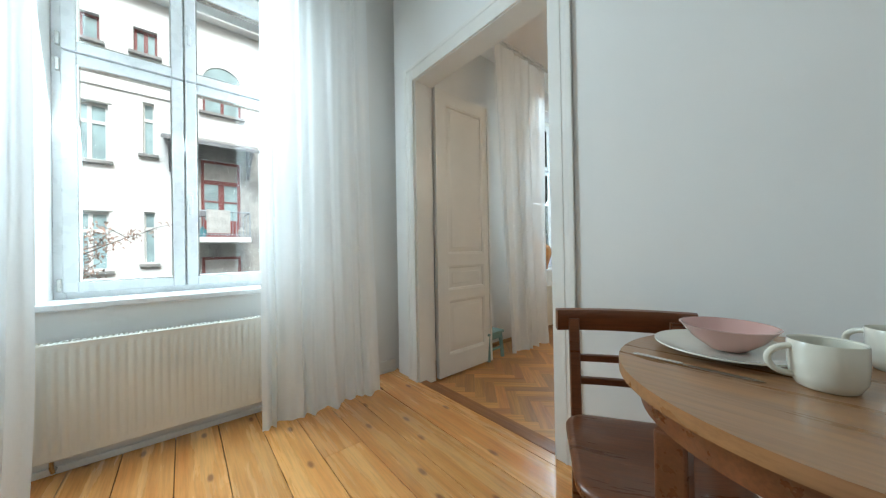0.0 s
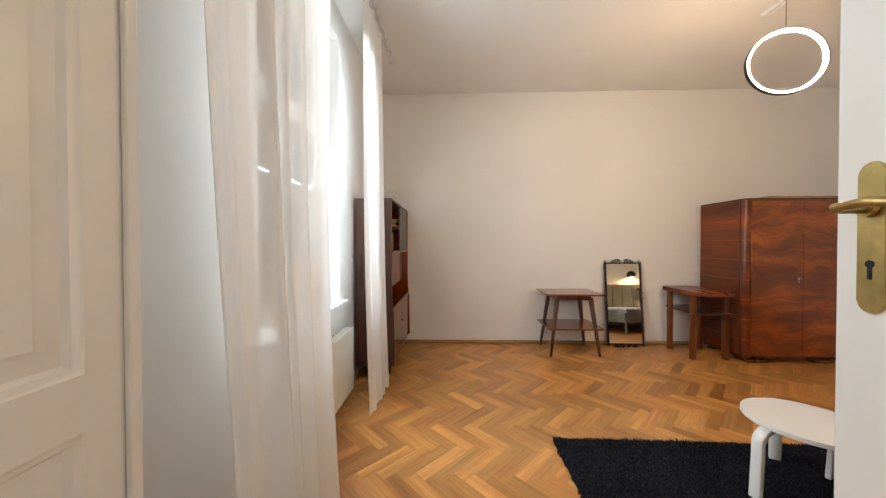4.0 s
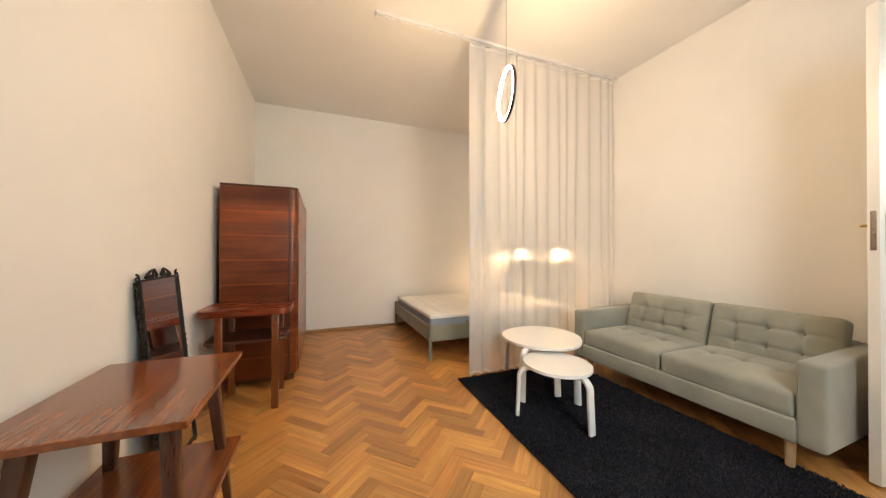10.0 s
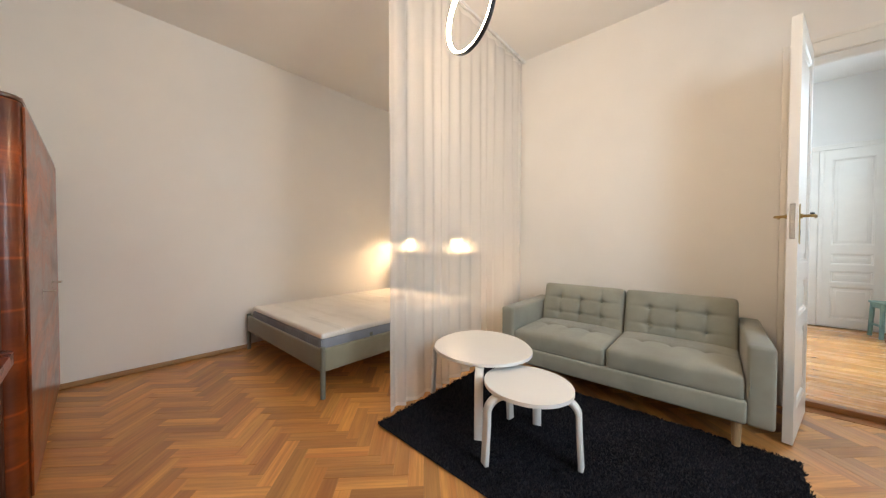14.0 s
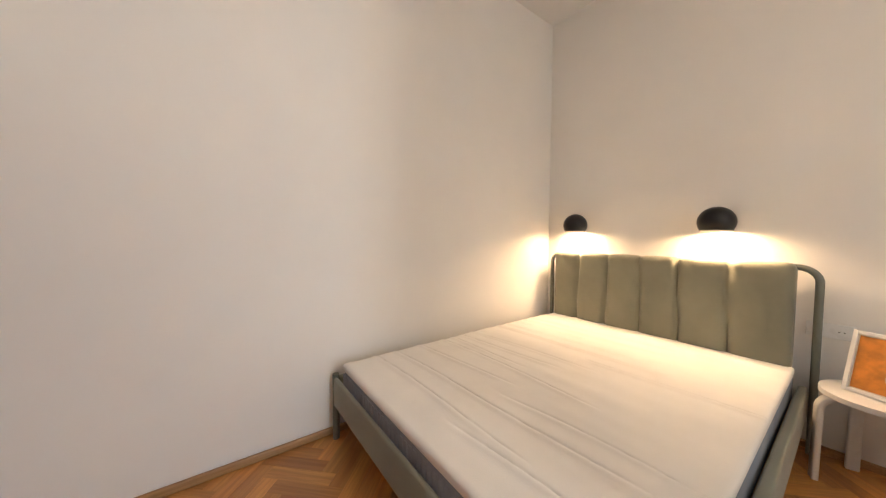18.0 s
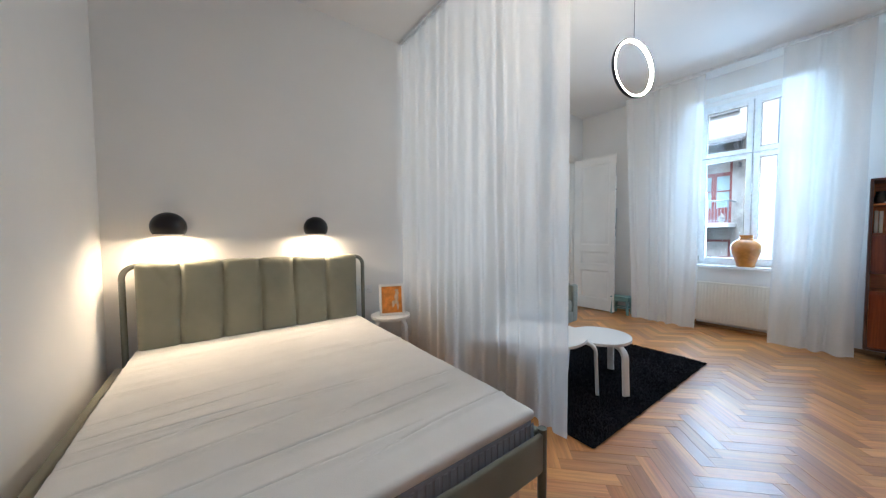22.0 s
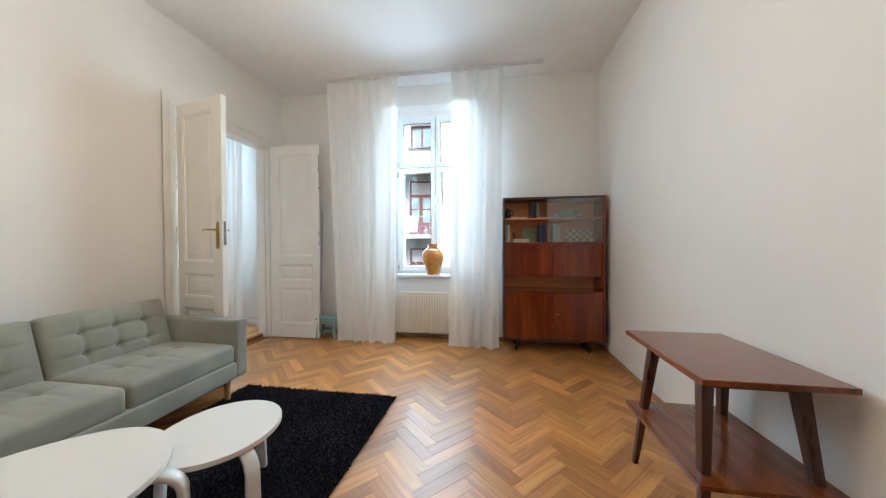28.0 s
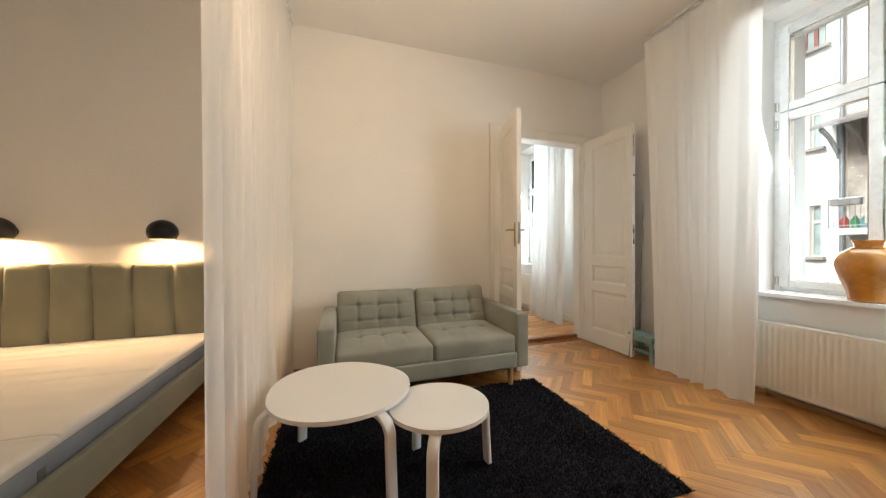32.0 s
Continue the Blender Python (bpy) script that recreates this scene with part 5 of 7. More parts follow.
# ---------------------------------------------------------------- wall cabinet with sliding glass
CX0, CX1, CY0, CY1 = 2.965, 4.03, -0.385, -0.03
t = thing("display_cabinet", "tall mahogany display cabinet with sliding glass and four doors", "cabinet", ((CX0 + CX1) / 2, (CY0 + CY1) / 2, 0))
CT, CB = 1.705, 0.13
# left side near-black, right side mahogany: uneven light put into their colours
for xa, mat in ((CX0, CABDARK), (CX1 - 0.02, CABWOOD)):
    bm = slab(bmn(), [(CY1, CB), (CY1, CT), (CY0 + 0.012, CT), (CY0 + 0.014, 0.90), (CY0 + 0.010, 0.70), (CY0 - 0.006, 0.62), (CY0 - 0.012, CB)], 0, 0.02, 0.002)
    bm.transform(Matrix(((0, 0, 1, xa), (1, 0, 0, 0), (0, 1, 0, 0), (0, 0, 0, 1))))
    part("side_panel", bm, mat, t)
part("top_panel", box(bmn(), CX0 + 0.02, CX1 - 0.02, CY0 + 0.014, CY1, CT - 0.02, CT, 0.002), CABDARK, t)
part("back_panel", box(bmn(), CX0 + 0.02, CX1 - 0.02, CY1 - 0.012, CY1 - 0.004, 1.20, CT - 0.02), CABINSIDE, t)
part("back_panel", box(bmn(), CX0 + 0.02, CX1 - 0.02, CY1 - 0.012, CY1 - 0.004, CB, 1.20), CABINSIDE, t)
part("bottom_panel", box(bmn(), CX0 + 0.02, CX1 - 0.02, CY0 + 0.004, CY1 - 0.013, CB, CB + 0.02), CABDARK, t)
part("shelf", box(bmn(), CX0 + 0.021, CX1 - 0.021, CY0 + 0.05, CY1 - 0.013, 1.462, 1.478, 0.002), CABINSIDE, t)
part("shelf", box(bmn(), CX0 + 0.021, CX1 - 0.021, CY0 + 0.004, CY1 - 0.013, 1.19, 1.21, 0.002), CABWOOD, t)
part("shelf", box(bmn(), CX0 + 0.021, CX1 - 0.021, CY0 + 0.08, CY1 - 0.013, 0.83, 0.85, 0.002), CABWOOD, t)
part("shelf", box(bmn(), CX0 + 0.021, CX1 - 0.021, CY0 + 0.002, CY1 - 0.013, 0.655, 0.675, 0.002), CABWOOD, t)
XM = (CX0 + CX1) / 2
for x0, x1 in ((CX0 + 0.022, XM - 0.002), (XM + 0.002, CX1 - 0.022)):
    d = part("cabinet_door", box(bmn(), x0, x1, CY0 + 0.062, CY0 + 0.079, 0.851, 1.189, 0.002), CABWOOD, t)
    part("finger_pull", rod(bmn(), ((x0 + x1) / 2 + (0.1 if x0 < XM - 0.2 else -0.1), CY0 + 0.0625, 1.16), ((x0 + x1) / 2 + (0.1 if x0 < XM - 0.2 else -0.1), CY0 + 0.061, 1.16), 0.014), CABDARK, d)
    d = part("cabinet_door", box(bmn(), x0, x1, CY0 + 0.004, CY0 + 0.022, CB + 0.022, 0.654, 0.002), CABWOOD, t)
    if x0 > XM - 0.01:
        part("key", box(bmn(), x0 + 0.025, x0 + 0.06, CY0 - 0.014, CY0 + 0.003, 0.425, 0.437, 0.003), STEEL, d, "small nickel key")
for x0, x1, y in ((3.445, CX1 - 0.03, CY0 + 0.018), (3.43, CX1 - 0.023, CY0 + 0.028)):
    g = part("sliding_pane", box(bmn(), x0, x1, y, y + 0.004, 1.213, CT - 0.022, 0.001), VEILED, t, "sliding glass pane with a pale reflection veil")
    g.visible_shadow = False
part("divider", box(bmn(), XM - 0.008, XM + 0.008, CY0 + 0.10, CY1 - 0.013, 0.85, 1.19), CABINSIDE, t)
bm = bmn()
box(bm, CX0 + 0.14, CX0 + 0.18, CY0 + 0.05, CY1 - 0.05, 0.09, CB - 0.0005, 0.003)
part("underframe", bm, CABDARK, t)
part("underframe", box(bmn(), CX1 - 0.18, CX1 - 0.14, CY0 + 0.05, CY1 - 0.05, 0.09, CB - 0.0005, 0.003), CABDARK, t)
for x in (CX0 + 0.16, CX1 - 0.16):
    for y in (CY0 + 0.07, CY1 - 0.07):
        part("leg", rod(bmn(), (x + (0.02 if x > XM else -0.02), y, 0), (x, y, 0.0895), 0.013, 0.02, 12), BLACK, t)


def book(x, y, z, th, depth, h, colour, label, flat=False, lean=0.0):
    t = thing("book", label, "book", (x, y, z), local=True, group="books in the cabinet")
    cm = plain("book_cover_" + label.split()[0], colour, 0.5, vary=0.12, scale=20, fine=120)
    if flat:
        w = depth
        part("cover", box(bmn(), -w / 2, w / 2, -h / 2, h / 2, 0, th, 0.002), cm, t)
        part("pages", box(bmn(), -w / 2 + 0.004, w / 2 - 0.004, -h / 2 - 0.001, -h / 2 + 0.004, 0.003, th - 0.003), CERAMIC, t)
    else:
        m = Matrix.Rotation(lean, 4, "Y")
        bm = box(bmn(), -th / 2, th / 2, -depth / 2, depth / 2, 0, h, 0.002)
        bm.transform(m)
        part("cover", bm, cm, t)
        bm = box(bmn(), -th / 2 + 0.003, th / 2 - 0.003, -depth / 2 + 0.003, depth / 2 - 0.004, h - 0.004, h + 0.0015)
        bm.transform(m)
        part("pages", bm, CERAMIC, t)
    return t


s1, s2 = 1.478, 1.210
book(3.285, -0.20, s1, 0.035, 0.13, 0.175, (0.012, 0.014, 0.02), "black thick upright book on the upper shelf")
book(3.322, -0.20, s1, 0.03, 0.13, 0.180, (0.015, 0.017, 0.025), "black upright book on the upper shelf")
book(3.352, -0.20, s1, 0.022, 0.12, 0.185, (0.30, 0.28, 0.25), "grey upright book with a pale spine")
book(3.14, -0.21, s1, 0.020, 0.20, 0.13, (0.02, 0.03, 0.09), "navy book lying flat on the upper shelf", True)
book(3.47, -0.21, s1, 0.014, 0.24, 0.13, (0.03, 0.05, 0.16), "blue booklet lying flat behind the glass", True)
book(3.005, -0.20, s2, 0.022, 0.15, 0.205, (0.62, 0.60, 0.52), "cream tall book at the cabinet side")
book(3.032, -0.20, s2, 0.022, 0.15, 0.20, (0.66, 0.63, 0.56), "ivory tall book at the cabinet side")
book(3.10, -0.19, s2, 0.028, 0.09, 0.12, (0.08, 0.07, 0.03), "olive dark book leaning at the back", lean=-0.1)
book(3.17, -0.21, s2, 0.022, 0.19, 0.13, (0.42, 0.34, 0.20), "tan book lying flat on the lower shelf", True)
book(3.17, -0.215, s2 + 0.0225, 0.018, 0.17, 0.12, (0.60, 0.50, 0.33), "straw book on top of another book", True)
book(3.375, -0.20, s2, 0.028, 0.14, 0.20, (0.03, 0.05, 0.10), "blue upright book on the lower shelf", lean=0.05)
book(3.41, -0.20, s2, 0.028, 0.14, 0.205, (0.025, 0.06, 0.17), "cobalt upright book on the lower shelf", lean=0.05)
book(3.445, -0.20, s2, 0.018, 0.14, 0.20, (0.26, 0.05, 0.04), "red thin upright book on the lower shelf")
book(3.500, -0.20, s2, 0.022, 0.14, 0.19, (0.035, 0.03, 0.025), "brown dark upright book on the lower shelf")
book(3.535, -0.20, s2, 0.030, 0.14, 0.20, (0.50, 0.52, 0.46), "sage pale upright book behind the glass")
book(3.575, -0.20, s2, 0.030, 0.14, 0.20, (0.46, 0.48, 0.42), "mist pale upright book behind the glass")
t = thing("framed_card", "pale green card standing on the lower cabinet shelf", "card", (3.27, -0.16, s2), local=True)
bm = box(bmn(), -0.085, 0.085, -0.004, 0.004, 0, 0.17, 0.001)
bm.transform(Matrix.Rotation(radians(-8), 4, "X"))
part("card", bm, plain("green_card", (0.22, 0.25, 0.16), 0.6, vary=0.2, scale=14, fine=60), t)
t = thing("small_jug", "small dark pewter jug on the upper cabinet shelf", "jug", (3.025, -0.2, s1), local=True)
part("body", lathe(bmn(), [(0.03, 0), (0.036, 0.006), (0.042, 0.04), (0.034, 0.075), (0.026, 0.10), (0.03, 0.118), (0.026, 0.118), (0.022, 0.10)], n=24), plain("pewter_dark", (0.05, 0.05, 0.05), 0.4, 0.7), t)
part("handle", tube(bmn(), [(0.028, 0, 0.105), (0.055, 0, 0.095), (0.058, 0, 0.055), (0.04, 0, 0.035)], 0.005, 8), plain("pewter_dark_handle", (0.05, 0.05, 0.05), 0.4, 0.7), t)
t = thing("small_dish", "small white dish on the upper cabinet shelf", "dish", (3.10, -0.24, s1), local=True)
part("dish", lathe(bmn(), [(0.02, 0), (0.024, 0.004), (0.04, 0.026), (0.037, 0.026), (0.02, 0.007), (0.0, 0.006)], n=24), CERAMIC, t)
t = thing("glass_bowl", "pale green glass bowl behind the sliding pane", "bowl", (3.68, -0.20, s1), local=True)
part("bowl", lathe(bmn(), [(0.05, 0), (0.055, 0.006), (0.085, 0.04), (0.105, 0.085), (0.10, 0.086), (0.08, 0.044), (0.05, 0.012), (0.0, 0.010)], n=36), plain("pale_green_glass", (0.42, 0.46, 0.33), 0.12, vary=0.2, scale=20, coat=0.5), t)
for dx in (-0.125, 0.125):
    c = thing("glass_cup", "small clear-looking glass cup beside the bowl", "cup", (3.68 + dx, -0.21, s1), local=True, group="glass cups")
    part("cup", lathe(bmn(), [(0.016, 0), (0.02, 0.004), (0.023, 0.055), (0.0205, 0.055), (0.017, 0.008), (0, 0.007)], n=20), plain("cup_glass_grey", (0.55, 0.56, 0.54), 0.1, vary=0.05), c)
t = thing("chessboard", "folded wooden chessboard standing behind the glass", "chessboard", (3.815, -0.16, s2), local=True)
bm = box(bmn(), -0.165, 0.165, -0.012, 0.008, 0, 0.155, 0.002)
m = Matrix.Rotation(radians(-9), 4, "X")
bm.transform(m)
part("board", bm, SKIRT, t)
light_sq = plain("chess_light_square", (0.62, 0.52, 0.36), 0.4)
dark_sq = plain("chess_dark_square", (0.20, 0.12, 0.07), 0.4)
for i in range(8):
    for j in range(4):
        a, b = -0.148 + i * 0.037, 0.008 + j * 0.035
        bm = box(bmn(), a + 0.0005, a + 0.0365, -0.0137, -0.0118, b + 0.0005, b + 0.0345)
        bm.transform(m)
        part("square", bm, light_sq if (i + j) % 2 else dark_sq, t)

# ---------------------------------------------------------------- vase on the window board
t = thing("vase", "ochre glazed round-bellied vase on the window board", "vase", (2.095, 0.028, 0.806), local=True)
part("body", lathe(bmn(), [(0.080, 0.0), (0.086, 0.004), (0.085, 0.018), (0.094, 0.06), (0.116, 0.125), (0.137, 0.19), (0.144, 0.23), (0.139, 0.268), (0.118, 0.303), (0.088, 0.328), (0.064, 0.340), (0.059, 0.352), (0.062, 0.368), (0.070, 0.382), (0.069, 0.388), (0.062, 0.388), (0.055, 0.372), (0.051, 0.345), (0.07, 0.32)], n=48), OCHRE, t)
part("neck_ring", lathe(bmn(), [(0.072, 0.333), (0.0765, 0.336), (0.0745, 0.341), (0.066, 0.343)], n=48), OCHRE, t)

# ---------------------------------------------------------------- ring pendant
RC = Vector((1.97, -2.885, 2.335))
t = thing("pendant_lamp", "hanging thin LED ring lamp, lit, with a black rim", "lamp", (RC.x, RC.y, LZ))
nrm = Vector((0.97, -0.26, 0)).normalized()
u = Vector((-nrm.y, nrm.x, 0))
up = Vector((0, 0, 1))


def hoop(r0, r1, w, n=72):
    bm = bmn()
    rings = []
    for i in range(n):
        a = 2 * math.pi * i / n
        d = u * math.cos(a) + up * math.sin(a)
        rings.append([bm.verts.new(RC + d * r + nrm * s) for r, s in ((r0, -w / 2), (r1, -w / 2), (r1, w / 2), (r0, w / 2))])
    for i in range(n):
        A, B = rings[i], rings[(i + 1) % n]
        for k in range(4):
            bm.faces.new((A[k], A[(k + 1) % 4], B[(k + 1) % 4], B[k]))
    return bm


part("rim", hoop(0.1865, 0.1925, 0.0215), BLACK, t, "black outer rim")
part("diffuser", hoop(0.1760, 0.186, 0.0180), RINGGLOW, t, "glowing white diffuser")
part("cord", rod(bmn(), RC + up * 0.1925, (RC.x, RC.y, LZ - 0.028), 0.0016, n=6), BLACK, t)
part("canopy", lathe(bmn(), [(0.012, -0.030), (0.05, -0.028), (0.055, -0.022), (0.055, -0.0005)], (RC.x, RC.y, LZ), 28), BLACK, t, "black ceiling canopy")


# ---------------------------------------------------------------- bed
BY0, BY1, BX1 = -5.755, -4.085, 2.15
t = thing("bed", "low double bed with sage fabric frame and channelled headboard", "bed", (1.1, (BY0 + BY1) / 2, 0))
rail = lambda c, h: soft_box(bmn(), c, h, 0.012, (10, 4, 3))
part("side_rail", rail((1.10, BY0 + 0.022, 0.285), (1.02, 0.020, 0.085)), BEDCLOTH, t)
part("side_rail", rail((1.10, BY1 - 0.022, 0.285), (1.02, 0.020, 0.085)), BEDCLOTH, t)
part("foot_rail", soft_box(bmn(), (BX1 - 0.014, (BY0 + BY1) / 2, 0.285), (0.012, (BY1 - BY0) / 2 - 0.028, 0.085), 0.012, (3, 12, 3)), BEDCLOTH, t)
for x, y, h in ((BX1 - 0.018, BY1 - 0.018, 0.385), (BX1 - 0.018, BY0 + 0.018, 0.385)):
    part("leg", rod(bmn(), (x, y, 0), (x, y, h), 0.019, n=18), BEDTUBE, t, "round painted steel post")
part("slats", box(bmn(), 0.10, BX1 - 0.05, BY0 + 0.05, BY1 - 0.05, 0.255, 0.275), LEGOAK, t)


crng = random.Random(11)
CREASES = []
for k in range(17):
    ya = crng.choice((-0.9, -0.9, -0.5, 0.0))
    CREASES.append((-0.93 + 0.112 * k + crng.uniform(-0.035, 0.035), crng.uniform(-0.09, 0.01), ya, ya + crng.uniform(0.8, 1.9), crng.uniform(0.008, 0.015)))


def quilt(q, p):
    if p[2] > 0.3:
        s = 0.0
        for xk, sl, ya, yb, dp in CREASES:
            run = min(1.0, max(0.0, (q.y - ya) / 0.15)) * min(1.0, max(0.0, (yb - q.y) / 0.15))
            if run:
                d = q.x - xk - sl * q.y - 0.008 * math.sin(5 * q.y + 40 * xk)
                s += run * dp * (0.40 * math.exp(-((d - 0.016) ** 2) / 0.00030) - math.exp(-abs(d) / 0.0035))
        s += 0.010 * (1 - (q.x / 1.0) ** 4) * (1 - (q.y / 0.8) ** 4)
        s += 0.0028 * noise.noise(Vector((q.x * 11, q.y * 2.0, 0.3))) + 0.006 * noise.noise(Vector((q.x * 2.2, q.y * 1.1, 2.0)))
        return q + Vector((0, 0, s))
    return q


MC = (1.118, -4.893, 0.395)
mt = thing("mattress", "bare white quilted mattress with a blue-grey side band", "mattress", (MC[0], MC[1], 0.276))
part("core", soft_box(bmn(), (MC[0], MC[1], 0.362), (1.0, 0.752, 0.086), 0.03, (30, 20, 4)), MATTSIDE, mt, "blue-grey ribbed side fabric")
part("cover", soft_box(bmn(), (MC[0], MC[1], 0.452), (1.006, 0.757, 0.022), 0.02, (420, 56, 1), quilt), MATTRESS, mt, "white wrinkled quilted cover", angle=80)
part("piping", tube(bmn(), [(MC[0] + sx * 0.99, MC[1] + sy * 0.745, 0.433) for sx, sy in ((-1, -1), (1, -1), (1, 1), (-1, 1))], 0.005, 6, True), BEDTUBE, mt)
bm = bmn()
for k in range(46):
    y = MC[1] - 0.735 + 1.47 * k / 45
    box(bm, MC[0] + 0.998, MC[0] + 1.004, y - 0.012, y + 0.012, 0.30, 0.42, 0.003, 1)
part("side_ribs", bm, MATTSIDE, mt)
# headboard: a bent tube and a channelled pad slung over it
HY0, HY1, HZ = -5.70, -4.07, 1.035
pts = [(0.075, HY0, 0.0), (0.075, HY0, HZ - 0.09)]
for i in range(1, 8):
    a = radians(90 * i / 8)
    pts.append((0.075, HY0 + 0.08 - 0.08 * math.cos(a), HZ - 0.09 + 0.08 * math.sin(a)))
pts += [(0.075, HY0 + 0.08, HZ - 0.01), (0.075, HY1 - 0.08, HZ - 0.01)]
for i in range(1, 8):
    a = radians(90 * i / 8)
    pts.append((0.075, HY1 - 0.08 + 0.08 * math.sin(a), HZ - 0.09 + 0.08 * math.cos(a)))
pts += [(0.075, HY1, HZ - 0.09), (0.075, HY1, 0.0)]
part("headboard_tube", tube(bmn(), pts, 0.017, 14), BEDTUBE, t, "bent grey-green steel tube")
PADY0, PADY1 = -5.635, -4.15
chan = [PADY0 + (PADY1 - PADY0) * f for f in (0.152, 0.312, 0.476, 0.64, 0.818)]


def channels(q, p):
    yy = q.y + (PADY0 + PADY1) / 2
    d = 0.0
    for k, c in enumerate(chan):
        d += 0.036 * math.exp(-abs(yy - c - 0.008 * math.sin(4 * q.z + k)) / 0.012)
    if p[0] > 0.2:
        wr = noise.noise(Vector((yy * 9, q.z * 3.0, 1.7)))
        fold = 0.007 * max(0.0, q.z / 0.3) * math.exp(-(noise.noise(Vector((yy * 5 + q.z * 2.5, q.z * 1.5, 9.0))) ** 2) / 0.004)
        return q + Vector((0.022 - d + 0.004 * wr - fold, 0, -0.25 * d * (1 if q.z > 0.2 else 0)))
    if p[2] > 0.6:
        return q + Vector((0, 0, -0.5 * d))
    return q


pad = part("headboard_pad", soft_box(bmn(), (0.085, (PADY0 + PADY1) / 2, 0.745), (0.045, (PADY1 - PADY0) / 2, 0.305), 0.04, (2, 110, 26), channels), BEDCLOTH, t, "sage fabric pad with stitched channels", angle=80)
for y in (HY0 + 0.3, HY1 - 0.3):
    part("head_leg_bracket", box(bmn(), 0.06, 0.12, y - 0.02, y + 0.02, 0.20, 0.25, 0.003), BEDTUBE, t)
part("label_tab", box(bmn(), 1.66, 1.69, MC[1] + 0.750, MC[1] + 0.754, 0.36, 0.395), BEDTUBE, mt, "small woven label")


# ---------------------------------------------------------------- bedside wall lamps
def wall_lamp(y, z):
    t = thing("wall_lamp", "black mushroom-shaped wall lamp, lit, above the headboard", "lamp", (0.0, y, z), group="bed lamps", local=True)
    R = 0.098
    prof = [(R * math.cos(radians(a)), R * math.sin(radians(a)) * 1.0) for a in range(-32, 91, 8)] + [(0.001, R)]
    inner = [(r * 0.955, zz * 0.955) for r, zz in prof[::-1]]
    bm = bmn()
    allp = inner + prof
    rings = [[bm.verts.new((0.115 + max(r, 1e-4) * math.cos(2 * math.pi * i / 36), max(r, 1e-4) * math.sin(2 * math.pi * i / 36), zz)) for i in range(36)] for r, zz in allp]
    for A, B in zip(rings, rings[1:]):
        for i in range(36):
            bm.faces.new((A[i], A[(i + 1) % 36], B[(i + 1) % 36], B[i]))
    part("shade", bm, BLACK, t)
    zc = R * math.sin(radians(-32))
    part("inner_ring", tube(bmn(), [(0.115 + 0.079 * math.cos(2 * math.pi * k / 36), 0.079 * math.sin(2 * math.pi * k / 36), zc - 0.003) for k in range(36)], 0.006, 8, True), CERAMIC, t)
    part("bulb", lathe(bmn(), [(0.001, zc - 0.004), (0.040, zc - 0.003), (0.058, zc + 0.004), (0.058, zc + 0.010), (0.001, zc + 0.012)], (0.115, 0, 0), 28), BULB, t, "glowing frosted diffuser")
    part("wall_plate", rod(bmn(), (0.0005, 0, 0.0), (0.022, 0, 0.0), 0.045, n=28), BLACK, t)
    part("neck", rod(bmn(), (0.022, 0, 0.0), (0.03, 0, 0.0), 0.016), BLACK, t)
    return t


lamp = wall_lamp(-4.50, 1.285)
copy_thing(lamp, pose(0.0, -5.455, 1.285))

# socket plate
t = thing("wall_socket", "white double wall socket above the bedside stool", "socket", (0.0, -4.03, 0.68))
part("plate", box(bmn(), 0.0005, 0.010, -4.115, -3.945, 0.645, 0.725, 0.004), WINPAINT, t)
for y in (-4.07, -3.99):
    bm = bmn()
    rod(bm, (0.0102, y, 0.685), (0.0125, y, 0.685), 0.027, n=24)
    part("socket_ring", bm, WINPAINT, t)
    bm = bmn()
    for dy in (-0.009, 0.009):
        rod(bm, (0.0124, y + dy, 0.685), (0.0130, y + dy, 0.685), 0.003, n=8)
    part("socket_hole", bm, BLACK, t)

# bedside stool
t = thing("bedside_stool", "white round stool with bent legs used as a bedside table", "stool", (0.25, -3.865, 0), local=True)
part("seat", slab(bmn(), [(0.185 * math.cos(2 * math.pi * i / 48), 0.185 * math.sin(2 * math.pi * i / 48)) for i in range(48)], 0.437, 0.46, 0.004, 3), TABLEWHITE, t, angle=50)
for k in range(4):
    a = radians(20 + 90 * k)
    uu = Vector((math.cos(a), math.sin(a), 0))
    pts = [uu * 0.192, uu * 0.188 + Vector((0, 0, 0.30))]
    for i in range(1, 9):
        b = radians(90 * i / 8)
        pts.append(uu * (0.188 - 0.07 + 0.07 * math.cos(b)) + Vector((0, 0, 0.354 + 0.07 * math.sin(b))))
    pts.append(uu * 0.04 + Vector((0, 0, 0.424)))
    part("leg", strip(bmn(), pts, (-uu.y, uu.x, 0), 0.046, 0.024), TABLEWHITE, t, angle=50)

# framed orange picture leaning on the stool
t = thing("framed_picture", "white-framed orange painting of a pale shape, leaning on the stool", "picture", (0.24, -3.865, 0.462), local=True)
t.matrix_basis = Matrix.Translation((0.292, -3.868, 0.4615)) @ Matrix.Rotation(radians(69), 4, "Z") @ Matrix.Rotation(radians(-15), 4, "X")
w, h, f = 0.232, 0.292, 0.016
bm = bmn()
box(bm, -w / 2, -w / 2 + f, -0.012, 0.006, 0, h, 0.002)
box(bm, w / 2 - f, w / 2, -0.012, 0.006, 0, h, 0.002)
box(bm, -w / 2 + f, w / 2 - f, -0.012, 0.006, 0, f, 0.002)
box(bm, -w / 2 + f, w / 2 - f, -0.012, 0.006, h - f, h, 0.002)
part("picture_frame", bm, TABLEWHITE, t)
part("mount", box(bmn(), -w / 2 + f, w / 2 - f, -0.002, 0.003, f, h - f), CERAMIC, t)
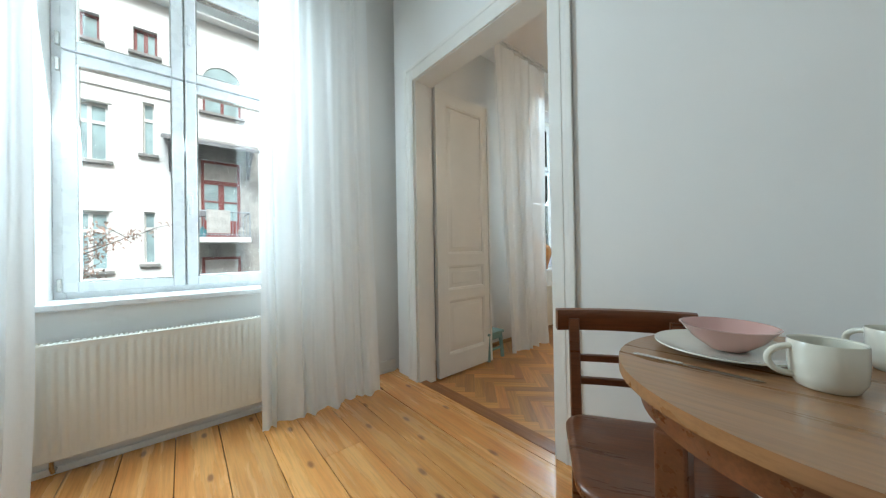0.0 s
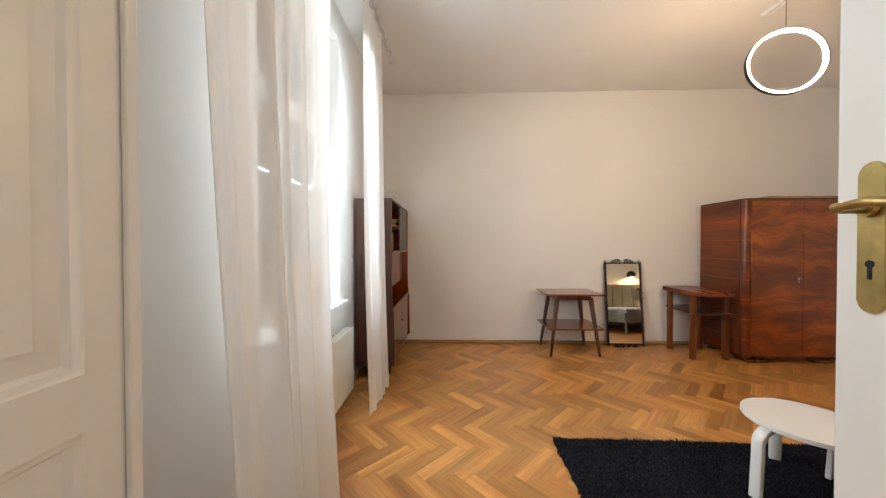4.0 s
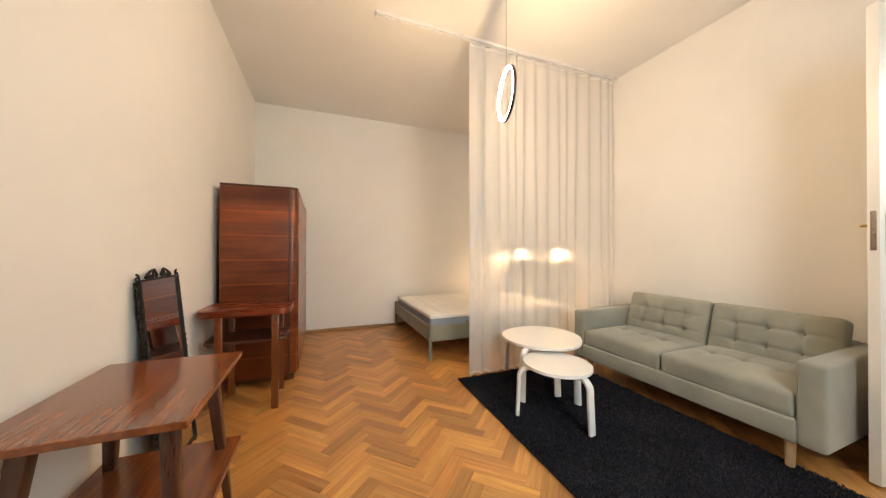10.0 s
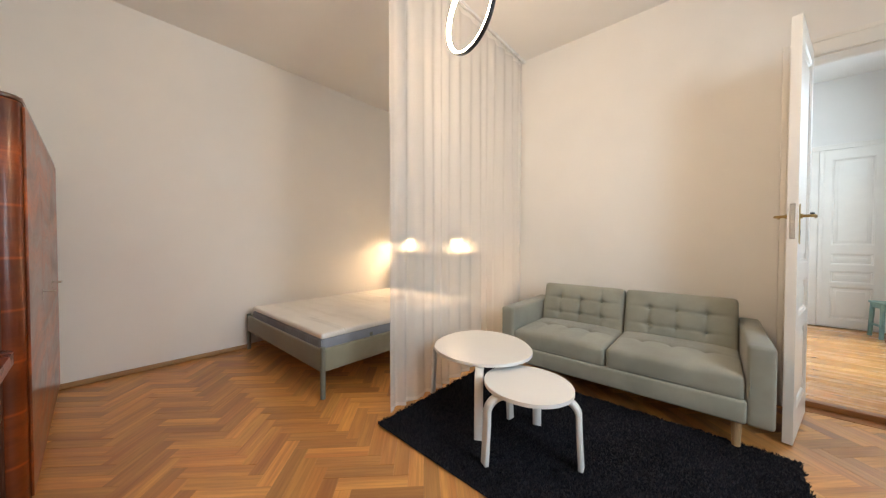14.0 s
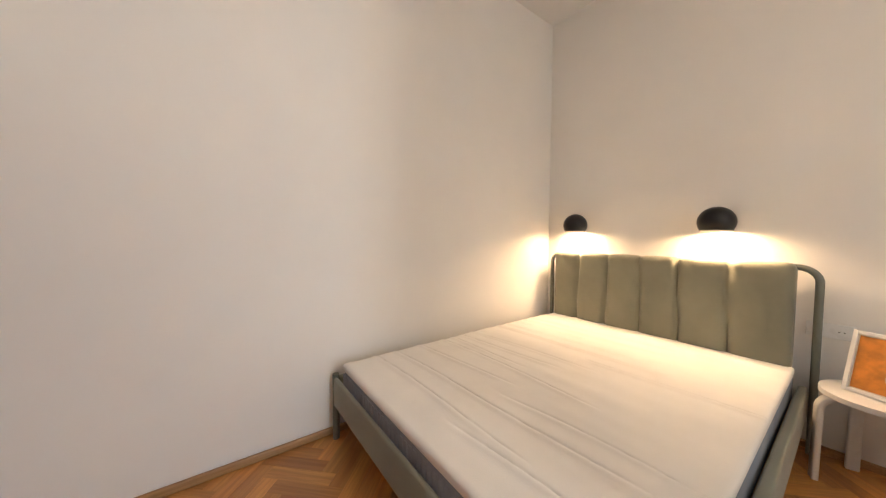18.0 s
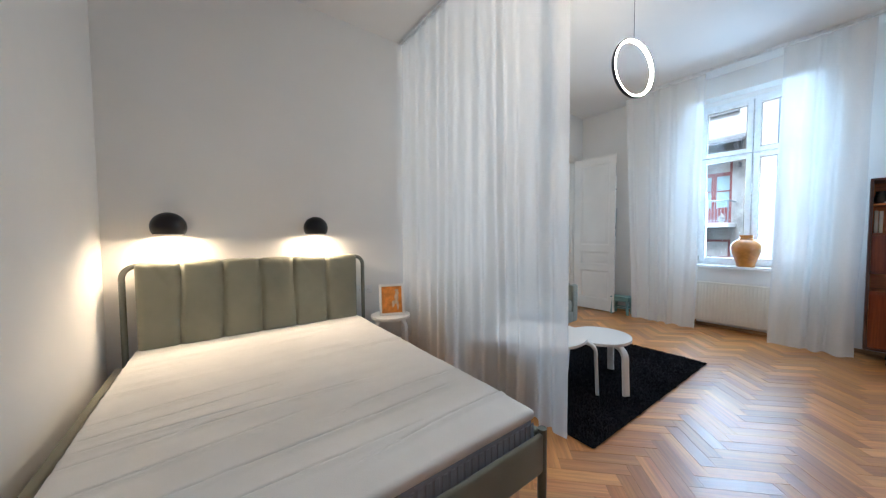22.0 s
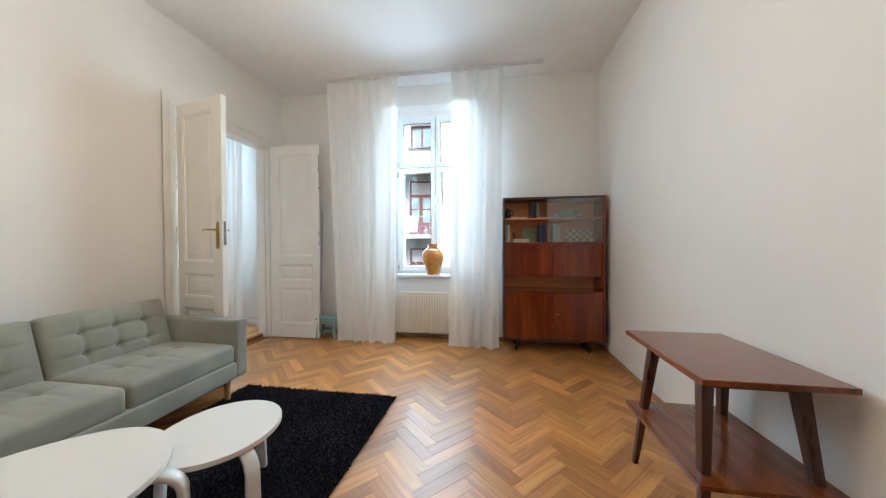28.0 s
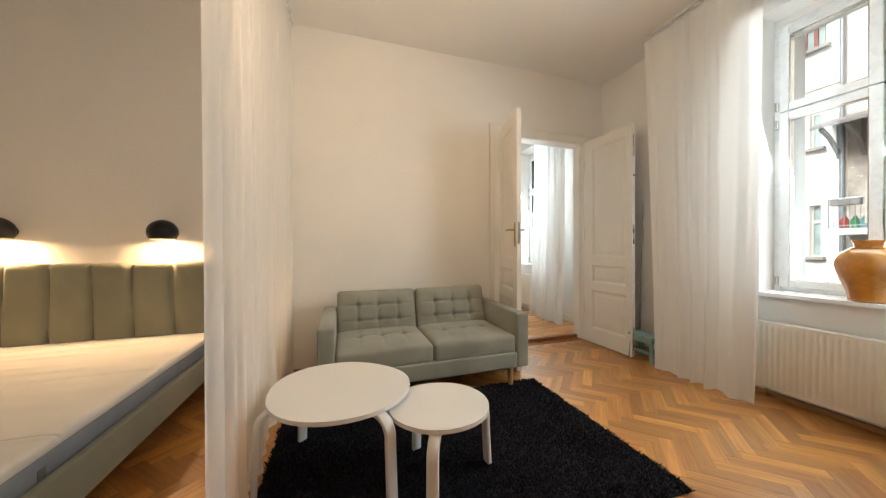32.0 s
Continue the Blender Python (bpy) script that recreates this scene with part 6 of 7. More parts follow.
part("painting", box(bmn(), -w / 2 + f + 0.006, w / 2 - f - 0.006, -0.0045, -0.0022, f + 0.006, h - f - 0.006), plain("orange_wash", (0.66, 0.24, 0.035), 0.6, vary=0.35, scale=14, fine=50), t)
pale = plain("pale_wash", (0.60, 0.47, 0.31), 0.6, vary=0.3, scale=30, fine=80)
bm = bmn()
for cx, cz, rx, rz, n in ((0.052, 0.205, 0.017, 0.022, 16), (0.045, 0.165, 0.020, 0.034, 16), (0.030, 0.120, 0.032, 0.017, 16), (0.012, 0.098, 0.012, 0.026, 12), (0.055, 0.085, 0.011, 0.040, 12), (0.048, 0.235, 0.020, 0.010, 12)):
    ring = [bm.verts.new((cx + rx * math.cos(2 * math.pi * i / n), -0.0052 - 0.0001 * len(bm.faces), cz + rz * math.sin(2 * math.pi * i / n))) for i in range(n)]
    bm.faces.new(ring)
part("pale_shape", bm, pale, t, "loose pale brush shape")
part("easel_back", box(bmn(), -0.02, 0.02, 0.0065, 0.05, 0.01, 0.012), CABDARK, t)


# ---------------------------------------------------------------- dining table, chair and what lies on the table
TC, TRX, TRY = (-0.600, -2.345), 0.395, 0.395
oval = [(TC[0] + TRX * math.cos(2 * math.pi * i / 72), TC[1] + TRY * math.sin(2 * math.pi * i / 72)) for i in range(72)]
t = thing("dining_table", "round brown wooden dining table close to the wall", "table", (TC[0], TC[1], DFL))
TT = DFL + 0.765
part("tabletop", slab(bmn(), oval, TT - 0.026, TT, 0.005, 3), TEAK, t, angle=50)
bm = bmn()
inner = [(TC[0] + (TRX - 0.045) * math.cos(2 * math.pi * i / 72), TC[1] + (TRY - 0.045) * math.sin(2 * math.pi * i / 72)) for i in range(72)]
lo = [bm.verts.new((x, y, TT - 0.095)) for x, y in inner]
hi = [bm.verts.new((x, y, TT - 0.0265)) for x, y in inner]
for i in range(72):
    bm.faces.new((lo[i], lo[(i + 1) % 72], hi[(i + 1) % 72], hi[i]))
bm.faces.new(lo[::-1])
bm.faces.new(hi)
part("apron", bm, CHAIRWOOD, t, angle=50)
for x, y in ((TC[0] - 0.22, TC[1] + 0.24), (TC[0] + 0.22, TC[1] + 0.24), (TC[0] - 0.22, TC[1] - 0.24), (TC[0] + 0.22, TC[1] - 0.24)):
    part("leg", box(bmn(), x - 0.028, x + 0.028, y - 0.028, y + 0.028, DFL, TT - 0.0955, 0.006), CHAIRWOOD, t)

# chair: local y is the way that it faces
ch = thing("dining_chair", "dark wooden chair with a curved back rail and plank seat", "chair", (-0.576, -1.986, DFL), 0, local=True)
fwd = Vector((-0.839, -0.544, 0)).normalized()
ch.matrix_basis = Matrix.Translation((-0.576, -1.986, DFL)) @ Matrix.Rotation(math.atan2(-fwd.x, fwd.y), 4, "Z")
cwid = 0.38


def dished_seat():
    """A plank seat with rounded corners, its middle hollowed a little."""
    bm = bmn()
    out = round_rect(-0.205, 0.205, -0.205, 0.205, 0.075, 7)
    rings = []
    for k, z in ((0.955, 0.412), (1.0, 0.420), (1.0, 0.436), (0.975, 0.444), (0.90, 0.446), (0.7, 0.441), (0.45, 0.436), (0.15, 0.434)):
        rings.append([bm.verts.new((x * k, y * k, z)) for x, y in out])
    for A, B in zip(rings, rings[1:]):
        for i in range(len(out)):
            j = (i + 1) % len(out)
            bm.faces.new((A[i], A[j], B[j], B[i]))
    bm.faces.new(rings[0][::-1])
    bm.faces.new(rings[-1])
    return bm


part("seat", dished_seat(), CHAIRWOOD, ch, angle=50)
for sx in (-1, 1):
    x = sx * (cwid / 2 - 0.028)
    bm = bmn()
    strip(bm, [(x, -0.255, 0.0), (x, -0.222, 0.24), (x, -0.218, 0.43), (x, -0.228, 0.60), (x, -0.246, 0.775)], (1, 0, 0), 0.036, 0.032)
    part("back_leg", bm, CHAIRWOOD, ch)
    part("front_leg", rod(bmn(), (x, 0.175, 0), (x, 0.165, 0.412), 0.015, 0.021, 12), CHAIRWOOD, ch)
    part("side_rail", box(bmn(), x - 0.010, x + 0.010, -0.175, 0.15, 0.36, 0.411, 0.003), CHAIRWOOD, ch)
bm = bmn()
pts = [(-0.222 + 0.444 * i / 14, -0.242 - 0.030 * (1 - ((i - 7) / 7) ** 2), 0.771) for i in range(15)]
strip(bm, pts, (0, 0.18, 1), 0.080, 0.026)
part("top_rail", bm, CHAIRWOOD, ch)
for z in (0.635, 0.555):
    bm = bmn()
    yb = -0.228 - (z - 0.60) * 0.10
    strip(bm, [(-cwid / 2 + 0.03 + (cwid - 0.06) * i / 8, yb - 0.012 * (1 - ((i - 4) / 4) ** 2), z) for i in range(9)], (0, 0.15, 1), 0.026, 0.014)
    part("back_slat", bm, CHAIRWOOD, ch)
part("front_rail", box(bmn(), -cwid / 2 + 0.045, cwid / 2 - 0.045, 0.155, 0.175, 0.36, 0.411, 0.003), CHAIRWOOD, ch)
part("stretcher", rod(bmn(), (-cwid / 2 + 0.03, -0.02, 0.2), (cwid / 2 - 0.03, -0.02, 0.2), 0.009, n=10), CHAIRWOOD, ch)

t = thing("plate", "large cream glazed dinner plate on the dining table", "plate", (-0.53, -2.145, TT), local=True)
part("plate", lathe(bmn(), [(0.075, 0.0), (0.08, 0.004), (0.125, 0.016), (0.145, 0.021), (0.144, 0.024), (0.122, 0.020), (0.09, 0.010), (0.0, 0.008)], n=56), CERAMIC, t)
t = thing("bowl", "pale pink glazed bowl standing on the plate", "bowl", (-0.515, -2.150, TT + 0.011), local=True)
part("bowl", lathe(bmn(), [(0.038, 0.0), (0.043, 0.004), (0.073, 0.028), (0.094, 0.056), (0.098, 0.060), (0.093, 0.060), (0.071, 0.034), (0.038, 0.010), (0.0, 0.008)], n=56), PINK, t)
for nm, pos, tn, rr in (("mug", (-0.645, -2.305, TT + 0.0005), 118, 0.051), ("mug", (-0.42, -2.41, TT + 0.0005), 60, 0.047)):
    t = thing(nm, "wide cream glazed mug with a loop handle" if rr > 0.05 else "white glazed cup further along the table", "mug", pos, tn, local=True)
    b = part("body", lathe(bmn(), [(rr * 0.72, 0.0), (rr * 0.8, 0.003), (rr * 0.97, 0.022), (rr, 0.05), (rr, 0.085), (rr * 0.98, 0.088), (rr * 0.93, 0.085), (rr * 0.92, 0.05), (rr * 0.85, 0.02), (rr * 0.3, 0.008), (0.0, 0.008)], n=48), CERAMIC, t)
    part("handle", tube(bmn(), [(rr * 0.96 + 0.036 * math.sin(math.pi * k / 16), 0, 0.048 + 0.027 * math.cos(math.pi * k / 16)) for k in range(17)], 0.006, 12), CERAMIC, t)
t = thing("table_knife", "steel table knife lying beside the plate", "knife", (-0.62, -2.02, TT), 0, local=True)
t.matrix_basis = Matrix.Translation((-0.702, -2.118, TT + 0.0005)) @ Matrix.Rotation(math.atan2(-0.24, -0.002), 4, "Z")
bm = slab(bmn(), [(-0.12, -0.006), (-0.02, -0.004), (-0.02, 0.004), (-0.12, 0.006)], 0, 0.006, 0.002)
part("handle", bm, STEEL, t)
part("blade", slab(bmn(), [(-0.0195, -0.005), (0.02, -0.010), (0.09, -0.010), (0.112, 0.0), (0.09, 0.006), (-0.0195, 0.005)], 0.001, 0.0028), STEEL, t)

# ---------------------------------------------------------------- outside: courtyard and the house across
FACADE = plain("facade_plaster", (0.82, 0.81, 0.79), 0.9, vary=0.10, scale=0.7, fine=9, relief=0.01)
# dark colour in place of the shade inside the far rooms
HOUSE_DARK = plain("house_inside_shade", (0.34, 0.32, 0.30), 0.95, vary=0.3, scale=1.2, fine=8, relief=0.01)
FACADE_OLD = plain("facade_stained_plaster", (0.46, 0.445, 0.42), 0.95, vary=0.45, scale=1.1, fine=7, relief=0.012)
STONE = plain("sill_stone", (0.30, 0.29, 0.28), 0.85, vary=0.2)
WFRAME = plain("far_window_white", (0.74, 0.74, 0.72), 0.5, vary=0.05)
REDWOOD = plain("far_door_red", (0.22, 0.055, 0.05), 0.5, vary=0.15)
ZINC = plain("zinc_sheet", (0.30, 0.35, 0.40), 0.45, 0.6, vary=0.15)
ROOF = plain("roof_sheet", (0.20, 0.20, 0.21), 0.6, vary=0.25)
# opaque panes: the sky's reflection is put into the pale teal colour
FARGLASS = plain("far_glass_sky_tint", (0.34, 0.46, 0.48), 0.10, vary=0.3, scale=2)
GROUND = plain("courtyard_ground", (0.11, 0.10, 0.09), 0.95, vary=0.3, scale=0.6, fine=12, relief=0.01)
LAUNDRY = plain("laundry_cloth", (0.55, 0.54, 0.52), 0.9, vary=0.15, scale=5)
single("ground", box(bmn(), -300, 300, OUT + 0.3, 600, -5.4, -5.0), GROUND, "bare courtyard ground below the windows", "ground", "structure")
FY = 10.6
house = thing("house", "light plastered old tenement across the courtyard with balconies", "house", (-1.0, FY, -5.0))
wins = []   # x0, x1, z0, z1, kind
for x0, x1 in ((-9.667, -8.602), (-7.344, -6.279), (-5.747, -4.827), (-3.936, -3.181), (2.143, 3.111), (4.272, 5.24), (6.402, 7.37)):
    for z0, z1 in ((3.792, 5.437), (0.665, 2.349), (-2.549, -0.806)):
        wins.append((x0, x1, z0, z1, "wide"))
for z0, z1 in ((4.15, 5.737), (0.839, 2.408), (-2.355, -0.806)):
    wins.append((-2.465, -2.213, z0, z1, "narrow"))
for x0, x1 in ((-5.892, -5.117), (-4.101, -3.327), (-2.649, -2.117), (2.239, 3.014), (4.369, 5.143)):
    wins.append((x0, x1, 7.18, 7.954, "attic"))
wins.append((-1.03, 0.05, 5.85, 6.89, "arch"))
bay = (-1.70, 0.55)
bm = bmn()
# facade in vertical strips, with holes where the windows are
cuts = sorted({-14.0, 13.0, -1.10, 0.0, *(v for w in wins for v in w[:2])})
for a, b in zip(cuts, cuts[1:]):
    hs = sorted((w[2], w[3]) for w in wins if w[0] <= a + 1e-6 and b - 1e-6 <= w[1])
    if -1.10 <= a + 1e-6 and b - 1e-6 <= 0.0:
        hs = sorted(hs + [(-1.62, 1.0), (1.63, 4.25)])
    z = -5.0
    for h0, h1 in hs:
        box(bm, a, b, FY, FY + 0.35, z, h0)
        z = h1
    box(bm, a, b, FY, FY + 0.35, z, 8.87)
part("wall", bm, FACADE, house, "pale weathered plaster")
# unseen dark backing wall behind the whole facade
part("inner_wall", box(bmn(), -14, 13, FY + 1.6, FY + 1.8, -5, 8.87), HOUSE_DARK, house)
bm = bmn()
box(bm, -14, bay[0] - 0.05, FY - 0.06, FY - 0.001, 5.92, 6.07, 0.02)
box(bm, bay[1] + 0.05, 13, FY - 0.06, FY - 0.001, 5.92, 6.07, 0.02)
part("string_course", bm, FACADE, house)
bm = bmn()
box(bm, -14, 13, FY - 0.35, FY + 0.3, 8.87, 9.05, 0.03)
part("cornice", bm, FACADE, house)
part("gutter", rod(bmn(), (-14, FY - 0.42, 9.13), (13, FY - 0.42, 9.13), 0.10, n=12), ZINC, house)
bm = bmn()
v = [bm.verts.new(p) for p in ((-14.2, FY - 0.4, 9.19), (13.2, FY - 0.4, 9.19), (13.2, FY + 5, 12.2), (-14.2, FY + 5, 12.2), (-14.2, FY - 0.4, 9.07), (13.2, FY - 0.4, 9.07), (13.2, FY + 5, 9.07), (-14.2, FY + 5, 9.07))]
for q in ((0, 1, 2, 3), (7, 6, 5, 4), (0, 4, 5, 1), (1, 5, 6, 2), (2, 6, 7, 3), (3, 7, 4, 0)):
    bm.faces.new([v[i] for i in q])
part("roof", bm, ROOF, house)
for x in (-1.775, 1.2):
    part("downpipe", rod(bmn(), (x, FY - 0.08, -5), (x, FY - 0.08, 9.07), 0.055, n=10), ZINC, house)
for x0, x1, z0, z1, kind in wins:
    y = FY + 0.14
    fm = REDWOOD if kind in ("attic", "arch") else WFRAME
    e = 0.07 if kind != "narrow" else 0.04
    bm = bmn()
    box(bm, x0, x0 + e, y, y + 0.08, z0, z1)
    box(bm, x1 - e, x1, y, y + 0.08, z0, z1)
    box(bm, x0 + e, x1 - e, y, y + 0.08, z0, z0 + e)
    box(bm, x0 + e, x1 - e, y, y + 0.08, z1 - e, z1)
    xm, zm = (x0 + x1) / 2, z0 + (z1 - z0) * 0.68
    if kind != "narrow":
        box(bm, xm - 0.045, xm + 0.045, y, y + 0.08, z0 + e, z1 - e)
    if kind in ("wide", "narrow"):
        box(bm, x0 + e, x1 - e, y - 0.002, y + 0.078, zm - 0.045, zm + 0.045)
    w = part("window", bm, fm, house)
    part("pane", box(bmn(), x0 + e, x1 - e, y + 0.04, y + 0.05, z0 + e, z1 - e), FARGLASS, w)
    # dark sheet behind the pane, painting the unlit room
    part("dark_backing", box(bmn(), x0 - 0.1, x1 + 0.1, FY + 0.36, FY + 0.40, z0 - 0.1, z1 + 0.1), HOUSE_DARK, w)
    part("sill", box(bmn(), x0 - 0.10, x1 + 0.10, FY - 0.14, FY + 0.14, z0 - 0.09, z0 - 0.001, 0.01), STONE, w, "projecting stone sill")
    if kind == "wide":
        part("lintel_band", box(bmn(), x0 - 0.08, x1 + 0.08, FY - 0.04, FY - 0.001, z1 + 0.02, z1 + 0.12, 0.01), FACADE, w)
# arched head over the stair window
bm = bmn()
n = 20
cx, cz, r0, r1 = -0.49, 6.90, 0.54, 0.69
for i in range(n):
    a0, a1 = math.pi * i / n, math.pi * (i + 1) / n
    q = [(cx + r * math.cos(a), y, cz + r * math.sin(a)) for y in (FY - 0.05, FY - 0.001) for a, r in ((a0, r0), (a0, r1), (a1, r1), (a1, r0))]
    v = [bm.verts.new(p) for p in q]
    for f in ((0, 1, 2, 3), (7, 6, 5, 4), (1, 5, 6, 2), (3, 7, 4, 0)):
        bm.faces.new([v[k] for k in f])
part("arch_moulding", bm, FACADE, house)
bm = bmn()
ring = [bm.verts.new((cx + r0 * math.cos(math.pi * i / n), FY - 0.012, cz + r0 * math.sin(math.pi * i / n))) for i in range(n + 1)]
ring2 = [bm.verts.new((p.co.x, FY - 0.002, p.co.z)) for p in ring]
bm.faces.new(ring[::-1])
bm.faces.new(ring2)
for i in range(n):
    bm.faces.new((ring[i], ring[i + 1], ring2[i + 1], ring2[i]))
part("arch_pane", bm, FARGLASS, house)
# balconies between the downpipes, before a strip of old stained plaster
bx0, bx1 = -1.68, 0.14
door_x = (-1.10, 0.0)
bm = bmn()
box(bm, bay[0], door_x[0], FY - 0.014, FY - 0.001, -4.9, 4.95)
box(bm, door_x[1], bay[1], FY - 0.014, FY - 0.001, -4.9, 4.95)
for za, zb in ((-4.9, -1.62), (1.0, 1.63), (4.25, 4.95)):
    box(bm, door_x[0], door_x[1], FY - 0.014, FY - 0.001, za, zb)
part("old_plaster", bm, FACADE_OLD, house, "grey stained old plaster")
for zs, has_roof in ((-1.85, False), (1.40, True)):
    b = part("balcony", box(bmn(), bx0, bx1, FY - 1.15, FY - 0.016, zs + 0.06, zs + 0.22, 0.01), FACADE, house, "concrete balcony slab")
    bm = bmn()
    rod(bm, (bx0 + 0.03, FY - 1.10, zs + 1.02), (bx1 - 0.03, FY - 1.10, zs + 1.02), 0.022, n=8)
    rod(bm, (bx0 + 0.03, FY - 1.10, zs + 0.30), (bx1 - 0.03, FY - 1.10, zs + 0.30), 0.012, n=8)
    for x in (bx0 + 0.03, bx1 - 0.03):
        rod(bm, (x, FY - 1.10, zs + 1.02), (x, FY - 0.016, zs + 1.02), 0.022, n=8)
        rod(bm, (x, FY - 1.10, zs + 0.22), (x, FY - 1.10, zs + 1.02), 0.018, n=8)
    r = part("railing", bm, ZINC, b, "thin painted iron railing")
    for x in np.linspace(bx0 + 0.03, bx1 - 0.03, 20)[1:-1]:
        part("baluster", rod(bmn(), (float(x), FY - 1.10, zs + 0.22), (float(x), FY - 1.10, zs + 1.01), 0.008, n=6), ZINC, r)
    bm = bmn()
    dx0, dx1, dz0, dz1, dy = door_x[0], door_x[1], zs + 0.24, zs + 2.85, FY + 0.10
    e, xm = 0.09, (door_x[0] + door_x[1]) / 2
    for x0, x1, z0, z1 in ((dx0, dx0 + e, dz0, dz1), (dx1 - e, dx1, dz0, dz1), (dx0 + e, dx1 - e, dz1 - e, dz1), (dx0 + e, dx1 - e, dz0, dz0 + 0.6), (xm - 0.08, xm + 0.08, dz0 + 0.6, zs + 2.05), (dx0 + e, dx1 - e, zs + 2.05, zs + 2.19), (dx0 + e, xm - 0.08, zs + 1.45, zs + 1.50), (xm + 0.08, dx1 - e, zs + 1.45, zs + 1.50)):
        box(bm, x0, x1, dy, dy + 0.07, z0, z1)
    d = part("balcony_door", bm, REDWOOD, b, "red-brown glazed balcony door")
    part("pane", box(bmn(), dx0 + e, dx1 - e, dy + 0.03, dy + 0.04, dz0 + 0.6, zs + 2.05), FARGLASS, d)
    part("transom_pane", box(bmn(), dx0 + e, dx1 - e, dy + 0.03, dy + 0.04, zs + 2.19, dz1 - e), LAUNDRY, d, "curtained transom light")
    if has_roof:
        bm = bmn()
        v = [bm.verts.new(p) for p in [(x, y, z + h) for h in (0.0, 0.09) for x, y, z in ((-2.03, FY - 1.08, 4.44), (0.42, FY - 1.08, 4.44), (0.42, FY - 0.016, 4.80), (-2.03, FY - 0.016, 4.80))]]
        for q in ((3, 2, 1, 0), (4, 5, 6, 7), (0, 1, 5, 4), (1, 2, 6, 5), (2, 3, 7, 6), (3, 0, 4, 7)):
            bm.faces.new([v[i] for i in q])
        part("canopy", bm, ROOF, b, "dark timber canopy")
        for x in (-1.84, -1.385, 0.22):
            bm = bmn()
            strip(bm, [(x, FY - 0.98, 4.44), (x, FY - 0.55, 4.24), (x, FY - 0.05, 3.80)], (1, 0, 0), 0.09, 0.09)
            box(bm, x - 0.045, x + 0.045, FY - 0.10, FY - 0.016, 3.70, 4.72, 0.01)
            part("canopy_bracket", bm, ROOF, b)
        bm = bmn()
        cols, rws = 14, 6
        gv = [[bm.verts.new((-1.02 + 0.60 * c / cols, FY - 1.135 - 0.012 * math.sin(c * 1.3), zs + 1.06 - 0.72 * r / rws)) for c in range(cols + 1)] for r in range(rws + 1)]
        for A, B in zip(gv, gv[1:]):
            for c in range(cols):
                bm.faces.new((A[c], B[c], B[c + 1], A[c + 1]))
        part("laundry", bm, LAUNDRY, b, "pale cloth hung over the railing")
        part("flower_box", box(bmn(), -1.56, -1.04, FY - 1.30, FY - 1.13, zs + 0.82, zs + 1.0, 0.02), ROOF, b, "dark hanging flower box")
        for x, col in ((-1.45, (0.40, 0.06, 0.05)), (-1.27, (0.04, 0.28, 0.12)), (-1.10, (0.10, 0.32, 0.36)), (-0.10, (0.45, 0.43, 0.40))):
            part("flower_pot", lathe(bmn(), [(0.07, 0), (0.10, 0.16), (0.11, 0.2), (0.06, 0.26), (0.02, 0.34)], (x, FY - 0.85, zs + 0.221), 14), plain("pot_colour", col, 0.6), b)


# ---------------------------------------------------------------- trees in the courtyard
def tree(name, label, base, height, spread, leaf_mat, bark, n_limbs, n_leaves, seed, size, conifer=False):
    rng = random.Random(seed)
    t = thing(name, label, "tree", base, local=True)
    bm = bmn()
    tips = []
    trunk = [(0.04 * math.sin(k), 0.04 * math.cos(2 * k), height * k / 8) for k in range(9)]
    tube(bm, trunk, lambda s: 0.11 * (1 - 0.85 * s) + 0.01, 9)
    part("trunk", bm, bark, t)
    bm = bmn()
    for i in range(n_limbs):
        f = rng.uniform(0.25, 0.98)
        z = height * f
        a = rng.uniform(0, 2 * math.pi)
        ln = spread * ((1.05 - f) if conifer else rng.uniform(0.5, 1.0) * (1.15 - 0.5 * f))
        rise = -0.15 if conifer else rng.uniform(0.25, 0.7)
        p0 = Vector((0, 0, z))
        pts = [p0 + Vector((math.cos(a) * ln * s, math.sin(a) * ln * s, rise * ln * s + 0.08 * math.sin(3 * s + i))) for s in (0, 0.35, 0.7, 1.0)]
        tube(bm, pts, lambda s: 0.018 * (1 - 0.8 * s) + 0.003, 5)
        tips += [pts[1].lerp(pts[3], rng.random()) for _ in range(4)]
        for k in range(4):
            b0 = pts[1].lerp(pts[3], rng.random())
            b1 = b0 + Vector((rng.uniform(-1, 1), rng.uniform(-1, 1), rng.uniform(-0.2, 0.8))) * ln * 0.32
            tube(bm, [b0, b0.lerp(b1, 0.5) + Vector((0, 0, 0.03)), b1], lambda s: 0.009 * (1 - 0.7 * s) + 0.0015, 4)
            tips += [b0.lerp(b1, rng.random()) for _ in range(3)]
    part("limbs", bm, bark, t)
    verts, faces = [], []
    for i in range(n_leaves):
        c = tips[rng.randrange(len(tips))] + Vector((rng.gauss(0, 0.09), rng.gauss(0, 0.09), rng.gauss(0, 0.08)))
        q = Euler((rng.uniform(0, 6.3), rng.uniform(0, 6.3), rng.uniform(0, 6.3))).to_quaternion()
        s = size * rng.uniform(0.6, 1.3)
        w = s * (0.16 if conifer else 0.42)
        k = len(verts)
        verts += [c + q @ Vector(p) for p in ((-s, 0, 0), (0, -w, 0.15 * s), (s, 0, 0), (0, w, 0.15 * s))]
        faces.append((k, k + 1, k + 2, k + 3))
    me = bpy.data.meshes.new("crown")
    me.from_pydata([tuple(v) for v in verts], [], faces)
    me.materials.append(leaf_mat)
    c = new("crown", me)
    c.parent = t
    tagged(c, kind="stuff")
    return t


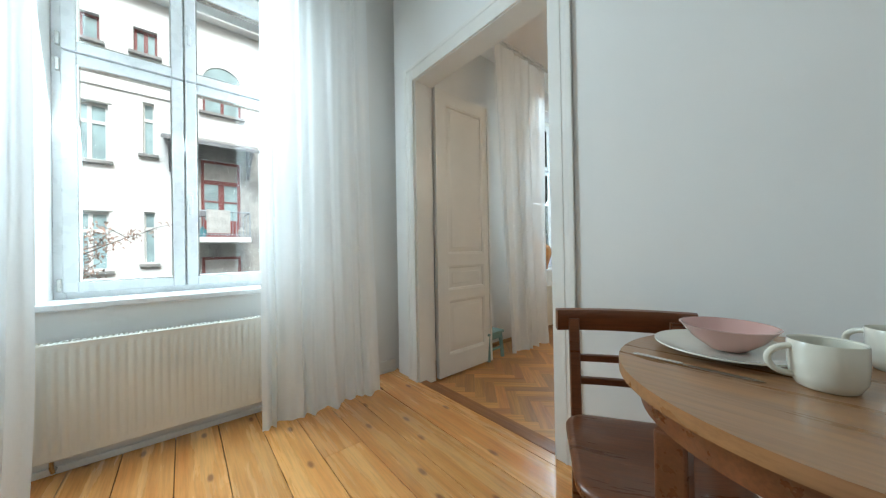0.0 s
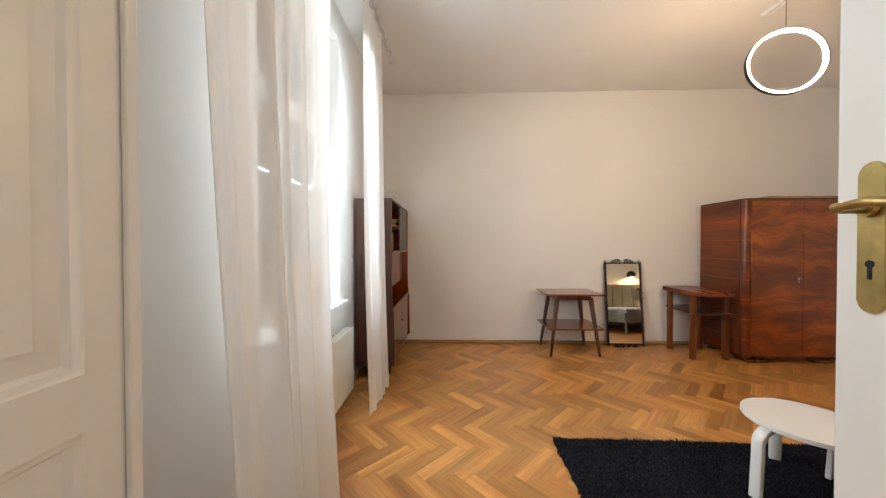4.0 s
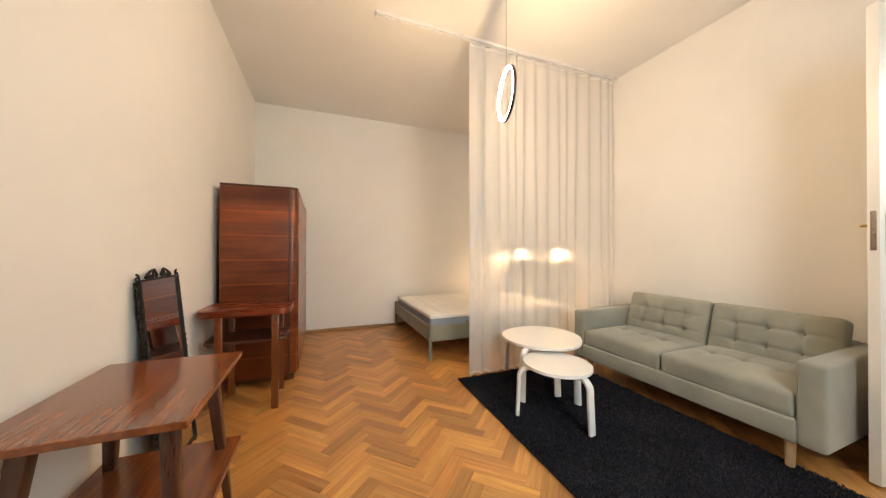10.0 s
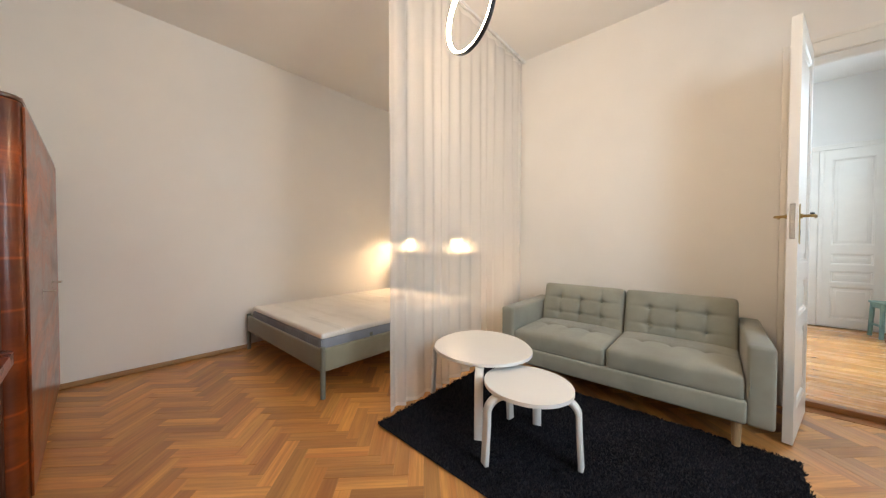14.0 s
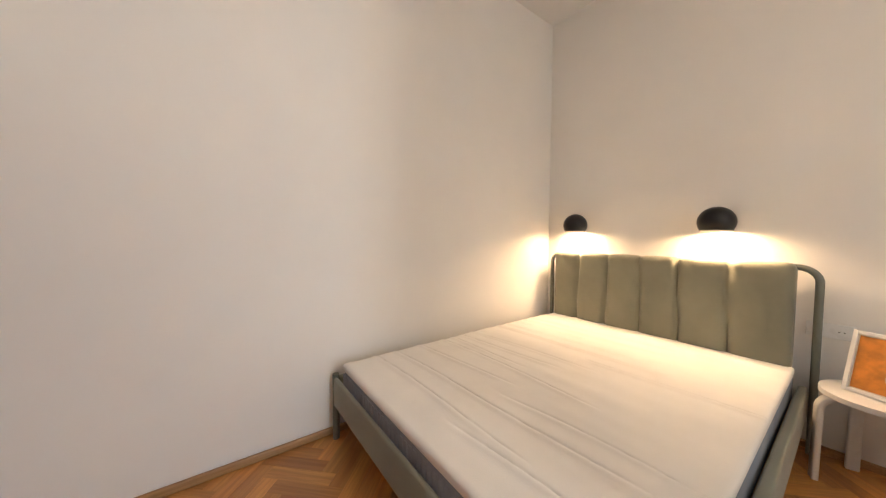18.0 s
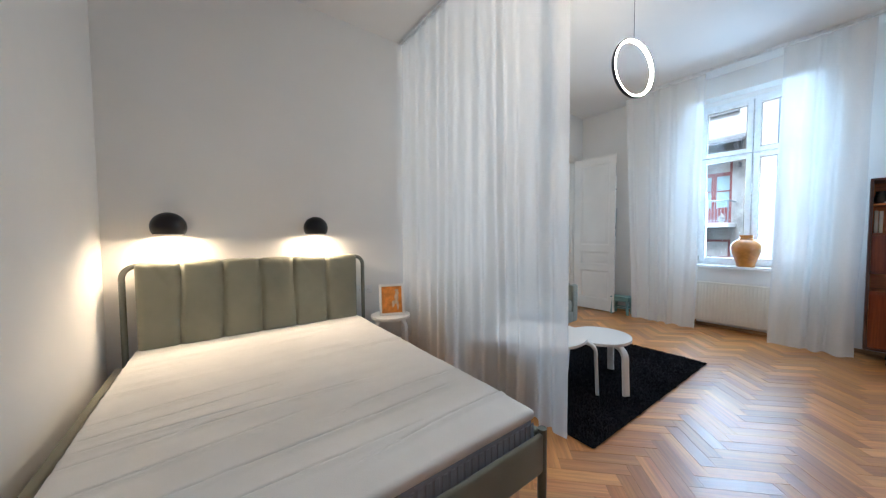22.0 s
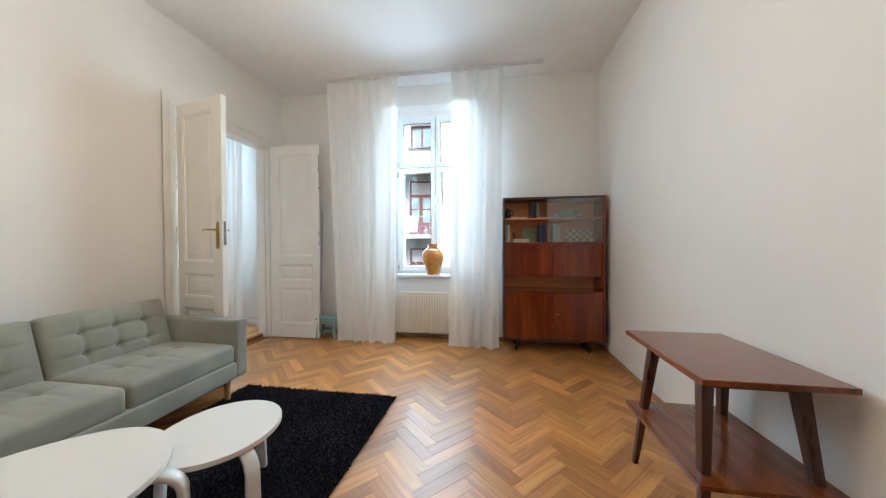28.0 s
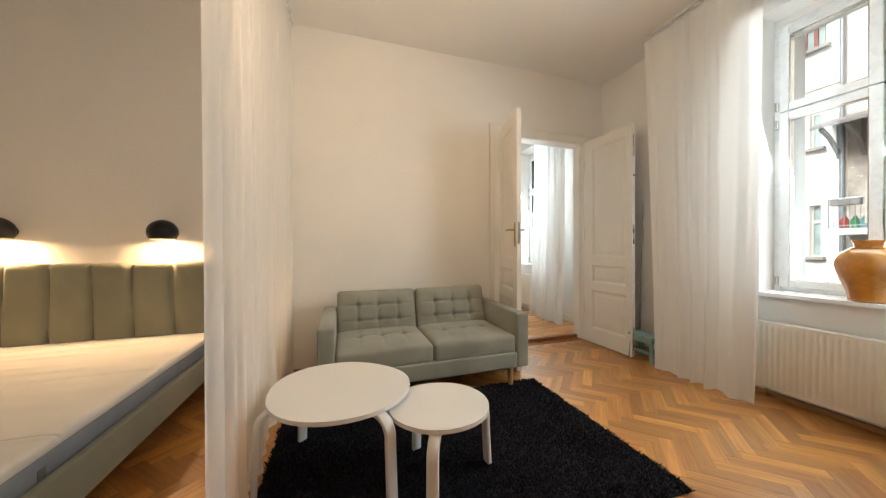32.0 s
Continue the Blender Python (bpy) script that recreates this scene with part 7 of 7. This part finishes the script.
BARK = plain("bark_grey_brown", (0.15, 0.115, 0.095), 0.9, vary=0.3, scale=8)
RUSSET = plain("withered_leaves", (0.46, 0.30, 0.24), 0.8, vary=0.4, scale=4)
SPRUCE = plain("spruce_needles", (0.045, 0.085, 0.05), 0.8, vary=0.4, scale=4)
tree("tree", "bare autumn tree with withered reddish leaves", (-3.7, 6.4, -5.0), 6.4, 2.5, RUSSET, BARK, 95, 15000, 5, 0.040)
tree("spruce", "dark green spruce at the side of the courtyard", (-5.4, 6.0, -5.0), 8.0, 1.7, SPRUCE, BARK, 70, 9000, 9, 0.085, True)

# ---------------------------------------------------------------- pine boards of the dining room
x, k = -0.127, 0
rng = random.Random(11)
while x > DX + 0.01:
    w = 0.098 if k == 0 else rng.choice((0.185, 0.195, 0.20, 0.21))
    x0 = max(DX, x - w)
    cut = rng.uniform(-3.2, -0.6)
    for ya, yb in (((DY0, DY1 + 0.02),) if k < 1 or rng.random() < 0.55 else ((DY0, cut), (cut, DY1 + 0.02))):
        dz = rng.uniform(-0.0008, 0.0008)
        bm = bmn()
        hx, hy = (x - x0) / 2 - 0.0013, (yb - ya) / 2 - 0.0008
        box(bm, -hx, hx, -hy, hy, -0.022, 0.0, 0.0016, 1)
        me = finish("board", bm, PINE)
        ob = new("board", me)
        ob.parent = FLOOR2
        ob.location = ((x + x0) / 2, (ya + yb) / 2, DFL + dz)
    x, k = x0, k + 1

# ---------------------------------------------------------------- oak herringbone of the living room
PL, PW = 0.340, 0.077
s2 = math.sqrt(0.5)


def plank_mesh():
    bm = bmn()
    hx, hy, b = PL / 2 - 0.0001, PW / 2 - 0.0001, 0.0006
    lo = [bm.verts.new((x, y, -0.012)) for x, y in ((-hx, -hy), (hx, -hy), (hx, hy), (-hx, hy))]
    mi = [bm.verts.new((x, y, -b)) for x, y in ((-hx, -hy), (hx, -hy), (hx, hy), (-hx, hy))]
    hi = [bm.verts.new((x, y, 0.0)) for x, y in ((-hx + b, -hy + b), (hx - b, -hy + b), (hx - b, hy - b), (-hx + b, hy - b))]
    bm.faces.new(hi)
    for A, B in ((lo, mi), (mi, hi)):
        for i in range(4):
            bm.faces.new((A[i], A[(i + 1) % 4], B[(i + 1) % 4], B[i]))
    uv = bm.loops.layers.uv.new("UVMap")
    for f in bm.faces:
        for l in f.loops:
            l[uv].uv = (l.vert.co.x, l.vert.co.y)
    return bm


spots = []
ROWSTEP, COLSTEP = PW * math.sqrt(2), PL * math.sqrt(2)
# two sets of planks at +45 and -45 degrees make the zigzag; columns run along y
XOFF = 2.607
for ci in range(-6, 6):
    for ri in range(-4, 60):
        for tt, (dx, dy) in ((45, (0.0, 0.0)), (-45, (COLSTEP / 2, 0.0))):
            sgn = 1 if tt > 0 else -1
            cx = XOFF + ci * COLSTEP + dx
            cy = 0.269 - ri * ROWSTEP + (PW * s2 if sgn < 0 else 0.0)
            spots.append((cx, cy, tt))


def touches(cx, cy, tt):
    c, s = math.cos(radians(tt)), math.sin(radians(tt))
    for a in (-0.5, 0, 0.5):
        for b in (-0.5, 0.5):
            x, y = cx + a * PL * c - b * PW * s, cy + a * PL * s + b * PW * c
            if -0.09 < x < LX and LY < y < 0.0 and (x > 0 or OY0 < y < OY1):
                return True
    return False


spots = [p for p in spots if touches(*p)]
spots.sort(key=lambda p: abs(p[0] - 2.75) * 1.4 + max(0.0, abs(p[1] + 3.0) - 1.3))
rng = random.Random(3)
near = bpy.data.meshes.new("plank")
bm = plank_mesh()
bm.to_mesh(near)
bm.free()
near.materials.append(OAK)
for cx, cy, tt in spots[:300]:
    ob = new("plank", near)
    ob.parent = FLOOR
    ob.matrix_basis = pose(cx, cy, rng.uniform(-0.0003, 0.0002), rng.uniform(-0.9, 0.9), rng.uniform(-0.2, 0.2), tt + (180 if rng.random() < 0.5 else 0))
verts, faces, uvs = [], [], []
src = near
sv = [v.co.copy() for v in src.vertices]
sf = [list(p.vertices) for p in src.polygons]
for cx, cy, tt in spots[300:]:
    m = pose(cx, cy, rng.uniform(-0.0003, 0.0002), rng.uniform(-0.9, 0.9), rng.uniform(-0.2, 0.2), tt)
    k = len(verts)
    verts += [tuple(m @ v) for v in sv]
    faces += [[i + k for i in f] for f in sf]
    uvs += [(sv[i].x, sv[i].y) for f in sf for i in f]
me = bpy.data.meshes.new("plank_field")
me.from_pydata(verts, [], faces)
lay = me.uv_layers.new(name="UVMap")
lay.data.foreach_set("uv", [c for q in uvs for c in q])
me.materials.append(OAK_REST)
ob = new("plank_field", me)
ob.parent = FLOOR
tagged(ob, "rest of the oak herringbone planks", kind="stuff")
